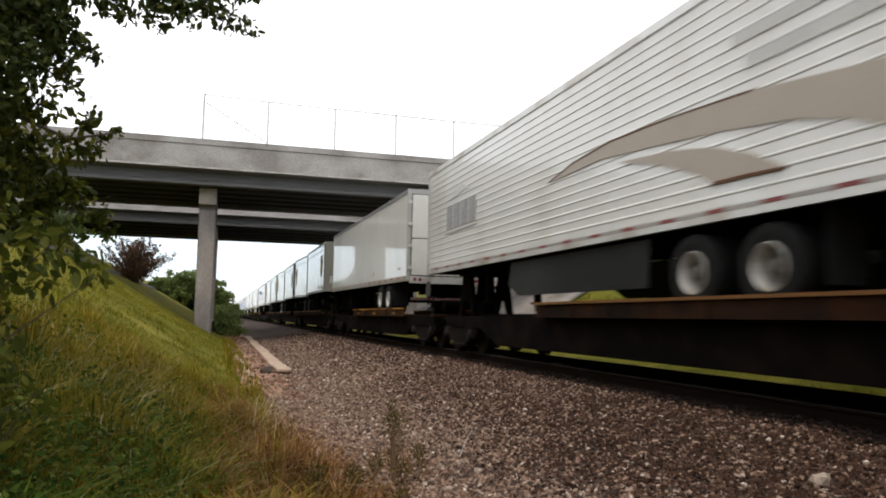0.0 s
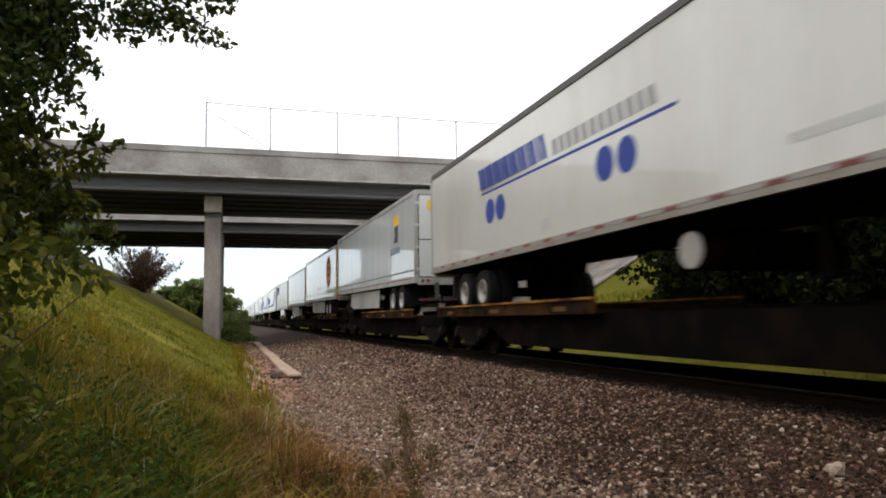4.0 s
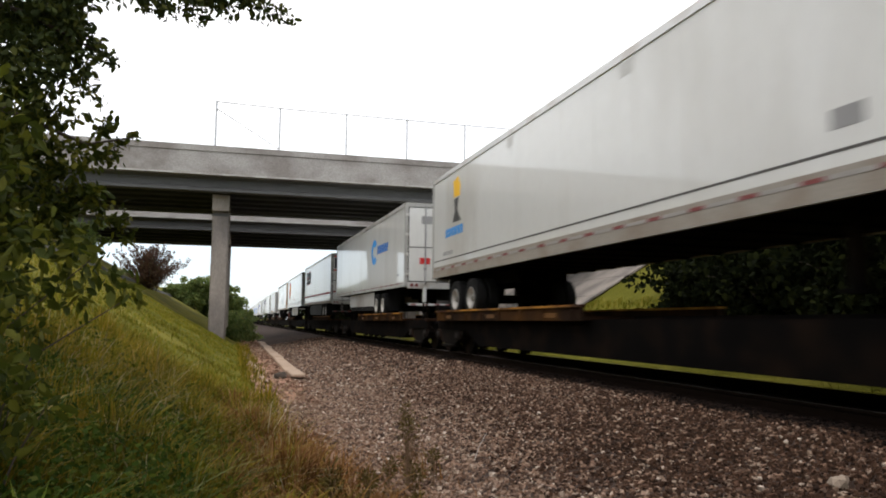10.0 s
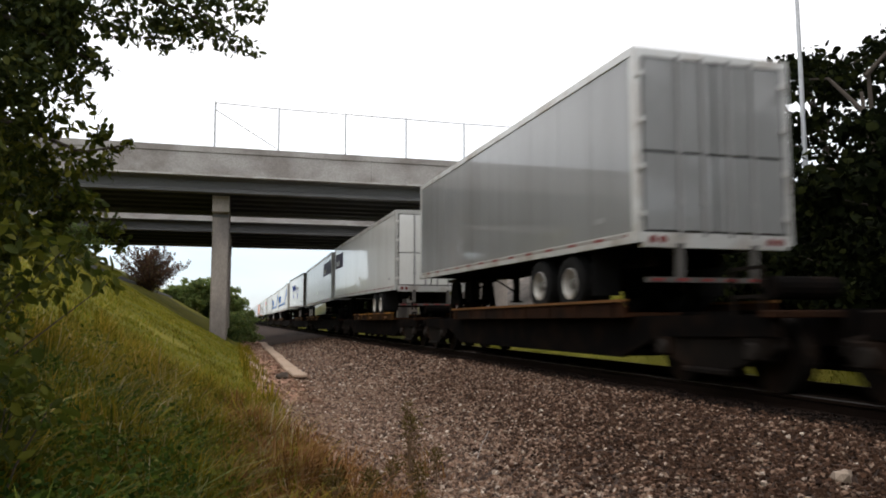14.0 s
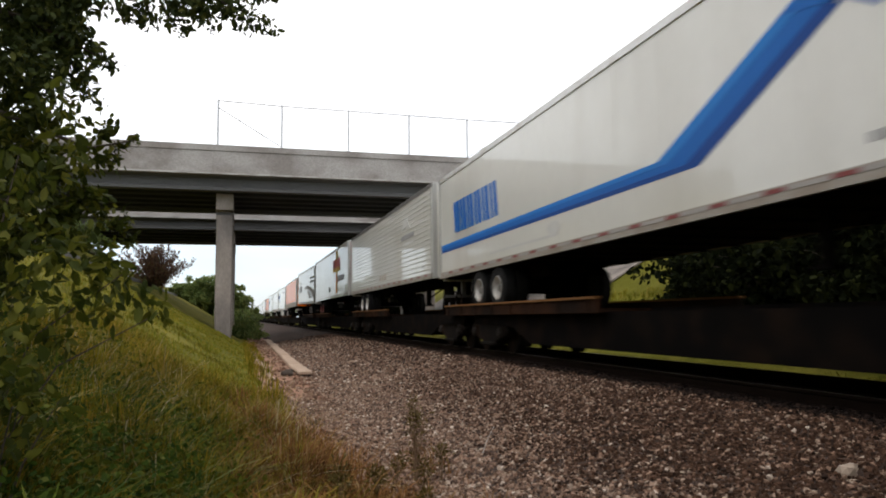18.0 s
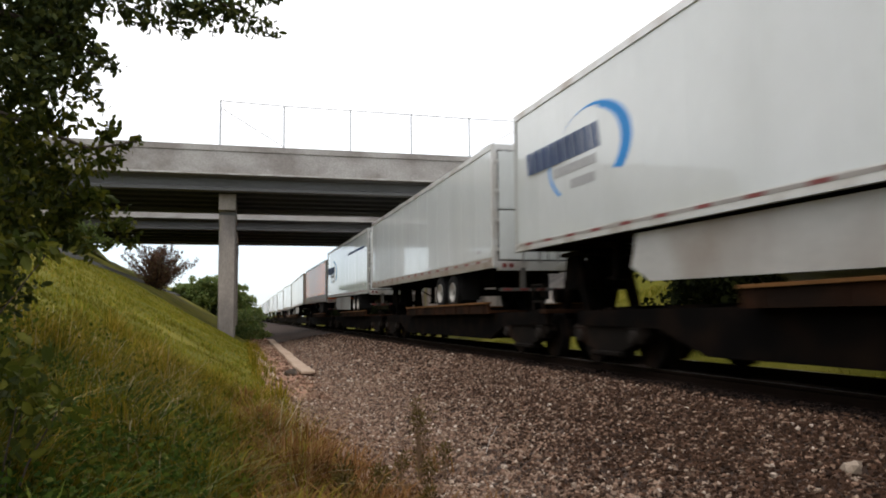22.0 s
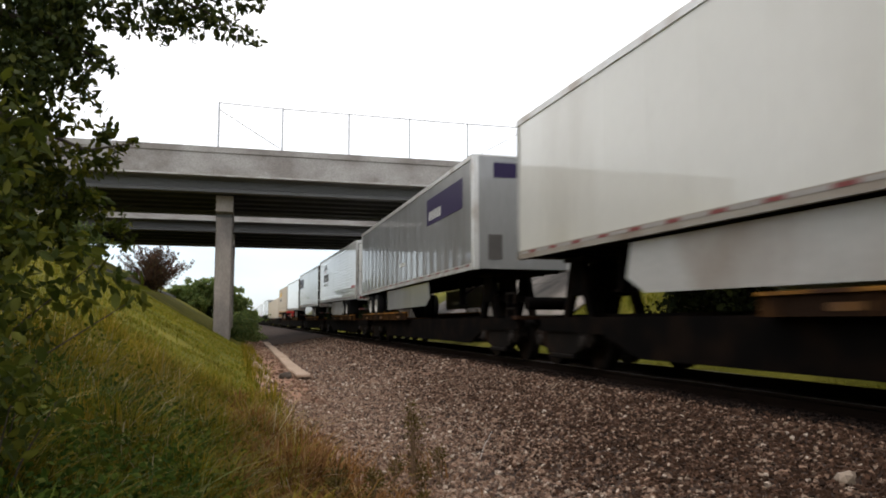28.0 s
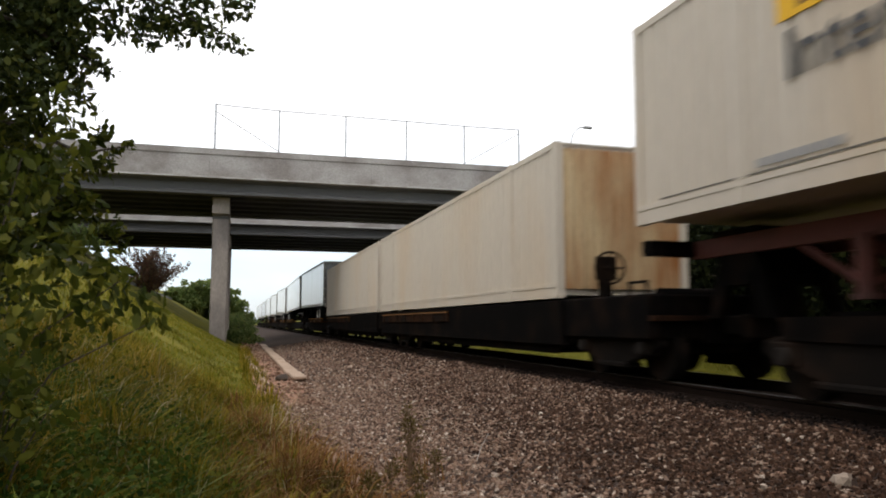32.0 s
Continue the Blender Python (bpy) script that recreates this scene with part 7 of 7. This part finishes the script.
# the row from y 66 on is added to blacken gaps under far trailers
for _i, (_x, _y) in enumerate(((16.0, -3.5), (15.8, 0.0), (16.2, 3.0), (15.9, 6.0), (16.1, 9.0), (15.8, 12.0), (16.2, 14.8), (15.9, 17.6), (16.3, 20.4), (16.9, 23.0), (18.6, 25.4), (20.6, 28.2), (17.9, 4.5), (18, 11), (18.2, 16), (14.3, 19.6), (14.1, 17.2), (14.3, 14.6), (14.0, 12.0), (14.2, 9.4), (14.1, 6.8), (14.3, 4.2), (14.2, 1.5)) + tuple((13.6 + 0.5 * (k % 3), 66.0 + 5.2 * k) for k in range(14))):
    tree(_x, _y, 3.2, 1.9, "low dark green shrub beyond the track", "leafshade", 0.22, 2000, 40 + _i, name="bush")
# out of view: trees added to cut the skylight on the near trailers
for _i, (_x, _y, _h, _r) in enumerate(((-6.4, -3.6, 8.0, 3.4), (-3.6, -8.2, 7.5, 3.2), (-9.5, 0.5, 8.5, 3.6), (-8.0, -9.5, 9.0, 3.8))):
    tree(_x, _y, _h, _r, "dark broad-leaved tree on the near bank", "leaf", 0.26, 3000, 110 + _i)
LINE = "distant green tree in a line along the track"
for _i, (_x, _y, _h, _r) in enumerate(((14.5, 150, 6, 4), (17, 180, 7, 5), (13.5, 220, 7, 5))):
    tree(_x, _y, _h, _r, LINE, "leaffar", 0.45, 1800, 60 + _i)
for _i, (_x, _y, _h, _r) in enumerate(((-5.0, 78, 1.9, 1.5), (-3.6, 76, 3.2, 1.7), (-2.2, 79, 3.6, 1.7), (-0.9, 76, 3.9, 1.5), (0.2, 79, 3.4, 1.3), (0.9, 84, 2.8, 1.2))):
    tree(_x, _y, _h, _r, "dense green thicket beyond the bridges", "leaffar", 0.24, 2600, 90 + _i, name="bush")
def spiky_bush(x, y, h, label, seed):
    """Straight shoots that fan out from the ground, leafy along their length."""
    top = tagged(new("bush"), label, "bush")
    top.location = (x, y, ground_z(x, y) - 0.05)
    rr, rng = random.Random(seed), np.random.default_rng(seed)
    bm, pts = BM(), []
    for k in range(90):
        a, tilt, n = rr.uniform(0, 6.28), rr.uniform(0.0, 1.0) ** 0.8 * 0.95, h * rr.uniform(0.7, 1.05)
        tip = Vector((math.cos(a) * math.sin(tilt) * n, math.sin(a) * math.sin(tilt) * n, math.cos(tilt) * n))
        rod(bm, (0, 0, 0), tip, 0.03, 5, 0.006)
        f = rng.uniform(0.15, 1.0, (110, 1))
        pts.append(np.array(tip)[None] * f + rng.normal(0, 1, (110, 3)) * (0.19 * (1.15 - f)))
    part("branchwork", bm, M["bark"], top, "fanned shoots")
    ob = new("crown", leaf_mesh("crown", np.concatenate(pts), 0.12, M["leafred"], 0.0, 0.4, seed))
    ob.parent = top
    tagged(ob, "dry reddish leaves")


spiky_bush(-5.3, 50.0, 3.1, "dry reddish brown bush under the bridge", 80)
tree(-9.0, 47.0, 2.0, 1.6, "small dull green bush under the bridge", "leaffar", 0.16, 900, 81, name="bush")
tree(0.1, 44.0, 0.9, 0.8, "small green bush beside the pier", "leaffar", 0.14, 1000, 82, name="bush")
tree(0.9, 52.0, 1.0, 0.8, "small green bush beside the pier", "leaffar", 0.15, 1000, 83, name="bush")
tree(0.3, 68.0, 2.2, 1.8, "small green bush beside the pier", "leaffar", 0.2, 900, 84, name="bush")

# the tree that hangs over the camera's view, and a sapling under it
oak = tagged(new("oak_tree"), "dark broad-leaved tree hanging over the grass slope", "tree")
oak.location = (-3.3, 3.9, ground_z(-3.3, 3.9))
_bm = BM()
limb(_bm, [Vector((0, 0, -0.1)), Vector((0.08, 0, 1.2)), Vector((0.15, 0.1, 2.4)), Vector((0.0, 0.2, 4.0))], 0.17, 0.08, 10)
part("trunk", _bm, M["bark"], oak, "dark rough trunk")
OAK = np.array((-3.3, 3.9, ground_z(-3.3, 3.9)))


BOUGHS = []


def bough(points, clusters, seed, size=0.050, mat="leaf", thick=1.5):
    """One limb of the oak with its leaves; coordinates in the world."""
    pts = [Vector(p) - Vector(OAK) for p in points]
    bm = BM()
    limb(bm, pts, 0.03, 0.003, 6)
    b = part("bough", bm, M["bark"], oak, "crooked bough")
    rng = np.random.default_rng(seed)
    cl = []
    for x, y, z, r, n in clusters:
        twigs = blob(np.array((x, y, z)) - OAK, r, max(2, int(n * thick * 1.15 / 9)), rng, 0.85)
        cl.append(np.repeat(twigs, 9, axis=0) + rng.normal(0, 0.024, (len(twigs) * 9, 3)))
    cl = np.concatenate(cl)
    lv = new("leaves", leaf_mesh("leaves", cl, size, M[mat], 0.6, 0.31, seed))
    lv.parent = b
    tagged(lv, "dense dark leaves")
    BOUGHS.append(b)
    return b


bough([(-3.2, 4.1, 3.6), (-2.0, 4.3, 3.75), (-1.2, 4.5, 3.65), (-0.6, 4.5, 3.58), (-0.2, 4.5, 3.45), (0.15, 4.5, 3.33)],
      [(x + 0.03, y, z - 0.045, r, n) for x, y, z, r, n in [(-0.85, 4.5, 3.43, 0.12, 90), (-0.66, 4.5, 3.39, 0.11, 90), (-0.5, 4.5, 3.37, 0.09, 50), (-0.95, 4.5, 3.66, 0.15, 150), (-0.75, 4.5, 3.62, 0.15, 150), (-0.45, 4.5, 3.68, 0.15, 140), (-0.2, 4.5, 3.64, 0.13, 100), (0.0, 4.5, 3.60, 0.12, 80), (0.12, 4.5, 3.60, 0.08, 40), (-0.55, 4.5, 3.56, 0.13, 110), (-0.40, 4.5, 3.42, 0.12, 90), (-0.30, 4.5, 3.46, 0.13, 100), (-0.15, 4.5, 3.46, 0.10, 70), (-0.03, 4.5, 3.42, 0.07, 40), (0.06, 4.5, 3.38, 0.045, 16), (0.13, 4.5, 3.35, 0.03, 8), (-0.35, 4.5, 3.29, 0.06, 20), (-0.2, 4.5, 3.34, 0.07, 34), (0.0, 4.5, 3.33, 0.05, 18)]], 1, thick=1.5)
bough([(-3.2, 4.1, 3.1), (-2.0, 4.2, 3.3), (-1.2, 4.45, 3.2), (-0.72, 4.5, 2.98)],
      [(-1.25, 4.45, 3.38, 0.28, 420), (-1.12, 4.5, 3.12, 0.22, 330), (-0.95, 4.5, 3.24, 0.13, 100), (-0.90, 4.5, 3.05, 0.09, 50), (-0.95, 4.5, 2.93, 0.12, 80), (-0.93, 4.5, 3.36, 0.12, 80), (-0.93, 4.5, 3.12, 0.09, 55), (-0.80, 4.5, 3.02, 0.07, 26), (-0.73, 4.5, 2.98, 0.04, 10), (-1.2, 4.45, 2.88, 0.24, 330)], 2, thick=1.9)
# mostly out of view: thick leaf clusters added to shade the boughs below
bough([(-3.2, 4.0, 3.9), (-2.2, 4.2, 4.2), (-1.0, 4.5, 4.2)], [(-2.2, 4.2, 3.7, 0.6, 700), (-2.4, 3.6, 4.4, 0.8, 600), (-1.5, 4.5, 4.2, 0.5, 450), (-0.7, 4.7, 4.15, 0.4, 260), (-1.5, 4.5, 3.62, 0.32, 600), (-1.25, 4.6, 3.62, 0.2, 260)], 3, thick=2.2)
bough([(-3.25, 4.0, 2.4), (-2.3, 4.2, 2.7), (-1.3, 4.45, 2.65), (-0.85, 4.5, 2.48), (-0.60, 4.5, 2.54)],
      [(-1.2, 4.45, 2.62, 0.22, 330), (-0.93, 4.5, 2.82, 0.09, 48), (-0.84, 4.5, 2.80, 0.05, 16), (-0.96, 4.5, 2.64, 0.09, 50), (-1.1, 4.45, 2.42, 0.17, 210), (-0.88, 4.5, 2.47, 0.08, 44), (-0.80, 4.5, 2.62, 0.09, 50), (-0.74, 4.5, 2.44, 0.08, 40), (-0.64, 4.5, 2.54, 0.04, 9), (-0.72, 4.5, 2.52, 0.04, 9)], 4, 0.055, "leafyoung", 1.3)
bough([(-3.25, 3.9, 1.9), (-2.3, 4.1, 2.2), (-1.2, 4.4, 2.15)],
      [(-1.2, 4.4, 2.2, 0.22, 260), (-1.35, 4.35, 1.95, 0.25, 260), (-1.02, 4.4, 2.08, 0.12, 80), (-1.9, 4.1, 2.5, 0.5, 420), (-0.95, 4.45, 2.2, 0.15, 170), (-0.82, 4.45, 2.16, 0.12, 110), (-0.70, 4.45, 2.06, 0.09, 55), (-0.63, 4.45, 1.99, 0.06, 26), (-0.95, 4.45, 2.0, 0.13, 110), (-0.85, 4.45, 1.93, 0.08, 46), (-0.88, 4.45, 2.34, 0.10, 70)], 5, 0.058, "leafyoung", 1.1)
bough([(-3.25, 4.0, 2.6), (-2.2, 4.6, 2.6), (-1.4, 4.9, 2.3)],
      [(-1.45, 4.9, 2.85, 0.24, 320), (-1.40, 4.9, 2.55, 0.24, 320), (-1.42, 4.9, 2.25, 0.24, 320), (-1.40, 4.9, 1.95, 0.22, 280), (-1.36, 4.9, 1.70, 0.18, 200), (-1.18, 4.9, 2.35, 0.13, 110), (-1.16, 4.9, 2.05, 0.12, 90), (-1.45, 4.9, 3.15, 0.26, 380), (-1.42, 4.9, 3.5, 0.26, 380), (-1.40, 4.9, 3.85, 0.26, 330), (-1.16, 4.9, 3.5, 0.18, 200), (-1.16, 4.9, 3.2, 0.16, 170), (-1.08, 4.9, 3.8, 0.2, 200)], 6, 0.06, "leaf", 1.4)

SAP = np.array((-0.95, 2.9, ground_z(-0.95, 2.9)))
sapling = tagged(new("sapling"), "young tree with yellow-green leaves in the weeds", "sapling")
sapling.location = SAP
for _t in (((-0.85, 2.95, 2.15), (-0.9, 2.9, 1.6)), ((-0.45, 3.0, 1.72), (-0.75, 2.95, 1.45)), ((-0.33, 3.0, 1.56), (-0.66, 2.95, 1.35)), ((-1.05, 2.9, 1.9), (-1.0, 2.9, 1.3))):
    _bm = BM()
    limb(_bm, [Vector((0, 0, -0.03)), Vector(_t[1]) - Vector(SAP), Vector(_t[0]) - Vector(SAP)], 0.005, 0.002, 6)
    part("stem", _bm, M["bark"], sapling, "thin woody stem")
_rng = np.random.default_rng(9)
_pts = np.concatenate([blob(np.array(_c[:3]) - SAP, _c[3], int(_c[4] * 0.95), _rng) for _c in ((-0.74, 2.95, 2.34, 0.10, 30), (-0.70, 2.95, 2.18, 0.11, 40), (-0.82, 2.95, 2.05, 0.16, 80), (-0.80, 2.95, 1.82, 0.18, 110), (-0.62, 2.95, 1.76, 0.13, 70), (-0.50, 2.98, 1.70, 0.10, 46), (-0.40, 3.0, 1.63, 0.08, 30), (-0.34, 3.0, 1.57, 0.06, 20), (-0.55, 2.95, 1.58, 0.11, 50), (-0.76, 2.92, 1.58, 0.16, 90), (-0.66, 2.95, 1.47, 0.08, 30))])
_ob = new("leaves", leaf_mesh("leaves", _pts, 0.062, M["leafolive"], 0.9, 0.27, 33))
_ob.parent = sapling
tagged(_ob, "small yellow-green leaves", kind="stuff")

_shrub = tagged(new("bush"), "low leafy green shrub under the tree", "bush")
_shrub.location = (-0.78, 2.75, ground_z(-0.78, 2.75))
for _a in range(5):
    _bm = BM()
    limb(_bm, [Vector((0, 0, -0.03)), Vector((0.10 * math.cos(_a * 1.3), 0.08 * math.sin(_a * 1.3), 0.30)), Vector((0.20 * math.cos(_a * 1.3), 0.14 * math.sin(_a * 1.3), 0.50))], 0.006, 0.002, 6)
    part("stem", _bm, M["bark"], _shrub, "thin woody stem")
_rng = np.random.default_rng(71)
_base = ground_z(-0.78, 2.75)
_pts = np.concatenate([blob(np.array((_x + 0.78, _y - 2.75, _z - _base)), _r, _n, _rng) for _x, _y, _z, _r, _n in ((-0.80, 2.75, 1.42, 0.12, 60), (-0.70, 2.75, 1.30, 0.12, 60), (-0.86, 2.75, 1.25, 0.14, 70), (-0.62, 2.75, 1.22, 0.09, 34), (-0.74, 2.75, 1.12, 0.13, 60))])
_ob = new("leaves", leaf_mesh("leaves", _pts, 0.056, M["leafolive"], 0.5, 0.33, 72))
_ob.parent = _shrub
tagged(_ob, "mid-green leaves", kind="stuff")

# ---- traffic on the bridge ----
ROAD_Z = 8.70


def road_wheel(parent, x, y, r, w):
    """A tyre with its rim, turned round an axle along y."""
    bm = BM()
    m = pose(x, y, r, 0, 0, 90)
    lathe_x(bm, [(-w / 2, r * 0.6), (-w / 2, r * 0.92), (-w / 2 + 0.03, r), (w / 2 - 0.03, r), (w / 2, r * 0.92), (w / 2, r * 0.6)], 20, caps=(False, False))
    bm.transform(m)
    t = fix(part("tyre", bm, M["tyre"], parent))
    bm = BM()
    lathe_x(bm, [(-w / 2 - 0.01, r * 0.58), (-w / 2 + 0.03, r * 0.5), (-w / 2 + 0.05, r * 0.2), (w / 2 - 0.02, r * 0.2), (w / 2 + 0.01, r * 0.58)], 16, caps=(False, True))
    bm.transform(m)
    fix(part("rim", bm, M["rim"], t))


def dump_truck():
    """x runs forward; z up from the road."""
    top = tagged(new("dump_truck"), "white dump truck with an exhaust stack driving over the bridge", "truck", group="traffic on the bridge")
    bm = BM()
    for y in (-0.42, 0.42):
        box(bm, -3.4, 3.3, y - 0.06, y + 0.06, 0.75, 1.0)
    part("chassis", bm, M["black"], top)
    bm = BM()
    prism = [(-3.5, 1.15), (-3.55, 3.02), (-3.05, 3.12), (-2.95, 2.80), (1.6, 2.55), (1.7, 2.94), (2.35, 2.94), (2.3, 2.86), (1.75, 2.82), (1.55, 1.15)]
    a = [[bm.verts.new((x, y, z)) for x, z in prism] for y in (-1.22, 1.22)]
    n = len(prism)
    for i in range(n):
        bm.faces.new((a[0][i], a[0][(i + 1) % n], a[1][(i + 1) % n], a[1][i]))
    bm.faces.new(a[0])
    bm.faces.new(a[1])
    bed = fix(part("dump_body", bm, M["white"], top, "white steel dump body"))
    for x in (-2.6, -1.6, -0.6, 0.4, 1.2):
        for y in (-1, 1):
            bm = BM()
            box(bm, x - 0.07, x + 0.07, *sorted((y * 1.22, y * 1.28)), 1.2, 2.5)
            part("rib", bm, M["cool"], bed)
    bm = BM()
    prism_y2 = [(1.8, 0.9), (1.8, 2.55), (2.0, 2.72), (2.7, 2.72), (2.95, 2.05), (3.55, 1.95), (3.65, 0.75), (2.2, 0.75)]
    a = [[bm.verts.new((x, y, z)) for x, z in prism_y2] for y in (-1.1, 1.1)]
    n = len(prism_y2)
    for i in range(n):
        bm.faces.new((a[0][i], a[0][(i + 1) % n], a[1][(i + 1) % n], a[1][i]))
    bm.faces.new(a[0])
    bm.faces.new(a[1])
    cab = fix(part("cab", bm, M["white"], top, "white cab"))
    for y in (-1, 1):
        bm = BM()
        box(bm, 1.95, 2.68, *sorted((y * 1.095, y * 1.108)), 2.0, 2.6)
        part("side_window", bm, M["glass"], cab)
        bm = BM()
        rod(bm, (1.72, y * 0.95, 1.0), (1.72, y * 0.95, 3.10), 0.07, 10)
        rod(bm, (1.72, y * 0.95, 3.08), (1.62, y * 0.95, 3.26), 0.06, 10)
        part("exhaust_stack", bm, M["steel"], top, "dull metal exhaust stack")
        bm = BM()
        box(bm, 2.72, 2.80, *sorted((y * 1.15, y * 1.4)), 2.0, 2.45)
        part("mirror", bm, M["darktrim"], cab)
    bm = BM()
    prism_bar = [(2.735, 2.63), (2.955, 2.08), (2.965, 2.085), (2.745, 2.635)]
    a = [[bm.verts.new((x, y, z)) for x, z in prism_bar] for y in (-0.98, 0.98)]
    for i in range(4):
        bm.faces.new((a[0][i], a[0][(i + 1) % 4], a[1][(i + 1) % 4], a[1][i]))
    bm.faces.new(a[0])
    bm.faces.new(a[1])
    fix(part("windscreen", bm, M["glass"], cab))
    for x in (-2.6, -1.3, 2.75):
        for y in (-1.0, 1.0):
            road_wheel(top, x, y, 0.52, 0.34)
    MOVING.append((top, lambda t: pose(2.2 + 21.6 * (t - 7.9), 41.4, ROAD_Z)))


def utility_car():
    top = tagged(new("utility_car"), "dark grey tall estate car driving over the bridge", "car", group="traffic on the bridge")
    bm = BM()
    prism = [(-2.25, 0.42), (-2.3, 1.0), (-2.15, 1.15), (2.2, 0.95), (2.3, 0.75), (2.25, 0.40)]
    top_prism = [(-2.15, 1.12), (-1.85, 1.62), (-1.4, 1.74), (0.0, 1.76), (0.45, 1.68), (1.25, 1.02)]
    for pr, w in ((prism, 0.92), (top_prism, 0.80)):
        a = [[bm.verts.new((x, y, z)) for x, z in pr] for y in (-w, w)]
        n = len(pr)
        for i in range(n):
            bm.faces.new((a[0][i], a[0][(i + 1) % n], a[1][(i + 1) % n], a[1][i]))
        bm.faces.new(a[0])
        bm.faces.new(a[1])
    body = fix(part("body", bm, M["carpaint"], top))
    for y in (-1, 1):
        for x0, x1 in ((-1.75, -0.85), (-0.78, 0.15)):
            bm = BM()
            box(bm, x0, x1, *sorted((y * 0.795, y * 0.806)), 1.2, 1.6)
            part("side_window", bm, M["glass"], body)
        bm = BM()
        rod(bm, (-1.6, y * 0.62, 1.79), (0.1, y * 0.62, 1.80), 0.018, 6)
        part("roof_rail", bm, M["darktrim"], body)
        for x in (-1.4, 1.4):
            road_wheel(top, x, y * 0.80, 0.35, 0.24)
    for y in (-0.62, 0.62):
        bm = BM()
        box(bm, 2.2, 2.28, y - 0.16, y + 0.16, 0.70, 0.84)
        part("headlight", bm, M["paleink"], body)
    MOVING.append((top, lambda t: pose(6.0 + 20.3 * (t - 15.9), 38.35, ROAD_Z)))


M["carpaint"] = material("dark_grey_car_paint", (0.05, 0.052, 0.055), 0.25, 0.3, vary=0.05, coat=0.5)
dump_truck()
utility_car()


# ---- what moves ----
# seconds, metres drawn in towards the trunk, degrees lifted by the wind
SWAY = [(0, -0.033, -0.73), (1, -0.057, -1.54), (2, -0.162, -2.52), (3, -0.081, -0.65), (4, -0.176, -1.54), (7, -0.138, -1.79), (8, -0.142, -1.95), (9, -0.1, -1.54), (10, 0.071, 1.62), (11, -0.147, -3.66), (12, -0.048, -2.11), (13, -0.067, -2.27), (16, -0.014, -1.54), (17, -0.085, 0.32), (18, 0, 0), (19, -0.043, -0.89), (20, -0.085, -1.46), (21, -0.081, 0.08), (22, 0.005, -0.24), (23, -0.062, -0.65), (24, -0.076, -1.38), (27, -0.119, -1.79), (28, -0.09, -1.06), (29, -0.133, -1.62), (30, -0.038, -0.57), (31, -0.062, -1.06), (32, -0.133, -1.87)]


# seconds, degrees by which the wind leans the sapling
GUSTS = [(0, -8), (1, -7), (2, -2), (3, -2), (4, -10), (7, -6), (8, 3), (9, 1), (10, -3), (11, 0), (12, 5), (13, -4), (16, -14), (17, -21), (18, 3), (19, -26), (20, -9), (21, -11), (22, -25), (23, -20), (24, -6), (27, -10), (28, -3), (29, 0), (30, -5), (31, -12), (32, 4)]


def motions():
    for thing, base in MOVING:
        walk(thing, [(t, base(t)) for t in TIMES])
    walk(sapling, [(t, Matrix.Translation(SAP) @ pose(0, 0, 0, 0, lean, 0)) for t, lean in GUSTS])
    for bough_part, share in zip(BOUGHS, (1.0, 0.25, 0.5, 0.2, 0.2, 0.15)):
        root = Vector((0.1, 0.2, 2.2))
        walk(bough_part, [(t, pose(dx if share == 1.0 else 0.0, 0, 0) @ Matrix.Translation(root) @ pose(0, 0, 0, 0, -share * up, 0) @ Matrix.Translation(-root)) for t, dx, up in SWAY])


motions()
